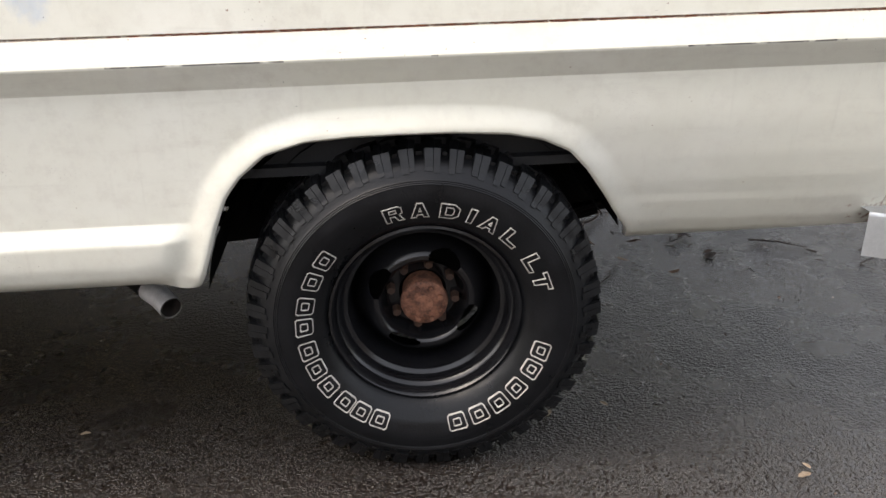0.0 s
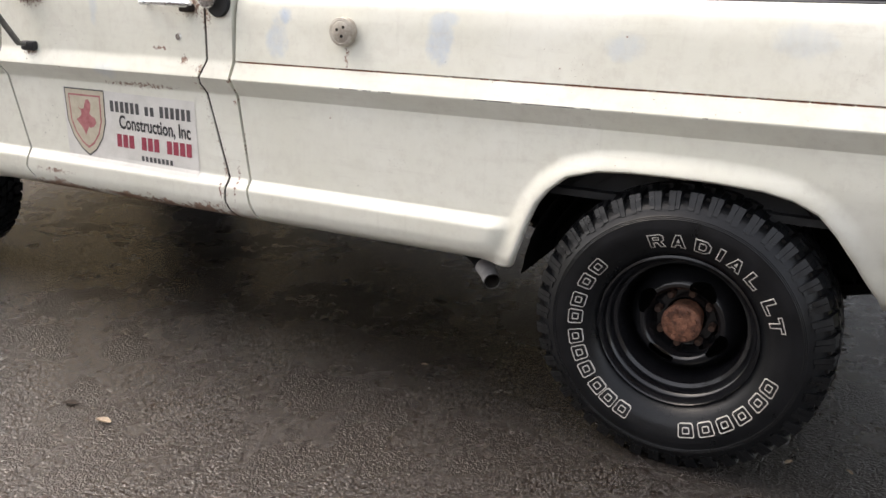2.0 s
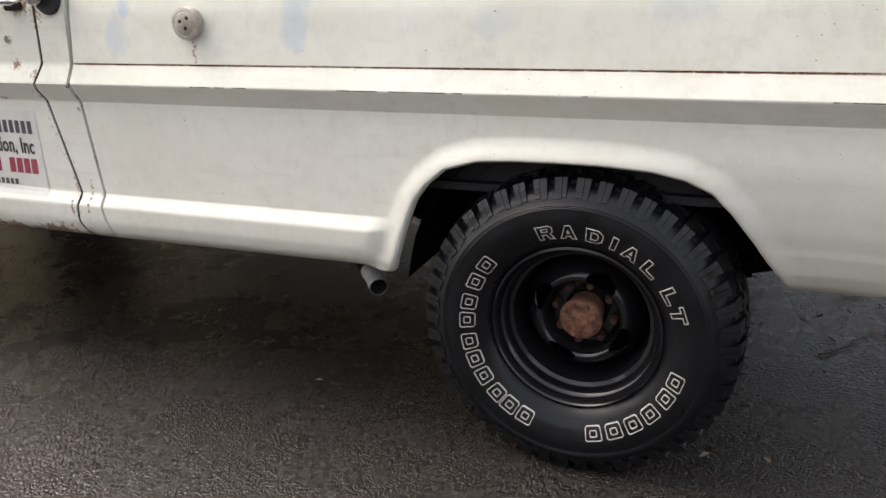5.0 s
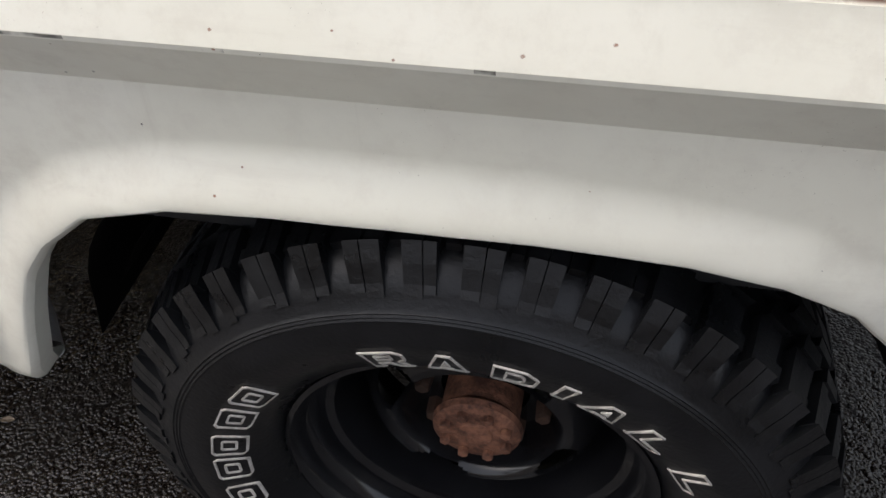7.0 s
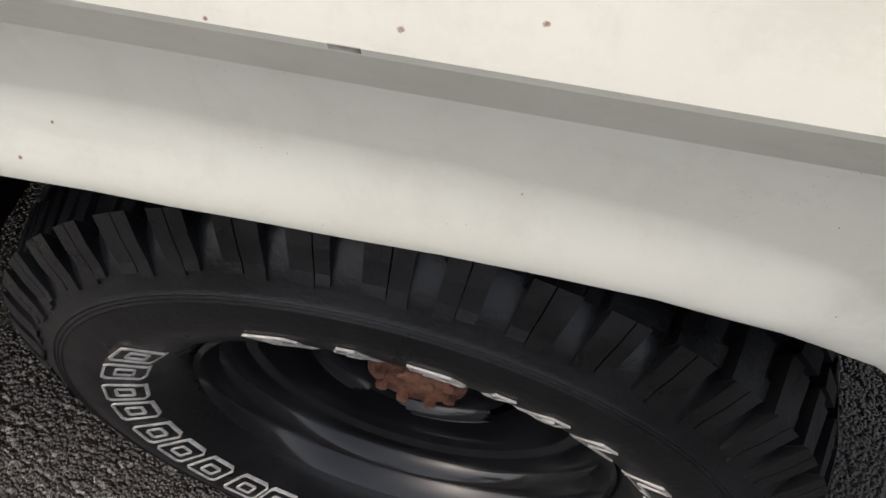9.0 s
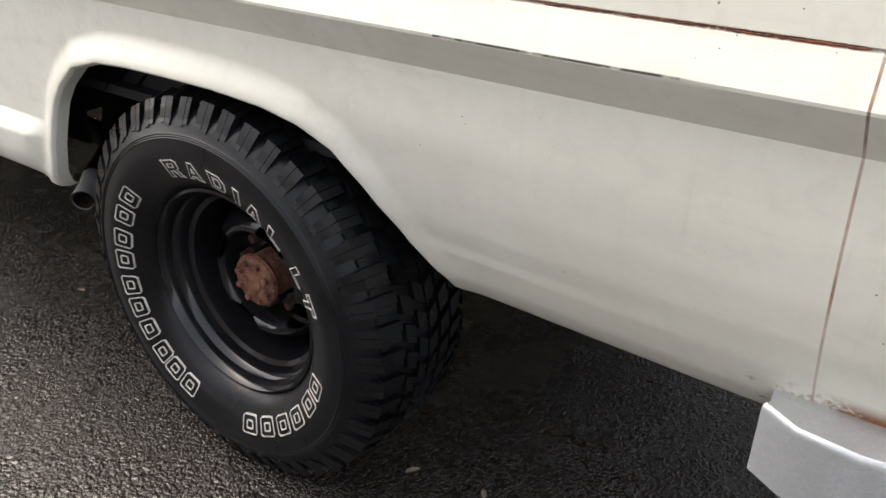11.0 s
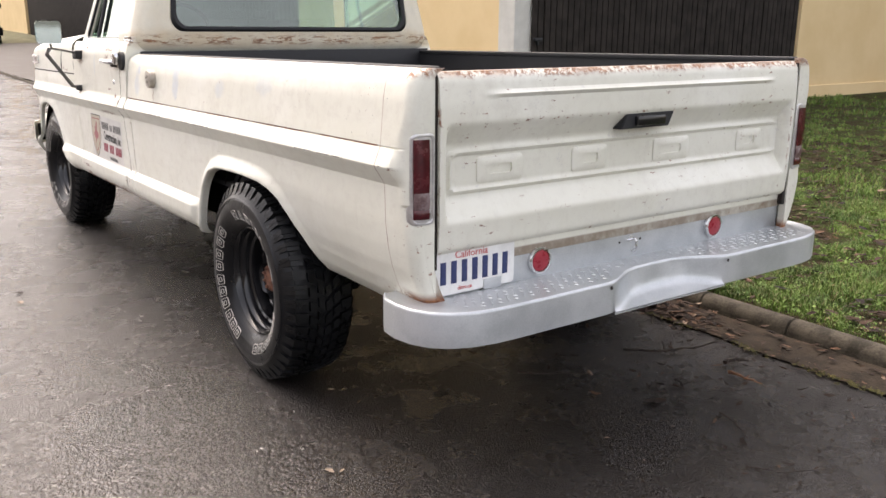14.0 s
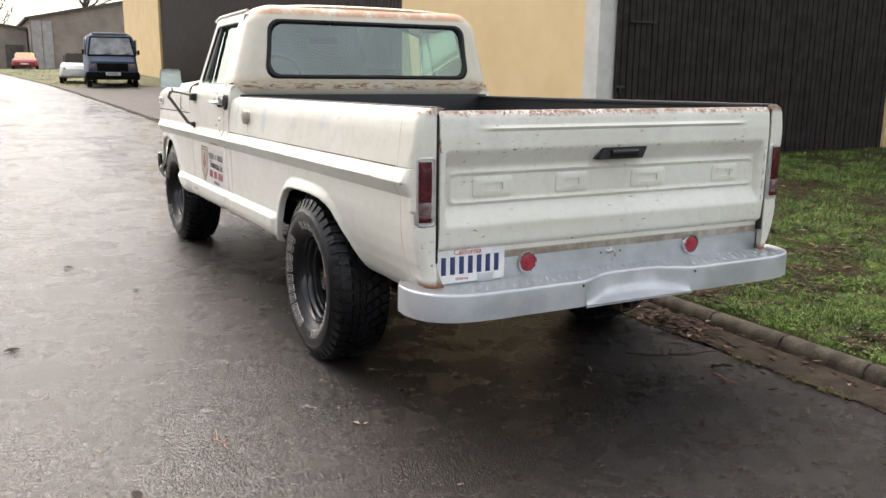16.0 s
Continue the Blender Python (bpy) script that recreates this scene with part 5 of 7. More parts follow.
def front_bumper():
    bm = bmesh.new()
    path = [(-4.155, 0.040), (-4.205, 0.052), (-4.245, 0.085), (-4.268, 0.15), (-4.285, 0.35), (-4.29, MID)]
    path = path + [(x, 2 * MID - y) for x, y in reversed(path[:-1])]
    prof = [(0.02, 0.565), (-0.008, 0.572), (-0.012, 0.63), (-0.008, 0.72), (0.0, 0.735), (0.03, 0.74)]
    rows = []
    for i, (x, y) in enumerate(path):
        d = Vector(path[min(i + 1, len(path) - 1)]) - Vector(path[max(i - 1, 0)])
        n = Vector((-d.y, d.x)).normalized()
        n = -n if n.x > 0 and 0 < i < len(path) - 1 else n
        rows.append([(x - n.x * o * (1 if n.x < 0 else -1), y - n.y * o, z) for o, z in prof])
        rows[-1] = [(px + 0.30 * (0.74 - pz), py, pz) for px, py, pz in rows[-1]]
    grid(bm, rows)
    fold_edges(bm, (0.012, 0, 0))
    bumper = part("front_bumper", rake(bm), PAINT, truck, "cream-white front bumper with wrapped ends")
    bm = bmesh.new()
    grid(bm, [[(x + 0.026 + 0.30 * (0.74 - z), y + (0.010 if y < MID else -0.010), z) for z in (0.585, 0.60, 0.66, 0.70, 0.715)] for x, y in path])
    part("bumper_back", rake(bm), UNDER, bumper, "dark back of the bumper")
    for right in (False, True):
        bm = bmesh.new()
        a, b = sorted((side(0.55, right), side(0.62, right)))
        box(bm, (-4.22, a, 0.62), (-3.95, b, 0.69), 0.01)
        part("bumper_bracket", rake(bm), UNDER, bumper, "dark bumper bracket")


def cab_top():
    # rear wall with the window opening, its corners turned round to the doors
    y0, z0, z1, lean_all, bend, mid = 0.0895, 1.27, 1.858, 0.125, 0.085, MID + 0.025

    def crown(y, z):
        return z + 0.020 * (1 - ((y - mid) / 0.8) ** 2) * max(0.0, (z - 1.60) / 0.26)

    def inset(d):
        flare = lambda y, z: 0.0445 * min(1.0, max(0.0, 1 - (z - z0) / 0.588)) if y < mid - 0.4 else 0.0
        return [(y - flare(y, z), crown(y, z)) for y, z in rounded_loop(y0 + d, z0 + d, 2 * mid - y0 - d, z1 - d, max(0.02, 0.13 - d), 8, lean_all)]

    gap = [(y, z) for y, z in rounded_loop(0.284, 1.404, 2 * mid - 0.294, 1.763, 0.075, 8, 0.030)]
    back = lambda z: -1.462 - 0.10 * max(0, z - 1.40)
    bm = bmesh.new()
    rows = [[(-1.745, y, z) for y, z in inset(0.0)]]
    for a in np.radians(np.arange(90, -1, -10)):
        rows.append([(back(z) - bend * (1 - math.cos(a)), y, z) for y, z in inset(bend * (1 - math.sin(a)))])
    flat = inset(bend)
    for k in (0.55, 0.85):
        rows.append([(back(z) + 0.004 * k, y, z) for y, z in ((a[0] + (b[0] - a[0]) * k, a[1] + (b[1] - a[1]) * k) for a, b in zip(flat, gap))])
    rows += [[(back(z) - 0.010, y, z) for y, z in gap], [(back(z) - 0.03, y, z) for y, z in gap]]
    grid(bm, rows, closed_v=True)
    part("cab_back", rake(bm), PAINT, truck, "cream-white cab rear wall, rusty under the window")
    bm = bmesh.new()
    seal = lambda g, o: [(back(z) + o, y + (g if y < MID else -g), z + (g if z < 1.58 else -g)) for y, z in gap]
    grid(bm, [seal(-0.009, -0.02), seal(-0.010, 0.003), seal(0.004, 0.009), seal(0.019, 0.002), seal(0.020, -0.02)], closed_v=True)
    part("rear_window_seal", rake(bm), RUBBER, truck, "black rubber window seal")
    bm = bmesh.new()
    bm.faces.new([bm.verts.new((back(z) - 0.012, y, z)) for y, z in gap])
    g = part("rear_window", rake(bm), GLASS, truck, "greenish cab rear window", smooth=False)
    g.visible_shadow = False
    # roof skin, its rear edge lapped over the rear wall
    bm = bmesh.new()
    rows = []
    for x in np.concatenate([steps(-2.42, -1.60, 0.04), [-1.585, -1.572, -1.562, -1.556]]):
        row = []
        for s in np.linspace(-1, 1, 41):
            y = mid + s * (0.812 - 0.03 * max(0, (x + 1.66) / 0.10) ** 2)
            drop = 0.060 * abs(s) ** 6 + 0.018 * s * s
            ends = 0.016 * max(0, (x + 1.62) / 0.064) ** 2 + 0.06 * max(0, (-2.22 - x) / 0.2) ** 2
            row.append((x, y, 1.884 - drop - ends))
        rows.append(row)
    grid(bm, rows)
    fold_edges(bm, (0, 0, -0.016))
    part("roof", rake(bm), PAINT, truck, "cream-white cab roof with a rusty rear edge")
    for right in (False, True):
        lean = lambda z: (0.062 if right else 0.084) + 0.265 * (z - 1.345)
        rows_out = [(-2.47, 1.345), (-2.56, 1.345), (-2.545, 1.37), (-2.52, 1.42), (-2.37, 1.79), (-2.30, 1.812), (-1.70, 1.815), (-1.66, 1.812), (-1.655, 1.60), (-1.652, 1.42), (-1.651, 1.385), (-1.65, 1.345), (-1.72, 1.345), (-1.79, 1.345)]
        rows_in = [(-2.45, 1.362), (-2.474, 1.368), (-2.478, 1.388), (-2.465, 1.42), (-2.335, 1.745), (-2.29, 1.758), (-1.80, 1.760), (-1.755, 1.745), (-1.738, 1.60), (-1.734, 1.425), (-1.737, 1.398), (-1.747, 1.378), (-1.765, 1.366), (-1.79, 1.362)]
        bm = bmesh.new()
        ls = [[(x, side(lean(z) + a, right), z) for x, z in rows] for rows, a in ((rows_out, 0.004), (rows_out, -0.003), ([(0.5 * p[0] + 0.5 * q[0], 0.5 * p[1] + 0.5 * q[1]) for p, q in zip(rows_out, rows_in)], -0.006), (rows_in, 0.002), (rows_in, 0.03))]
        grid(bm, ls, closed_v=True)
        part("window_frame", rake(bm), PAINT, truck, "cream-white pillars and door window frame")
        bm = bmesh.new()
        bm.faces.new([bm.verts.new((x, side(lean(z) + 0.028, right), z)) for x, z in rows_in])
        g = part("side_window", rake(bm), SIDEGLASS, truck, "greenish door window", smooth=False)
        g.visible_shadow = False
        bm = bmesh.new()
        tube(bm, [(-2.255, side(lean(1.362) + 0.012, right), 1.362), (-2.225, side(lean(1.755) + 0.012, right), 1.755)], 0.011, 8)
        part("vent_divider", rake(bm), LINER, truck, "dark vent window divider")
        bm = bmesh.new()
        tube(bm, [(x, side(lean(z) + 0.008, right), z) for x, z in rows_in + rows_in[:1]], 0.008, 6)
        part("window_seal", rake(bm), RUBBER, truck, "black window rubber")
        bm = bmesh.new()
        tube(bm, [(-1.648, side(lean(z) - 0.001, right), z) for z in (1.345, 1.55, 1.70, 1.80)], 0.003, 6)
        part("door_gap", rake(bm), GAP, truck, "thin dark gap behind the door frame")
        bm = bmesh.new()
        tube(bm, [(-2.42, side(lean(1.80), right), 1.80), (-2.30, side(lean(1.80), right), 1.822), (-1.70, side(lean(1.80), right), 1.824), (-1.62, side(lean(1.80) + 0.008, right), 1.826)], 0.010, 8)
        part("drip_rail", rake(bm), PAINT, truck)
    # windscreen, cowl and inside
    bm = bmesh.new()
    pts = [(-2.60, 0.12, 1.36), (-2.60, 2 * MID - 0.12, 1.36), (-2.39, 2 * MID - 0.26, 1.80), (-2.39, 0.26, 1.80)]
    bm.faces.new([bm.verts.new(p) for p in pts])
    g = part("windscreen", rake(bm), GLASS, truck, "greenish windscreen", smooth=False)
    g.visible_shadow = False
    bm = bmesh.new()
    box(bm, (-2.56, 0.14, 1.26), (-2.42, 2 * MID - 0.14, 1.355), 0.03)
    part("dashboard", rake(bm), UNDER, truck, "dark dashboard")
    bm = bmesh.new()
    box(bm, (-2.80, 0.13, 1.29), (-2.565, 2 * MID - 0.13, 1.378), 0.03)
    part("cowl", rake(bm), PAINT, truck, "cream-white cowl under the windscreen")
    bm = bmesh.new()
    box(bm, (-2.05, 0.25, 0.85), (-1.62, 2 * MID - 0.25, 1.0), 0.05)
    box(bm, (-1.68, 0.25, 0.95), (-1.54, 2 * MID - 0.25, 1.40), 0.05)
    part("bench_seat", rake(bm), SEAT, truck, "dark grey bench seat")
    bm = bmesh.new()
    ring = [(-2.19 + 0.06 * math.cos(a), 0.55 + 0.20 * math.sin(a), 1.38 + 0.18 * math.cos(a)) for a in np.linspace(0, 2 * math.pi, 37)]
    tube(bm, ring, 0.011, 8, caps=False)
    tube(bm, [(-2.25, 0.36, 1.36), (-2.23, 0.55, 1.35), (-2.25, 0.74, 1.36)], 0.010, 8)
    part("steering_wheel", rake(bm), LINER, truck, "dark steering wheel")
    bm = bmesh.new()
    box(bm, (-2.34, 0.88, 1.66), (-2.32, 1.10, 1.715), 0.008)
    part("inside_mirror", rake(bm), LINER, truck, "small inside mirror")


SEAT = plain("grey_vinyl", (0.05, 0.055, 0.055), (0.08, 0.085, 0.085), 0.6, 9)


def underbody():
    for right in (False, True):
        a, b = sorted((side(0.58, right), side(0.64, right)))
        bm = bmesh.new()
        box(bm, (-3.9, a, 0.50), (1.08, b, 0.66), 0.008)
        part("frame_rail", rake(bm), UNDER, truck, "dark frame rail")
        bm = bmesh.new()
        pts = [(-0.70 + 1.4 * s, side(0.50, right), 0.56 - 0.13 * math.sin(math.pi * s)) for s in np.linspace(0, 1, 15)]
        for k in range(4):
            rows = [[(x, y + dy, z - 0.012 * k + dz) for dy, dz in ((-0.03, 0), (0.03, 0), (0.03, -0.010), (-0.03, -0.010))] for x, y, z in pts[k:15 - k]]
            grid(bm, rows, closed_v=True)
        part("leaf_spring", rake(bm), UNDER, truck, "dark leaf spring")
        bm = bmesh.new()
        tube(bm, [(0.10, side(0.46, right), 0.34), (0.32, side(0.44, right), 0.72)], 0.026, 10)
        part("shock_absorber", rake(bm), UNDER, truck, "dark shock absorber")
    bm = bmesh.new()
    tube(bm, [(0, 0.30, 0.403), (0, MID - 0.17, 0.403), (0, MID - 0.12, 0.403), (0, MID + 0.12, 0.403), (0, MID + 0.17, 0.403), (0, 2 * MID - 0.3, 0.403)], [0.05, 0.05, 0.13, 0.13, 0.05, 0.05], 16)
    part("rear_axle", rake(bm), UNDER, truck, "dark rear axle")
    bm = bmesh.new()
    tube(bm, [(-3.45, 0.30, 0.42), (-3.45, 2 * MID - 0.30, 0.42)], 0.045, 12)
    part("front_axle", rake(bm), UNDER, truck, "dark front axle")
    bm = bmesh.new()
    box(bm, (-2.55, 0.20, 0.54), (-1.5, 2 * MID - 0.20, 0.60), 0.02)
    box(bm, (-3.30, 0.45, 0.55), (-2.4, 2 * MID - 0.45, 0.75), 0.05)
    part("cab_floor", rake(bm), UNDER, truck, "dark underside of the cab")
    # Low gearbox and shaft shapes, unseen, added to block light under the cab.
    bm = bmesh.new()
    box(bm, (-2.95, 0.70, 0.36), (-2.05, 1.30, 0.60), 0.06)
    tube(bm, [(-2.1, MID, 0.46), (-0.1, MID, 0.41)], 0.045, 12)
    part("gearbox_blocker", rake(bm), UNDER, truck, "unseen dark gearbox and drive shaft shapes added to block light")
    # Unseen boxes under the bed, added to cut the light on the road below.
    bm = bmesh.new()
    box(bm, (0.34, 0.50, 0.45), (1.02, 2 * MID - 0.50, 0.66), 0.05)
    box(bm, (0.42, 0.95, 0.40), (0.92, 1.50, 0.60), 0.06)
    part("underbed_blocker", rake(bm), UNDER, truck, "unseen dark block added under the bed to cut light")
    # Unseen block, added to stop the yellow wall's light passing under the truck.
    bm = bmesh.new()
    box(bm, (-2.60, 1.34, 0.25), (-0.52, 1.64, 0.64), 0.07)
    part("far_side_blocker", rake(bm), UNDER, truck, "unseen dark block added along the frame to stop wall light")
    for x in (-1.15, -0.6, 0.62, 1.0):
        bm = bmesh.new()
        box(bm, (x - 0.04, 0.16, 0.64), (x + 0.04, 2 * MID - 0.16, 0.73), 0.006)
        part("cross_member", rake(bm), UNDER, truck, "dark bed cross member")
    for right in (False, True):
        bm = bmesh.new()
        pts = [(-3.45 + 0.47 * math.cos(radians(k)), 0.48 + 0.46 * math.sin(radians(k))) for k in range(0, 181, 12)]
        t = grid(bm, [[(x, side(0.06, right), z) for x, z in pts], [(x, side(0.46, right), z) for x, z in pts]])
        bm.faces.new(t[1])
        part("inner_fender", rake(bm), UNDER, truck, "dark inner front fender")
    # Panels added to hide the bright back of the bed sides from reflections.
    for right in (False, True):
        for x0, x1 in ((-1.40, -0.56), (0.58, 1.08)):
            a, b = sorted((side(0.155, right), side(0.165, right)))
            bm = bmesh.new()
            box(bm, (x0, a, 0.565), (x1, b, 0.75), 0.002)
            part("glare_blocker", rake(bm), UNDER, truck, "added dark panel blocking glare from the bed side's back")
    # Dark shells added inside the rear arches to keep light out.
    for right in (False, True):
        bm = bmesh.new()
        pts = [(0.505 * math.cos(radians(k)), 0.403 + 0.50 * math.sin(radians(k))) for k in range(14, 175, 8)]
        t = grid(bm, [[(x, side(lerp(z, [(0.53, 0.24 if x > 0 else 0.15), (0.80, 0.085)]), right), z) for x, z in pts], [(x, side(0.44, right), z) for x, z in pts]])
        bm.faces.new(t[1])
        part("arch_blocker", rake(bm), UNDER, truck, "added dark shell darkening the rear wheel arch")
    # exhaust: turns out ahead of the rear wheel
    bm = bmesh.new()
    pts = [(-1.6, 0.50, 0.44), (-0.95, 0.42, 0.44), (-0.80, 0.36, 0.445), (-0.70, 0.26, 0.445), (-0.62, 0.17, 0.433), (-0.588, 0.128, 0.424)]
    tube(bm, [(-0.655, 0.205, 0.440), *pts[-2:]], 0.027, 20, caps=False)
    pipe = part("exhaust_pipe", rake(bm), PIPE, truck, "pale grey exhaust pipe ending before the rear wheel")
    # The rest of the pipe is coloured dark to sink into the truck's shade.
    bm = bmesh.new()
    tube(bm, pts[:-2] + [(-0.650, 0.200, 0.4395)], 0.026, 16, caps=False)
    part("pipe_run", rake(bm), UNDER, pipe, "hidden pipe run coloured dark as in shade")
    bm = bmesh.new()
    tube(bm, [Vector(pts[-1]) * 0.999 + Vector((0, 0.002, 0)), pts[-2], pts[-3]], 0.0235, 20, caps=False)
    bmesh.ops.reverse_faces(bm, faces=bm.faces)
    part("pipe_inside", rake(bm), GAP, pipe, "sooty inside of the pipe")


PIPE = plain("dull_galvanised_pipe", (0.46, 0.45, 0.44), (0.64, 0.63, 0.62), 0.5, 20, metal=0.4, bump=0.2)


def door_fittings():
    # filler cap on the bed side
    for x, z, r, name, mat_, label in ((-1.055, 1.172, 0.046, "fuel_cap", CAPM, "dull metal fuel cap on the bed side"),):
        bm = bmesh.new()
        lathe(bm, [(0.0, -0.030), (r * 0.62, -0.030), (r * 0.70, -0.028), (r * 0.74, -0.029), (r * 0.90, -0.027), (r * 0.93, -0.022), (r * 0.93, -0.006), (r * 0.86, -0.004), (r * 0.86, 0.02)], (x, 0.034, z), 32)
        c = part(name, rake(bm), mat_, truck, label)
        for dx, dz in ((-0.012, 0.006), (0.011, 0.014), (0.004, -0.012)):
            bm = bmesh.new()
            lathe(bm, [(0, -0.0312), (0.005, -0.0312), (0.005, -0.026)], (x + dx, 0.034, z + dz), 10)
            part("cap_hole", rake(bm), GAP, c)
    # second filler on the cab corner: chrome cap over a black cup
    bm = bmesh.new()
    lathe(bm, [(0.0, -0.014), (0.044, -0.014), (0.048, -0.008), (0.046, 0.01), (0.03, 0.02)], (-1.540, 0.030, 1.246), 28)
    c = part("cab_filler", rake(bm), LINER, truck, "black rubber filler neck on the cab corner")
    bm = bmesh.new()
    lathe(bm, [(0, -0.040), (0.026, -0.039), (0.034, -0.036), (0.038, -0.030), (0.037, -0.020), (0.0, -0.018)], (-1.562, 0.026, 1.264), 28)
    part("filler_cap", rake(bm), CHROME, c, "chrome filler cap")
    # handle
    bm = bmesh.new()
    tube(bm, [(-1.862, 0.036, 1.238), (-1.855, 0.0, 1.240), (-1.80, -0.012, 1.242), (-1.70, -0.012, 1.241), (-1.665, -0.004, 1.240), (-1.655, 0.02, 1.238)], [0.008, 0.009, 0.011, 0.011, 0.013, 0.013], 10)
    h = part("door_handle", rake(bm), CHROME, truck, "chrome pull door handle")
    bm = bmesh.new()
    box(bm, (-1.695, 0.006, 1.212), (-1.645, 0.045, 1.236), 0.006)
    part("handle_base", rake(bm), GAP, h, "dark worn handle base")
    bm = bmesh.new()
    lathe(bm, [(0, -0.012), (0.011, -0.012), (0.014, -0.006), (0.014, 0.01)], (-1.722, 0.034, 1.130), 20)
    part("door_lock", rake(bm), CHROME, truck, "round door lock with rust round it")
    # mirror on its arm
    mirror = new("door_mirror")
    mirror.parent = truck
    mirror["label"] = "square chrome door mirror on dark arms"
    bm = bmesh.new()
    loop = rounded_loop(-0.245, 1.305, -0.065, 1.455, 0.028, 6)
    c, s = math.cos(radians(-12)), math.sin(radians(-12))
    put = lambda x, y, z: (-2.335 + x * c - (y + 0.155) * s, -0.155 + x * s + (y + 0.155) * c, z)
    g = lambda o, k: [put(o, -0.155 + (y + 0.155) * k * 0.79, 1.398 + (z - 1.38) * k * 0.88) for y, z in loop]
    rows = [g(0.006, 0.93), g(0.014, 1.0), g(0.0, 1.0), g(-0.03, 0.9), g(-0.045, 0.5)]
    t = grid(bm, rows, closed_v=True)
    bm.faces.new(t[-1])
    part("mirror_case", rake(bm), CHROME, mirror, "chrome mirror case")
    bm = bmesh.new()
    bm.faces.new([bm.verts.new(p) for p in g(0.007, 0.94)])
    part("mirror_glass", rake(bm), MIRROR, mirror, "mirror glass tinted green for its reflection", smooth=False)
    bm = bmesh.new()
    tube(bm, [(-2.45, 0.03, 1.272), (-2.42, -0.06, 1.292), (-2.365, -0.14, 1.306), (-2.35, -0.155, 1.355)], 0.007, 8)
    part("upper_arm", rake(bm), STRAP, mirror, "dark upper arm")
    bm = bmesh.new()
    tube(bm, [(-2.47, 0.02, 1.074), (-2.48, -0.02, 1.080), (-2.475, -0.15, 1.270), (-2.37, -0.155, 1.300)], 0.0115, 8)
    part("lower_arm", rake(bm), STRAP, mirror, "dark lower strut")
    for z, x, k in ((1.268, -2.455, 1.0), (1.070, -2.465, 0.66)):
        bm = bmesh.new()
        box(bm, (x - 0.055 * k, 0.000, z - 0.028 * k), (x + 0.05 * k, 0.045, z + 0.024 * k), 0.008)
        part("arm_bracket", rake(bm), LINER, mirror, "black arm bracket")
    bm = bmesh.new()
    face = soft(1.352, CAB_SIDE)
    box(bm, (-1.600, face - 0.004, 1.345), (-1.475, face + 0.012, 1.354), 0.002)
    emblem = part("cab_emblem", rake(bm), CHROME, truck, "small chrome emblem strip")
    bm = bmesh.new()
    tube(bm, [(-1.598 + 0.0015 * i, soft(1.364, CAB_SIDE) - 0.002, 1.363 + (0.006 if i < 5 or 44 < i < 49 else 0.0035) * math.sin(i * 1.25)) for i in range(80)], 0.0014, 5)
    part("emblem_scroll", rake(bm), GAP, emblem, "dark curled line over the strip")


STRAP = plain("weathered_grey_strap", (0.09, 0.088, 0.08), (0.16, 0.155, 0.14), 0.5, 30, bump=0.2)
CAPM = plain("dull_fuel_cap", (0.34, 0.30, 0.25), (0.52, 0.48, 0.41), 0.45, 30, metal=0.3, bump=0.3)
# Green tint in the mirror stands in for the greenery it would reflect.
MIRROR = plain("green_tinted_mirror", (0.60, 0.70, 0.66), (0.68, 0.76, 0.72), 0.03, 5, metal=1.0, rough_to=0.04)
SIGNW = plain("faded_sign_white", (0.60, 0.585, 0.54), (0.68, 0.66, 0.62), 0.5, 15)
SIGNK = plain("faded_black_print", (0.05, 0.05, 0.05), (0.09, 0.09, 0.09), 0.5, 60)
SIGNR = plain("faded_red_print", (0.28, 0.035, 0.06), (0.36, 0.06, 0.09), 0.5, 60)
SHIELD = plain("faded_beige_shield", (0.45, 0.40, 0.30), (0.54, 0.49, 0.38), 0.5, 30)
SHIELDR = plain("faded_red_shield", (0.34, 0.10, 0.11), (0.45, 0.18, 0.18), 0.5, 40)


def sign_layer(pts, depth, material, name, parent, label=""):
    """A thin print that follows the door skin. Points are (x, z) on the door."""
    bm = bmesh.new()
    if len(pts) == 4:
        a, b, c, d = (Vector(p) for p in pts)
        n = 24 if (b - a).length > 0.2 else 4
        grid(bm, [[((a.lerp(b, s)).lerp(d.lerp(c, s), t).x, 0, (a.lerp(b, s)).lerp(d.lerp(c, s), t).y) for t in np.linspace(0, 1, n)] for s in np.linspace(0, 1, n)])
    else:
        mid = Vector((sum(p[0] for p in pts) / len(pts), sum(p[1] for p in pts) / len(pts)))
        grid(bm, [[(mid.x + (x - mid.x) * s, 0, mid.y + (z - mid.y) * s) for x, z in pts] for s in (0.02, 0.25, 0.5, 0.75, 1.0)], closed_v=True)
    for v in bm.verts:
        v.co.y = soft(v.co.z, CAB_SIDE) - depth
    return part(name, rake(bm), material, parent, label, smooth=False)


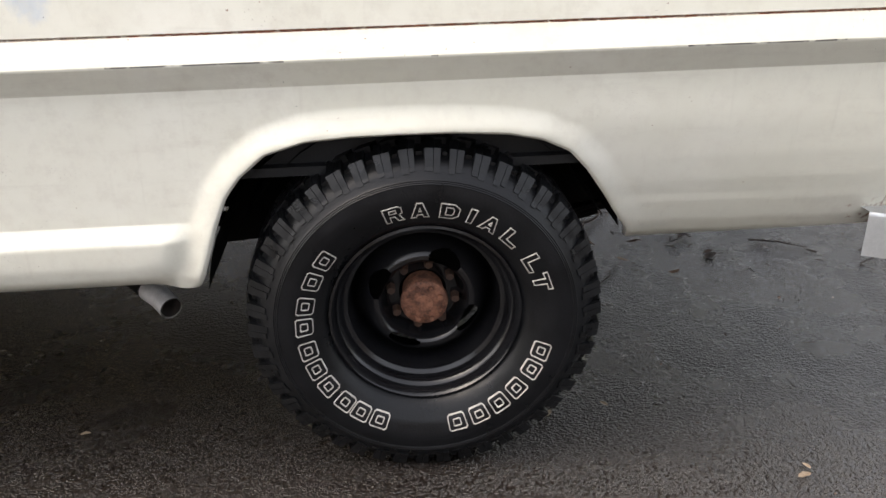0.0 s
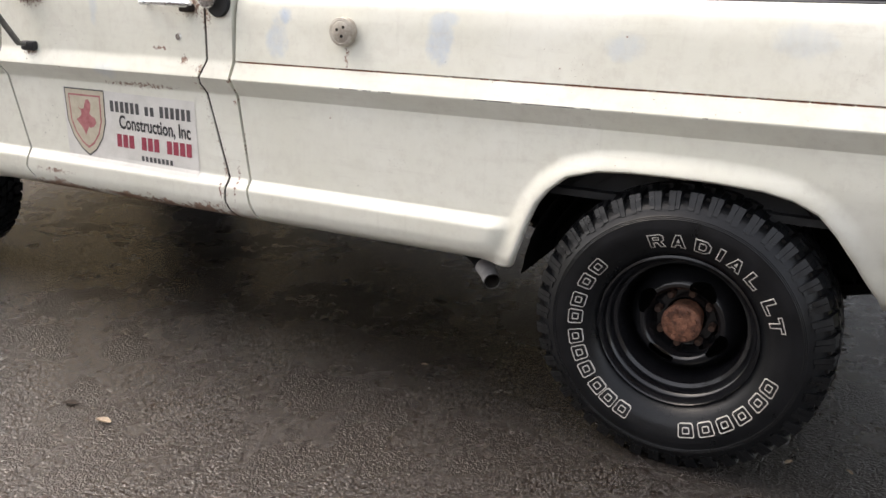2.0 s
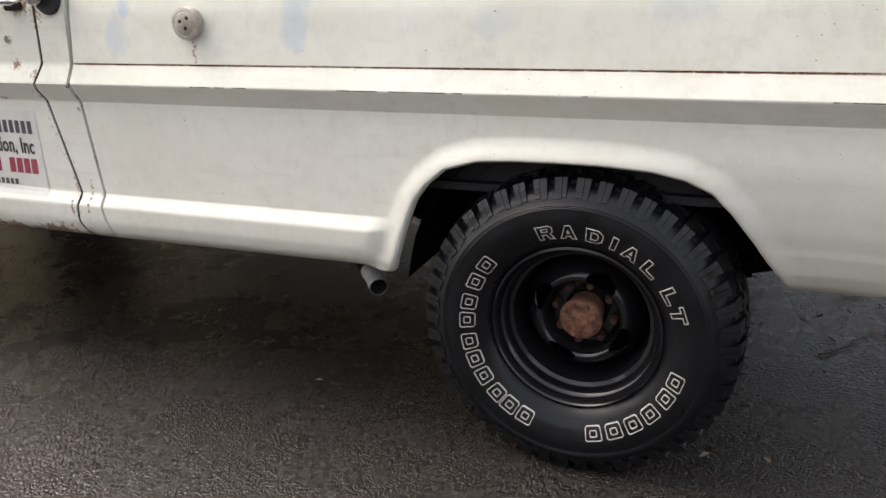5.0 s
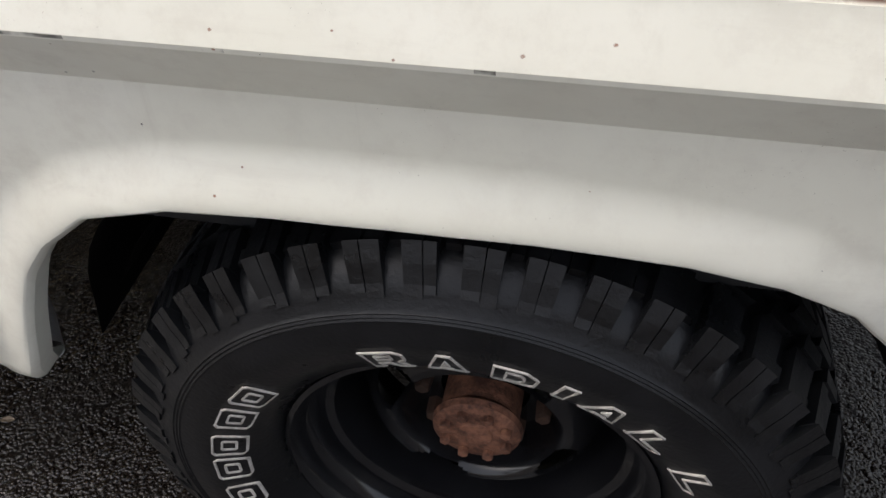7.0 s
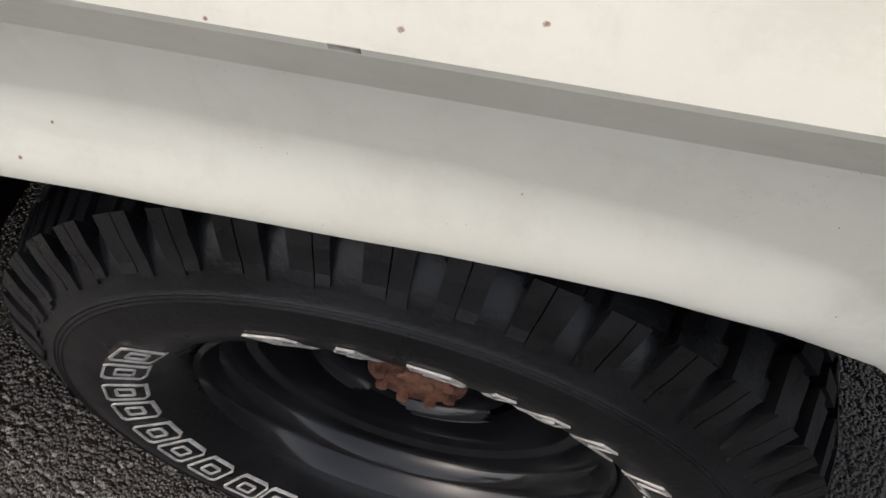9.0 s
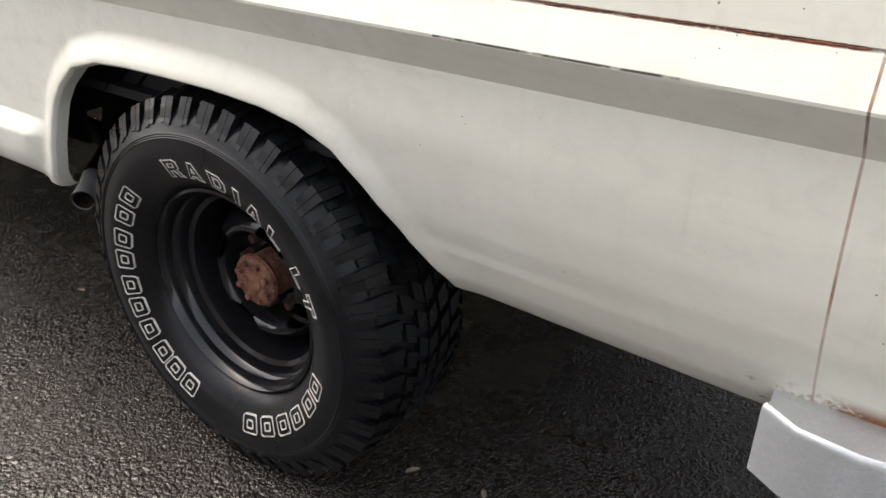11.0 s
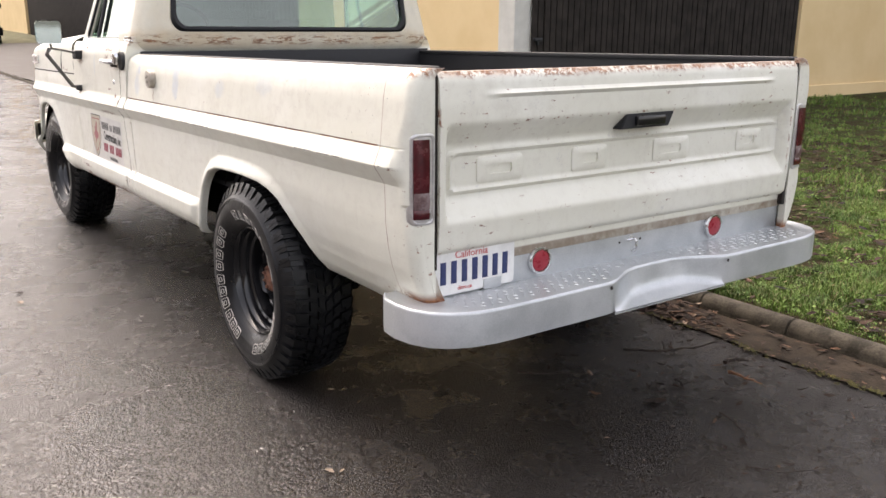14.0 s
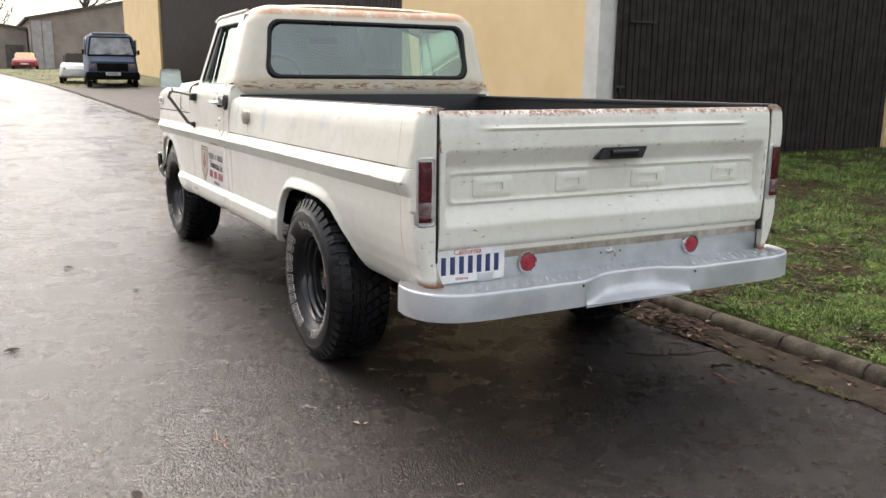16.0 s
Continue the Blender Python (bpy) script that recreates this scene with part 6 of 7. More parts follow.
def door_sign():
    # the sheet leans with the door, so it is laid out along its own axes
    X, Z = lambda u: -2.335 + 0.66 * u, lambda u, v: 0.925 - 0.265 * v - 0.010 * u
    card = sign_layer([(X(0.0), Z(0, 1)), (X(1.0), Z(1, 1)), (X(0.99), Z(1, 0)), (X(0.0), Z(0, 0))], 0.0016, SIGNW, "door_sign", truck, "faded white sign sheet with a red shield and dark print")
    # shield
    def shield(k):
        cx, cz = 0.17, 0.40
        pts = [(-0.16, -0.40), (0.16, -0.40), (0.155, 0.05), (0.12, 0.28), (0.06, 0.46), (0.0, 0.55), (-0.06, 0.46), (-0.12, 0.28), (-0.155, 0.05)]
        return [(X(cx + a * k), Z(cx, cz + b * k)) for a, b in pts]
    sign_layer(shield(1.0), 0.0022, SIGNK, "shield_edge", card)
    sign_layer(shield(0.95), 0.0026, SHIELD, "shield", card, "beige shield with faded red figure")
    sign_layer(shield(0.80), 0.0030, SHIELDR, "shield_band", card)
    sign_layer(shield(0.74), 0.0034, SHIELD, "shield_field", card)
    blob = [(X(0.17 + 0.058 * (1 + 0.45 * math.sin(5 * a + 0.5)) * math.cos(a)), Z(0.17, 0.40 + 0.20 * (1 + 0.4 * math.sin(4 * a)) * math.sin(a))) for a in np.linspace(0, 2 * math.pi, 28)[:-1]]
    sign_layer(blob, 0.0038, SHIELDR, "shield_figure", card, "plain faded red shape")
    # lines of print as bars, and one legible line
    for u0, u1, v0, v1, material in ((0.37, 0.60, 0.12, 0.27, SIGNK), (0.63, 0.71, 0.15, 0.27, SIGNK), (0.74, 0.97, 0.12, 0.27, SIGNK)):
        words = max(2, int((u1 - u0) / 0.034))
        for k in range(words):
            a = u0 + (u1 - u0) * k / words
            sign_layer([(X(a), Z(a, v1)), (X(a + 0.026), Z(a, v1)), (X(a + 0.026), Z(a, v0)), (X(a), Z(a, v0))], 0.0024, material, "print_bar", card)
    for k in range(12):
        a = 0.40 + 0.56 * k / 12
        if k in (3, 7):
            continue
        sign_layer([(X(a), Z(a, 0.75)), (X(a + 0.038), Z(a, 0.75)), (X(a + 0.040), Z(a, 0.57)), (X(a + 0.004), Z(a, 0.57))], 0.0024, SIGNR, "print_bar", card)
    for k in range(8):
        a = 0.58 + 0.24 * k / 8
        sign_layer([(X(a), Z(a, 0.90)), (X(a + 0.020), Z(a, 0.90)), (X(a + 0.020), Z(a, 0.83)), (X(a), Z(a, 0.83))], 0.0024, SIGNK, "print_bar", card)
    x0, z0 = X(0.43), Z(0.44, 0.49) + RAKE * X(0.6)
    ob = text_part("sign_words", "Construction, Inc", 0.068, SIGNK, card, (0, 0, 0), 0.0002, "y", 0.0016)
    lo, hi = min(v.co.x for v in ob.data.vertices), max(v.co.x for v in ob.data.vertices)
    for v in ob.data.vertices:
        x = x0 + (v.co.x - lo) / (hi - lo) * 0.345
        z = z0 + v.co.z - 0.010 * (x - x0) / 0.66
        v.co = (x, soft(z - RAKE * x, CAB_SIDE) - 0.0026, z)


for right in (False, True):
    cab_lower(right)
hood()
front_bumper()
cab_top()
underbody()
door_fittings()
door_sign()


# ---- far buildings ----
STONE = plain("grey_brown_stone_wall", (0.24, 0.20, 0.165), (0.34, 0.285, 0.24), 0.9, 0.9, bump=0.6, fine=12)
SLATE = plain("dark_roof_slate", (0.07, 0.065, 0.06), (0.12, 0.11, 0.10), 0.75, 2, bump=0.3, fine=20)
PALEWOOD = plain("weathered_pale_boards", (0.30, 0.29, 0.27), (0.42, 0.40, 0.38), 0.8, 3, bump=0.3, fine=25)
DULLBLUE = plain("faded_dark_blue_paint", (0.019, 0.040, 0.088), (0.036, 0.066, 0.124), 0.5, 3)
WINDOWG = plain("dark_vehicle_glass", (0.10, 0.11, 0.12), (0.16, 0.17, 0.18), 0.08, 4)
# The van windscreen's sky reflection is put into this pale colour.
PALEGLASS = plain("pale_reflection_glass", (0.16, 0.165, 0.165), (0.34, 0.34, 0.33), 0.12, 2.2)
CARRED = plain("faded_red_car_paint", (0.20, 0.012, 0.020), (0.29, 0.022, 0.028), 0.45, 4)
TAN = plain("tan_soft_top", (0.52, 0.36, 0.20), (0.6, 0.44, 0.27), 0.8, 6)
CARWHITE = plain("white_car_paint", (0.62, 0.62, 0.60), (0.72, 0.72, 0.70), 0.4, 4)


def gable_house(name, label, x0, x1, y0, y1, z0, eave, ridge, ridge_y, wall_material):
    top = tagged(new(name), label, "building")
    bm = bmesh.new()
    section = [(y0, z0), (y1, z0), (y1, eave), (ridge_y, ridge), (y0, eave)]
    t = grid(bm, [[(x, y, z) for y, z in section] for x in (x0, x1)], closed_v=True)
    bm.faces.new(t[0]), bm.faces.new(t[1])
    part("wall", bm, wall_material, top, "weathered stone wall", smooth=False)
    for a, b in (((y0 - 0.3, eave - 0.15), (ridge_y, ridge + 0.05)), ((y1 + 0.3, eave - 0.15), (ridge_y, ridge + 0.05))):
        bm = bmesh.new()
        rows = [[(x, a[0], a[1]), (x, b[0], b[1]), (x, b[0], b[1] + 0.18), (x, a[0], a[1] + 0.18)] for x in (x0 - 0.3, x1 + 0.3)]
        t = grid(bm, rows, closed_v=True)
        bm.faces.new(t[0]), bm.faces.new(t[1])
        part("roof", bm, SLATE, top, "dark slate roof slope", smooth=False)
    return top


def far_buildings():
    z = ground_z(-75, 0)
    barn = gable_house("barn", "large grey stone barn with a slate roof", -92, -70, 2.3, 22.0, z - 1, 5.05, 7.2, 13.0, STONE)
    for y in (2.42, 3.16):
        bm = bmesh.new()
        box(bm, (-69.97, y, z - 0.2), (-69.87, y + 0.70, 4.85), 0.02)
        part("barn_door", bm, PALEWOOD, barn, "tall weathered pale board door", smooth=False)
    shed = gable_house("shed", "low dark stone shed beyond the bend", -90, -73, -9.0, 2.2, z - 1, 4.35, 4.9, -3.0, STONE)
    bm = bmesh.new()
    box(bm, (-72.95, 0.6, z - 0.2), (-72.85, 1.9, z + 1.9), 0.02)
    part("shed_door", bm, SLATE, shed, "dark shed door", smooth=False)


def small_wheel(parent, x, y, z, r=0.33, w=0.18):
    top = new("wheel")
    top.parent = parent
    bm = bmesh.new()
    lathe(bm, [(r * 0.6, -w / 2), (r * 0.95, -w / 2), (r, -w / 3), (r, w / 3), (r * 0.95, w / 2), (r * 0.6, w / 2)], (x, y, z + r), 28)
    part("tyre", bm, RUBBER, top)
    bm = bmesh.new()
    lathe(bm, [(0, -w * 0.42), (r * 0.3, -w * 0.45), (r * 0.62, -w * 0.38), (r * 0.62, w * 0.4)], (x, y, z + r), 20)
    part("rim", bm, CHROME, top)


def loft_body(name, stations, material, parent, label):
    """A vehicle body from rounded sections: x, half width, bottom, top, corner radius."""
    bm = bmesh.new()
    rows = []
    for x, hw, zb, zt, r in stations:
        rows.append([(x, y, z) for y, z in rounded_loop(-hw, zb, hw, zt, r, 5, min(0.12, hw * 0.12))])
    t = grid(bm, rows, closed_v=True)
    bm.faces.new(t[0]), bm.faces.new(t[-1])
    return part(name, bm, material, parent, label)


def blue_van():
    van = tagged(new("van"), "old dark blue delivery van parked by the yellow wall", "van")
    loft_body("body", [(0.0, 0.90, 0.42, 1.02, 0.10), (-0.10, 0.94, 0.38, 1.12, 0.14), (-0.22, 0.95, 0.36, 1.26, 0.16), (-0.62, 0.95, 0.36, 2.00, 0.30), (-0.80, 0.95, 0.36, 2.10, 0.30), (-4.4, 0.95, 0.38, 2.13, 0.3), (-4.5, 0.92, 0.42, 2.1, 0.3)], DULLBLUE, van, "dull dark blue van body")
    bm = bmesh.new()
    pts = [(-0.225, -0.83, 1.24), (-0.225, 0.83, 1.24), (-0.565, 0.70, 1.92), (-0.565, -0.70, 1.92)]
    t = grid(bm, [[(x + 0.0, y, z) for x, y, z in pts], [(x + 0.03, y, z) for x, y, z in pts]], closed_v=True)
    bm.faces.new(t[1])
    screen = part("windscreen", bm, PALEGLASS, van, "windscreen coloured pale for its sky reflection", smooth=False)
    bm = bmesh.new()
    ring = pts + pts[:1]
    for (xa, ya, za), (xb, yb, zb) in zip(ring, ring[1:]):
        tube(bm, [(xa + 0.02, ya, za), (xb + 0.02, yb, zb)], 0.032, 8)
    part("window_frame", bm, UNDER, screen, "black windscreen surround")
    for y in (-0.45, 0.25):
        bm = bmesh.new()
        tube(bm, [(-0.19, y, 1.24), (-0.215, y + 0.40, 1.32)], 0.014, 6)
        part("wiper", bm, UNDER, screen, "black wiper")
    bm = bmesh.new()
    box(bm, (-0.80, -0.62, 2.035), (-0.64, 0.62, 2.105), 0.03)
    part("roof_edge", bm, PALEWOOD, van, "pale roof edge over the windscreen")
    bm = bmesh.new()
    box(bm, (-0.02, -0.55, 0.66), (0.025, 0.55, 0.95), 0.01)
    part("grille", bm, UNDER, van, "black grille")
    for y in (-0.70, 0.70):
        bm = bmesh.new()
        box(bm, (-0.06, y - 0.15, 0.73), (0.03, y + 0.15, 0.93), 0.03)
        part("headlight", bm, CLEAR, van, "square headlight")
        bm = bmesh.new()
        box(bm, (-0.55, y * 1.42 - 0.04, 1.28), (-0.50, y * 1.42 + 0.04, 1.46), 0.015)
        part("mirror", bm, UNDER, van, "black door mirror")
        small_wheel(van, -0.75, y * 1.18, 0.0)
        small_wheel(van, -3.4, y * 1.18, 0.0)
        bm = bmesh.new()
        a, b = sorted((math.copysign(0.90, y), math.copysign(0.945, y)))
        box(bm, (-1.35, a, 1.25), (-0.62, b, 1.85), 0.02)
        part("side_window", bm, WINDOWG, van, "dark side window")
    bm = bmesh.new()
    box(bm, (-0.06, -0.95, 0.34), (0.08, 0.95, 0.62), 0.03)
    part("bumper", bm, UNDER, van, "black front bumper")
    bm = bmesh.new()
    box(bm, (0.08, -0.26, 0.50), (0.095, 0.26, 0.61), 0.003)
    pl = part("number_plate", bm, PLATE, van, "white number plate with dark bars")
    for k in range(6):
        bm = bmesh.new()
        box(bm, (0.095, -0.21 + k * 0.072, 0.52), (0.098, -0.165 + k * 0.072, 0.59))
        part("character_bar", bm, SIGNK, pl, smooth=False)
    van.matrix_basis = pose(-33.0, 3.38, ground_z(-33.0, 0) + 0.0, 0, 0, -4) @ Matrix.Scale(1.06, 4)


def small_car(name, label, body_material, roof_material, m, length=3.7):
    car = tagged(new(name), label, "car")
    n = length / 3.7
    loft_body("body", [(0.0, 0.62, 0.35, 0.62, 0.08), (-0.15 * n, 0.74, 0.28, 0.78, 0.12), (-1.1 * n, 0.78, 0.25, 0.90, 0.14), (-2.6 * n, 0.78, 0.25, 0.92, 0.14), (-3.5 * n, 0.74, 0.28, 0.82, 0.14), (-3.7 * n, 0.62, 0.38, 0.62, 0.08)], body_material, car, "rounded car body")
    loft_body("roof", [(-1.15 * n, 0.62, 0.85, 0.92, 0.03), (-1.55 * n, 0.60, 0.85, 1.32, 0.12), (-2.3 * n, 0.60, 0.85, 1.36, 0.12), (-2.95 * n, 0.60, 0.85, 0.95, 0.04)], roof_material, car, "rounded car roof")
    for y in (-0.66, 0.66):
        bm = bmesh.new()
        a, b = sorted((y * 0.84, y * 0.93))
        box(bm, (-2.35 * n, a, 0.96), (-1.55 * n, b, 1.22), 0.02)
        part("side_window", bm, WINDOWG, car, "dark side window")
        small_wheel(car, -0.7 * n, y, 0.0, 0.29, 0.15)
        small_wheel(car, -2.95 * n, y, 0.0, 0.29, 0.15)
        bm = bmesh.new()
        lathe(bm, [(0, 0.03), (0.07, 0.02), (0.08, -0.02)], (-0.03, y * 0.72, 0.60), 16, "x")
        part("headlight", bm, CLEAR, car, "round headlight")
    bm = bmesh.new()
    box(bm, (-0.02, -0.22, 0.42), (0.03, 0.22, 0.53), 0.004)
    part("number_plate", bm, PLATE, car, "pale number plate")
    car.matrix_basis = m
    return car


far_buildings()
blue_van()
small_car("car", "small white car parked behind the van", CARWHITE, GAP, pose(-36.5, 2.35, ground_z(-36.5, 0) + 0.05, 0, 0, -8))
small_car("car", "small red car with a tan top parked by the barn", CARRED, TAN, pose(-60.5, 1.35, ground_z(-62, 0), 0, 0, -4) @ Matrix.Diagonal((1.0, 1.1, 0.86, 1.0)))


# ---- bare trees and shrubs ----
BARK = plain("grey_brown_bark", (0.06, 0.05, 0.04), (0.12, 0.10, 0.08), 0.9, 8, bump=0.4)
BRICK = plain("ivy_grown_brick", (0.07, 0.075, 0.035), (0.26, 0.17, 0.12), 0.9, 1.6, bump=0.4, fine=30)


def bare_tree(label, x, y, z, height, seed, limbs=9):
    rnd = random.Random(seed)
    tree = tagged(new("tree"), label, "tree")
    bm = bmesh.new()
    tube(bm, [(0, 0, -0.2), (0.05, 0.02, height * 0.3), (-0.05, 0.05, height * 0.6), (0.02, 0, height * 0.85)], [height * 0.03, height * 0.022, height * 0.013, height * 0.005], 8)
    part("trunk", bm, BARK, tree, "grey bark trunk")
    bm = bmesh.new()

    def grow(p, d, length, r, depth):
        pts, rs = [p], [r]
        for k in range(3):
            d = (d + Vector((rnd.uniform(-1, 1), rnd.uniform(-1, 1), rnd.uniform(-0.4, 0.9))) * 0.28).normalized()
            p = p + d * length / 3
            pts.append(p), rs.append(r * (1 - 0.28 * (k + 1)))
        tube(bm, pts, rs, 5 if depth < 2 else 3, caps=False)
        if depth < 3:
            for k in range(4 if depth else 5):
                q = pts[rnd.randrange(1, 4)]
                side_way = Vector((rnd.uniform(-1, 1), rnd.uniform(-1, 1), rnd.uniform(-0.1, 0.9))).normalized()
                grow(q, (d * 0.6 + side_way).normalized(), length * 0.58, r * 0.45, depth + 1)

    for k in range(limbs):
        h = height * rnd.uniform(0.28, 0.8)
        a = rnd.uniform(0, 6.28)
        grow(Vector((0, 0, h)), Vector((math.cos(a), math.sin(a), 0.7)).normalized(), height * rnd.uniform(0.22, 0.34), height * 0.010, 0)
    part("crown", bm, BARK, tree, "bare winter branches", smooth=False)
    tree.matrix_basis = pose(x, y, z, 0, 0, rnd.uniform(0, 360))


bare_tree("bare winter tree behind the barn", -128, 1, ground_z(-99, 0), 13, 1)
bare_tree("bare winter tree behind the barn", -135, -6, ground_z(-99, 0), 12, 2)
bare_tree("bare winter tree beyond the barn roof", -100, 9.5, ground_z(-99, 0), 15, 3)
for k, (x, y, h) in enumerate(((-13, -11, 9), (-18, -13, 11), (-23, -16, 12), (-28, -20, 13), (-10, -14, 10), (2, -22, 12))):
    bare_tree("bare winter tree across the road", x, y, 0, h, 40 + k, 14)
bare_tree("bare tangled shrub beside the garage", -4.2, 22.0, 0.2, 6, 6, 14)
bare_tree("bare tangled shrub beside the garage", -2.6, 23.0, 0.2, 7, 7, 14)
bare_tree("bare tangled shrub beside the garage", -1.0, 22.5, 0.2, 6, 8, 14)


def brick_outbuilding():
    top = tagged(new("brick_outbuilding"), "old red brick outbuilding behind bare shrubs", "building")
    bm = bmesh.new()
    box(bm, (-9, 27, -0.5), (9, 33, 4.5))
    part("wall", bm, BRICK, top, "red brick wall", smooth=False)
    bm = bmesh.new()
    box(bm, (-9.4, 26.6, 4.5), (9.4, 33.4, 4.8))
    part("roof", bm, SLATE, top, "dark roof slab", smooth=False)


brick_outbuilding()


def sky_block_wall():
    """Unseen plain wall, added across the road to block low sky light."""
    bm = bmesh.new()
    box(bm, (-40, -10.6, -0.2), (30, -10.0, 3.2), 0.03)
    tagged(part("sky_block_wall", bm, STONE), "plain unseen wall added across the road to block low sky", "wall", kind="structure")


sky_block_wall()


# ---- verge: gutter, grass, litter ----
GUTTER = plain("mossy_gutter_concrete", (0.018, 0.014, 0.010), (0.052, 0.040, 0.029), 0.8, 7, bump=0.9, rough_to=0.95, fine=100, Specular_IOR_Level=0.12)
YARD = plain("damp_grey_yard", (0.050, 0.044, 0.038), (0.095, 0.086, 0.078), 0.62, 2, bump=0.5, rough_to=0.85, fine=120, Specular_IOR_Level=0.3)
DRYGRASS = plain("pale_tussock_grass", (0.085, 0.090, 0.035), (0.19, 0.170, 0.095), 0.9, 2.5, bump=0.8, fine=22)
MOSS = plain("moss", (0.032, 0.034, 0.010), (0.105, 0.088, 0.026), 0.95, 30, bump=0.5)


def leaf_material():
    n = Nodes("dead_leaf")
    r = n.tree.nodes.new("ShaderNodeNewGeometry").outputs["Random Per Island"]
    col = n.mix(r, (0.011, 0.008, 0.0065), (0.062, 0.036, 0.023))
    col = n.mix(n.math("MULTIPLY", n.ramp(r, 0.80, 0.97), 0.75), col, (0.15, 0.082, 0.050))
    col = n.mix(n.ramp(r, 0.975, 0.98), col, (0.24, 0.17, 0.125))
    return n.done(col, n.ramp(n.noise(90), 0.3, 0.7, 0.75, 0.95), 0.0, Specular_IOR_Level=0.2)


def grass_material():
    n = Nodes("grass_blade")
    r = n.tree.nodes.new("ShaderNodeNewGeometry").outputs["Random Per Island"]
    patch = n.ramp(n.noise(3.2, 4), 0.36, 0.62)
    col = n.mix(r, (0.036, 0.076, 0.016), (0.120, 0.200, 0.042))
    col = n.mix(n.math("MULTIPLY", patch, 0.55), col, (0.190, 0.300, 0.055))
    col = n.mix(n.math("MULTIPLY", n.ramp(n.noise(14, 4, 0.7), 0.52, 0.66), 0.6), col, (0.045, 0.060, 0.018))
    col = n.mix(n.math("MULTIPLY", n.ramp(r, 0.80, 0.90), 0.8), col, (0.16, 0.105, 0.055))
    return n.done(col, 0.6, 0.0, Specular_IOR_Level=0.25)


LEAF, BLADE = leaf_material(), grass_material()


def gutter_and_yard():
    bm = bmesh.new()
    xs = list(steps(-34, -4, 0.5)) + list(steps(-3.95, 4, 0.05)) + list(steps(4.5, 24, 0.5))
    rough = lambda x: 0.030 * noise.noise(Vector((x * 3.3, 2, 7))) + 0.014 * noise.noise(Vector((x * 14.0, 3, 1)))
    wide = lambda x: lerp(x, [(-14.0, 0.03), (-7.0, 0.09), (-4.0, 0.27)])
    grid(bm, [[(x, kerb_y(x) - wide(x) + rough(x), ground_z(x, 0) - 0.0015), (x, kerb_y(x) - wide(x) + 0.02 + rough(x), ground_z(x, 0) + 0.006), (x, kerb_y(x) + 0.01, ground_z(x, 0) + 0.002)] for x in xs])
    tagged(part("gutter", bm, GUTTER), "narrow damp concrete gutter strip along the kerb", "gutter", kind="structure")
    bm = bmesh.new()
    grid(bm, [[(x, y, ground_z(x, y) + lerp(x, [(-18.0, 0.030), (-14.0, 0.064)]) + 0.018 * max(0.0, y - 2.49)) for y in (kerb_y(x) + 0.06, 2.8, 4, 5.5, WALL_Y)] for x in (-33.5, -30, -26, -20, -18, -15.5, -14, -13)])
    tagged(part("yard", bm, YARD), "damp grey paved yard before the garage doors", "yard", kind="structure")
    bm = bmesh.new()
    grid(bm, [[(x, y, ground_z(x, y) + 0.036 + 0.017 * max(0.0, y - 2.49)) for y in (kerb_y(x) + 0.06, 3.5, 4.6, WALL_Y)] for x in (-69.5, -60, -55, -50, -45, -40, -36, -33.5)])
    tagged(part("far_verge", bm, DRYGRASS), "pale tussocky grass strip beside the road", "ground", kind="structure")


gutter_and_yard()


def verge_z(x, y):
    return ground_z(x, y) + (0.055 if y < 2.7 else 0.055 + 0.016 * min(10, y - 2.7))


def patchy(x, y):
    return 0.6 * noise.noise(Vector((x * 1.1, y * 1.1, 0.3))) + 0.6 * noise.noise(Vector((x * 3.4, y * 3.4, 1.7))) + 0.45 * noise.noise(Vector((x * 9.0, y * 9.0, 4.1)))


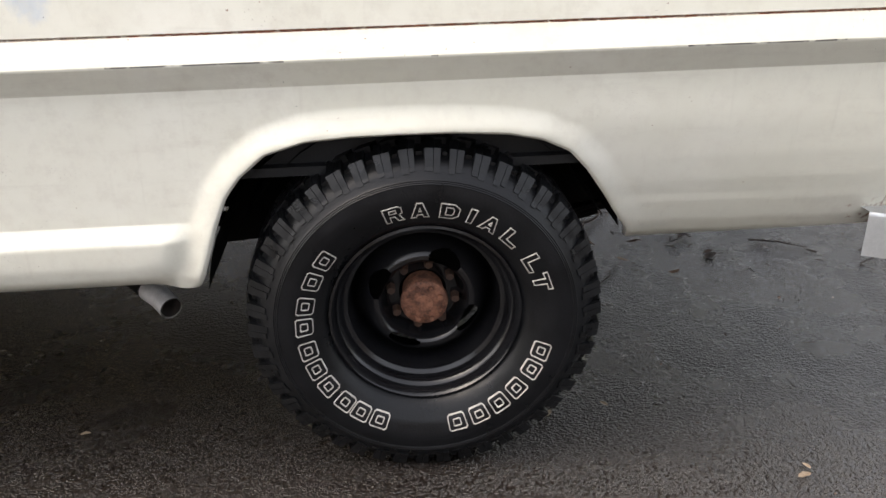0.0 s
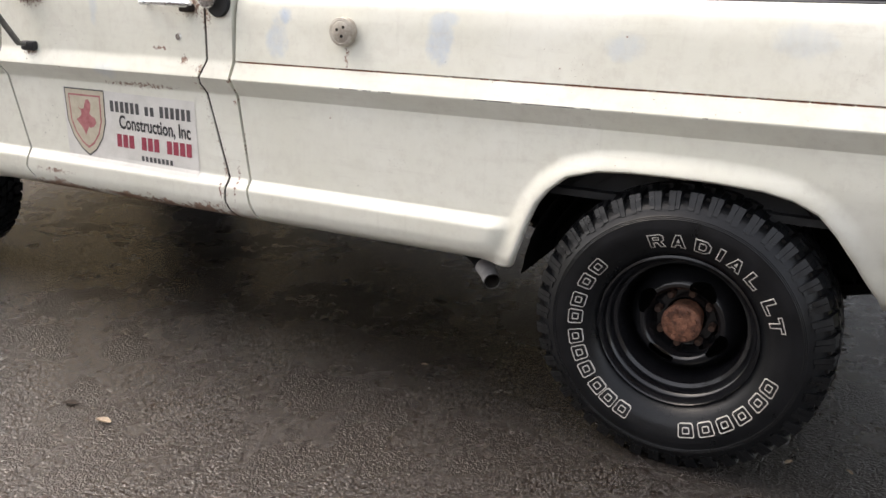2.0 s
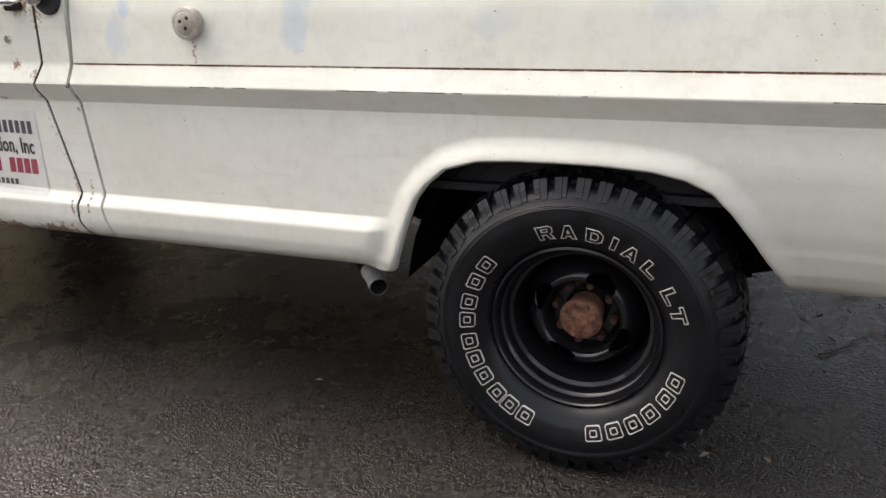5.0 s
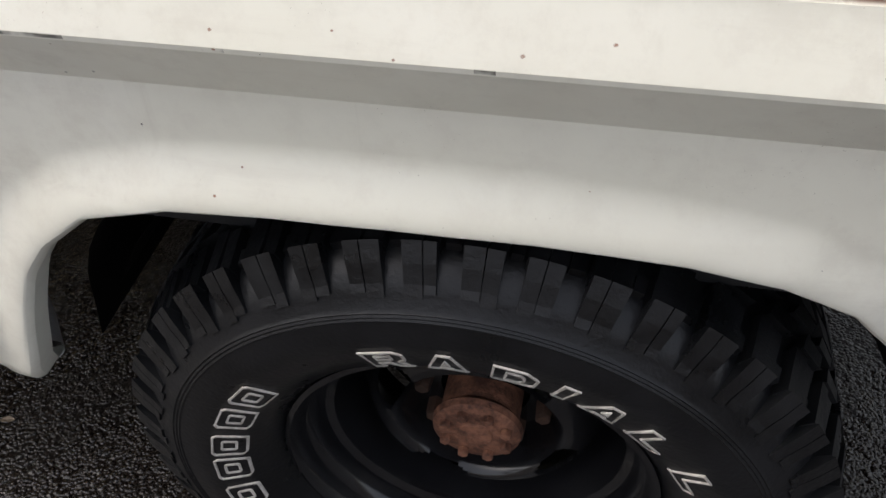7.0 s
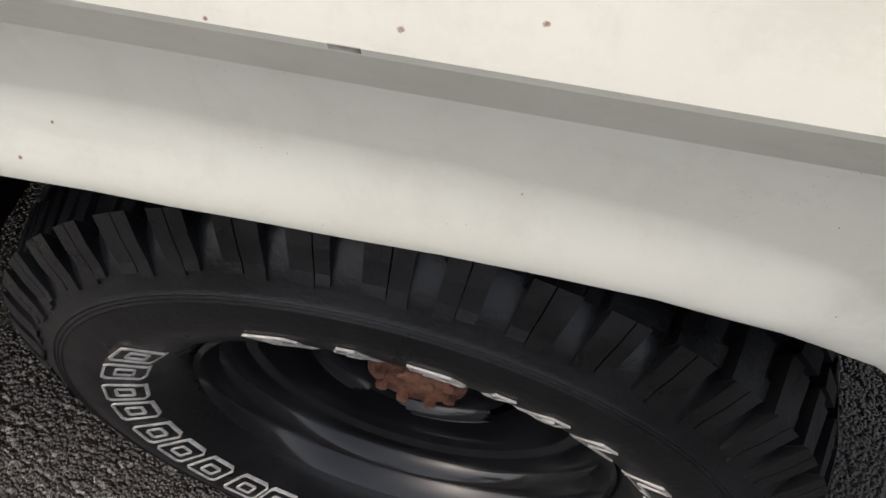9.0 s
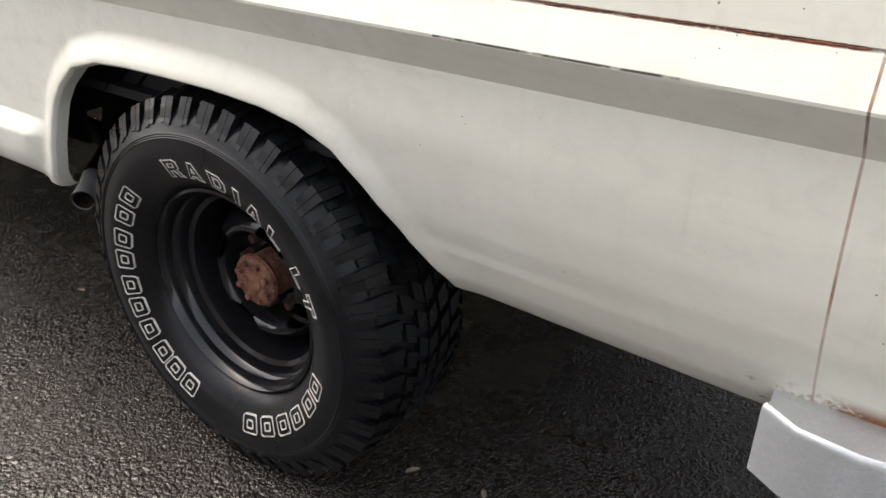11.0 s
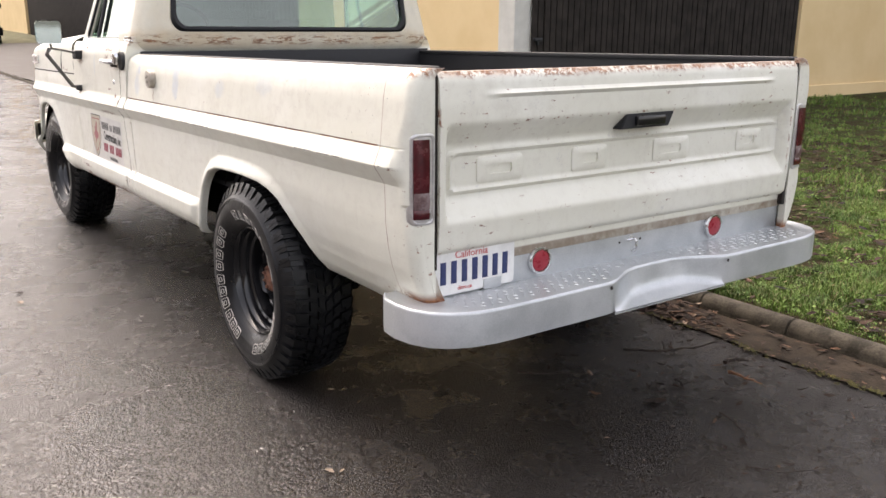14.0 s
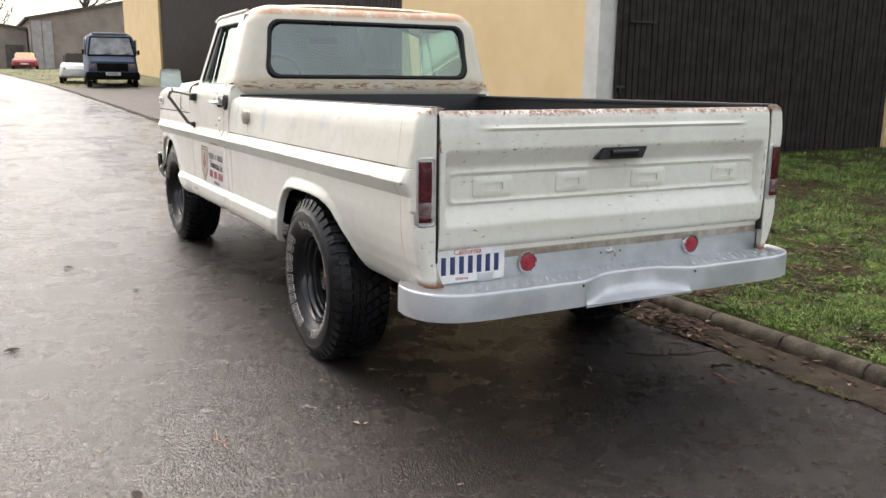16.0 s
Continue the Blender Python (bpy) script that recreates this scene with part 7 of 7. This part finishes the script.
def scatter_grass():
    rnd = random.Random(11)
    verts, faces = [], []
    def blade(x, y, h, w):
        a, lean = rnd.uniform(0, 6.283), rnd.uniform(0.2, 1.1) * h
        dx, dy = math.cos(a), math.sin(a)
        z = verge_z(x, y) - 0.004
        k = len(verts)
        verts.extend([(x - dy * w, y + dx * w, z), (x + dy * w, y - dx * w, z), (x + dx * lean * 0.4 + dy * w * 0.8, y + dy * lean * 0.4 - dx * w * 0.8, z + h * 0.65), (x + dx * lean * 0.4 - dy * w * 0.8, y + dy * lean * 0.4 + dx * w * 0.8, z + h * 0.65), (x + dx * lean, y + dy * lean, z + h)])
        faces.extend([(k, k + 1, k + 2, k + 3), (k + 3, k + 2, k + 4)])
    for count, x0, x1, y0, y1, h, w in ((210000, -2.6, 2.2, KERB_Y + 0.12, 5.2, 0.034, 0.0019), (110000, -6.0, 3.0, 4.0, 10.0, 0.042, 0.0036), (22000, -5.6, 2, 9.0, 14, 0.05, 0.006), (26000, -13.0, -6, KERB_Y + 0.12, 6.5, 0.05, 0.005), (9000, -68, -33.6, -0.5, 4.6, 0.045, 0.012)):
        for _ in range(count):
            x, y = rnd.uniform(x0, x1), rnd.uniform(y0, y1)
            p = patchy(x, y)
            if y < kerb_y(x) + 0.12:
                continue
            if p < -0.02 + rnd.uniform(-0.16, 0.16):
                continue
            blade(x, y, h * rnd.uniform(0.4, 1.25) * (0.65 + 1.3 * max(0, p)), w * rnd.uniform(0.7, 1.3))
    for _ in range(26000):     # low broad leaves among the blades
        x, y = rnd.uniform(-2.6, 2.6), KERB_Y + 0.13 + 3.4 * rnd.random() ** 1.3
        p = patchy(x + 3.0, y)
        if p < -0.05 + rnd.uniform(-0.25, 0.25):
            continue
        s, a, k = rnd.uniform(0.003, 0.009), rnd.uniform(0, 6.283), len(verts)
        z = verge_z(x, y) + rnd.uniform(0.012, 0.045)
        tx, ty = rnd.uniform(-0.7, 0.7), rnd.uniform(-0.7, 0.7)
        for u, v in ((-1, 0), (0, 0.8), (1, 0), (0, -0.8)):
            px, py = s * (u * math.cos(a) - v * math.sin(a)), s * (u * math.sin(a) + v * math.cos(a))
            verts.append((x + px, y + py, z + px * tx + py * ty))
        faces.append((k, k + 1, k + 2, k + 3))
    mesh = bpy.data.meshes.new("grass")
    mesh.from_pydata(verts, [], faces)
    mesh.materials.append(BLADE)
    tagged(new("grass", mesh), "short wet green grass on the verge", "grass", kind="stuff")


scatter_grass()


def scatter_leaves():
    rnd = random.Random(12)
    verts, faces = [], []

    def leaf(x, y, z, size, slim=1.0):
        a, tilt = rnd.uniform(0, 6.283), rnd.uniform(-0.7, 0.9)
        k = len(verts)
        curl = rnd.uniform(0.1, 0.9)
        bend = rnd.uniform(-0.35, 0.35)
        for u, v in ((-1, 0), (-0.4 + rnd.uniform(-0.2, 0.2), 0.42), (0.35, rnd.uniform(0.2, 0.5)), (1, bend * 0.6), (0.35, -rnd.uniform(0.2, 0.5)), (-0.4, -0.42)):
            v = v * slim + bend * u * u
            px, py = size * (u * math.cos(a) - v * math.sin(a)), size * (u * math.sin(a) + v * math.cos(a))
            verts.append((x + px, y + py, z + 0.003 + size * (abs(v) * curl + max(0, u * tilt) * 0.5 + 0.12 * rnd.random())))
        faces.extend([(k, k + 1, k + 2, k + 3), (k, k + 3, k + 4, k + 5)])

    for _ in range(230):      # in the gutter and on the road beside it
        x = rnd.uniform(-1.5, 3.0)
        y = KERB_Y - abs(rnd.gauss(0, 0.20)) - 0.01
        leaf(x, y, 0.004, 0.004 + 0.016 * rnd.random() ** 2.5)
    for _ in range(150):
        leaf(rnd.gauss(0.15, 0.30), KERB_Y - abs(rnd.gauss(0, 0.14)) - 0.02, 0.004 + 0.03 * rnd.random() ** 2, rnd.uniform(0.008, 0.036))
    for _ in range(260):      # a wet heap of leaves against the gutter's edge
        x = rnd.gauss(0.42, 0.20)
        y = 2.10 - 0.12 * (x - 0.4) + rnd.gauss(0, 0.055)
        leaf(x, y, 0.003 + 0.035 * rnd.random() ** 2 * max(0.2, 1 - abs(x - 0.4) / 0.4), rnd.uniform(0.008, 0.034))
    for _ in range(420):      # crumbs caught by the moss
        x = rnd.uniform(-0.6, 3.0)
        leaf(x, KERB_Y - 0.26 + rnd.gauss(0, 0.028), 0.001 + 0.008 * rnd.random(), 0.003 + 0.014 * rnd.random() ** 2)
    for _ in range(9500):      # in the grass, thickest where it is bare
        x, y = rnd.uniform(-4, 2.4), KERB_Y + 0.15 + 5.8 * rnd.random() ** 1.3
        if patchy(x, y) > rnd.uniform(-0.5, 0.35):
            continue
        leaf(x, y, verge_z(x, y) + 0.018, rnd.uniform(0.010, 0.050))
    for _ in range(110):      # drifts of wet leaves along the kerb
        x = rnd.choice((0.1, 0.5, 0.62, 1.05, 1.6)) + rnd.gauss(0, 0.14)
        leaf(x, KERB_Y - abs(rnd.gauss(0.04, 0.11)) - 0.02, 0.004 + 0.022 * rnd.random() ** 2, rnd.uniform(0.008, 0.030))
    for _ in range(90):       # behind the truck
        leaf(rnd.uniform(0.7, 2.6), rnd.uniform(0.4, 2.0), 0.0, rnd.uniform(0.004, 0.013))
    for _ in range(60):       # larger bits washed towards the gutter
        leaf(rnd.gauss(1.45, 0.5), rnd.uniform(1.0, 2.25), 0.0, rnd.uniform(0.010, 0.030), rnd.uniform(0.25, 0.9))
    for _ in range(110):      # broken twig ends
        x = rnd.gauss(1.15, 0.35)
        leaf(x, rnd.gauss(1.55, 0.35), 0.0, rnd.uniform(0.008, 0.035), 0.12)
    for _ in range(420):      # grit over the road
        leaf(rnd.uniform(-4, 4), rnd.uniform(-2.5, 2.0), 0.0, rnd.uniform(0.0015, 0.005))
    for _ in range(240):      # heap by the far verge
        leaf(rnd.gauss(-12.5, 0.9), rnd.gauss(4.2, 0.6), 0.30, rnd.uniform(0.02, 0.06))
    mesh = bpy.data.meshes.new("leaf_litter")
    mesh.from_pydata(verts, [], faces)
    mesh.materials.append(LEAF)
    tagged(new("leaf_litter", mesh), "fallen brown leaves and bits on the wet ground", "leaves", kind="stuff")
    # moss along the outer edge of the gutter
    verts, faces = [], []
    for _ in range(3600):
        x = rnd.uniform(-3, 3.2)
        y = KERB_Y - 0.265 + 0.030 * noise.noise(Vector((x * 3.3, 2, 7))) + rnd.gauss(0, 0.016 + 0.03 * max(0.0, noise.noise(Vector((x * 5.0, 8, 1)))))
        if noise.noise(Vector((x * 3.1, 0, 5))) < 0.12 * rnd.uniform(-1, 1) - 0.05:
            continue
        s, k = rnd.uniform(0.003, 0.010), len(verts)
        for j in range(5):
            a = 6.283 * j / 5
            verts.append((x + s * math.cos(a), y + s * math.sin(a), 0.001))
        verts.append((x, y, 0.001 + s * 0.8))
        faces.extend([(k + j, k + (j + 1) % 5, k + 5) for j in range(5)])
    mesh = bpy.data.meshes.new("moss_line")
    mesh.from_pydata(verts, [], faces)
    mesh.materials.append(MOSS)
    tagged(new("moss_line", mesh), "yellow-green moss along the gutter edge", "moss", kind="stuff")


scatter_leaves()

TWIG = plain("wet_dark_twig", (0.014, 0.010, 0.008), (0.045, 0.030, 0.021), 0.9, 40, bump=0.3)
BROWNTWIG = plain("split_orange_brown_twig", (0.13, 0.055, 0.025), (0.26, 0.12, 0.055), 0.8, 40, bump=0.3)
PALELEAF = plain("pale_dead_leaf", (0.18, 0.13, 0.085), (0.32, 0.25, 0.175), 0.6, 60)
GREENLEAF = plain("green_leaf", (0.07, 0.12, 0.03), (0.12, 0.17, 0.05), 0.5, 60)


def twig(points, radius, label):
    bm, rnd = bmesh.new(), random.Random(int(1000 * points[0][0]))
    fine = []
    for a, b in zip(points, points[1:]):
        for s in (0, 0.25, 0.5, 0.75):
            j = 0.0 if s == 0 else 0.010
            fine.append(tuple(u + (v - u) * s + rnd.uniform(-j, j) * (1 if i < 2 else 0.3) for i, (u, v) in enumerate(zip(a, b))))
    points = fine + [points[-1]]
    for k in range(2, len(points) - 1, 3):      # short side shoots
        a = Vector(points[k])
        d = Vector((rnd.uniform(-1, 1), rnd.uniform(-1, 1), 0.25)).normalized() * rnd.uniform(0.02, 0.07)
        tube(bm, [a, a + d * 0.5 + Vector((0, 0, 0.004)), a + d], [radius * 0.4, radius * 0.3, radius * 0.15], 5)
    tube(bm, points, [0.7 * radius * (1 - 0.6 * k / (len(points) - 1)) for k in range(len(points))], 6)
    tagged(part("twig", bm, BROWNTWIG if "brown" in label else TWIG), label, "twig", "twigs on the road")


def flat_leaf(x, y, size, material, label, turn=0.0):
    bm = bmesh.new()
    rows = []
    for u in np.linspace(-1, 1, 9):
        w = 0.45 * (1 - u * u) ** 0.7 * (1 + 0.12 * math.sin(9 * u))
        rows.append([(size * u, size * w * v, 0.004 + size * (0.25 * abs(v) * (1 - abs(u)) + 0.10 * u * u)) for v in (-1, -0.5, 0, 0.5, 1)])
    grid(bm, rows)
    bmesh.ops.remove_doubles(bm, verts=bm.verts, dist=1e-5)
    for v in bm.verts:
        v.co = Matrix.Rotation(turn, 3, "Z") @ v.co + Vector((x, y, 0))
    tagged(part("leaf", bm, material), label, "leaf", "loose leaves on the road")


twig([(0.70, 1.50, 0.012), (0.80, 1.60, 0.012), (0.88, 1.76, 0.014), (0.90, 2.02, 0.012)], 0.009, "long wet dark twig on the asphalt")
twig([(1.13, 1.675, 0.008), (1.20, 1.672, 0.012), (1.285, 1.685, 0.008)], 0.010, "short broken brown twig on the asphalt")
twig([(1.35, 1.325, 0.006), (1.45, 1.29, 0.010), (1.545, 1.225, 0.006)], 0.006, "thin dark twig behind the truck")
twig([(1.06, 1.745, 0.012), (1.075, 1.80, 0.022), (1.105, 1.85, 0.010)], 0.016, "curled dark lump of bark on the asphalt")
twig([(1.05, 1.425, 0.006), (1.10, 1.41, 0.010), (1.14, 1.378, 0.006)], 0.008, "thin dark twig behind the truck")
twig([(1.66, 1.05, 0.005), (1.76, 1.12, 0.008), (1.84, 1.30, 0.005)], 0.004, "thin dark twig behind the truck")
twig([(0.81, -0.66, 0.005), (0.845, -0.634, 0.008), (0.90, -0.62, 0.005)], 0.004, "short thin brown twig on the open road")
twig([(0.62, 0.95, 0.005), (0.72, 1.05, 0.008), (0.80, 1.20, 0.005)], 0.004, "thin dark twig under the bumper")
for x, y, s, mat_, lab, a in ((0.894, -0.09, 0.020, PALELEAF, "pale crumpled dead leaf on the asphalt", 0.3), (0.332, 0.22, 0.018, PALELEAF, "small pale bit beside the rear wheel", 1.0), (0.492, 0.253, 0.014, PALELEAF, "small pale bit beside the rear wheel", 2.2), (1.145, 1.19, 0.040, TWIG, "curled black dead leaf on the asphalt", 0.8), (-2.557, -0.916, 0.024, GREENLEAF, "small green leaf on the asphalt", 0.5), (-0.885, 0.239, 0.014, PALELEAF, "small tan bit on the asphalt", 0.2), (1.558, 0.032, 0.014, PALELEAF, "small pale bit on the asphalt", 1.4), (-1.553, -0.587, 0.030, PALELEAF, "pale smear of leaf on the asphalt", 0.1), (-0.734, -1.318, 0.045, TWIG, "curled black dead leaf on the asphalt", 1.9), (1.13, -0.99, 0.035, TWIG, "curled black dead leaf on the asphalt", 0.2), (-2.605, -0.894, 0.040, TWIG, "curled black dead leaf on the asphalt", 1.2), (0.707, -1.066, 0.012, PALELEAF, "small pale bit on the asphalt", 0.9), (0.916, -0.056, 0.013, PALELEAF, "small pale bit on the asphalt", 2.0), (-1.729, -0.561, 0.030, TWIG, "curled black dead leaf on the asphalt", 0.4)):
    flat_leaf(x, y, s, mat_, lab, a)
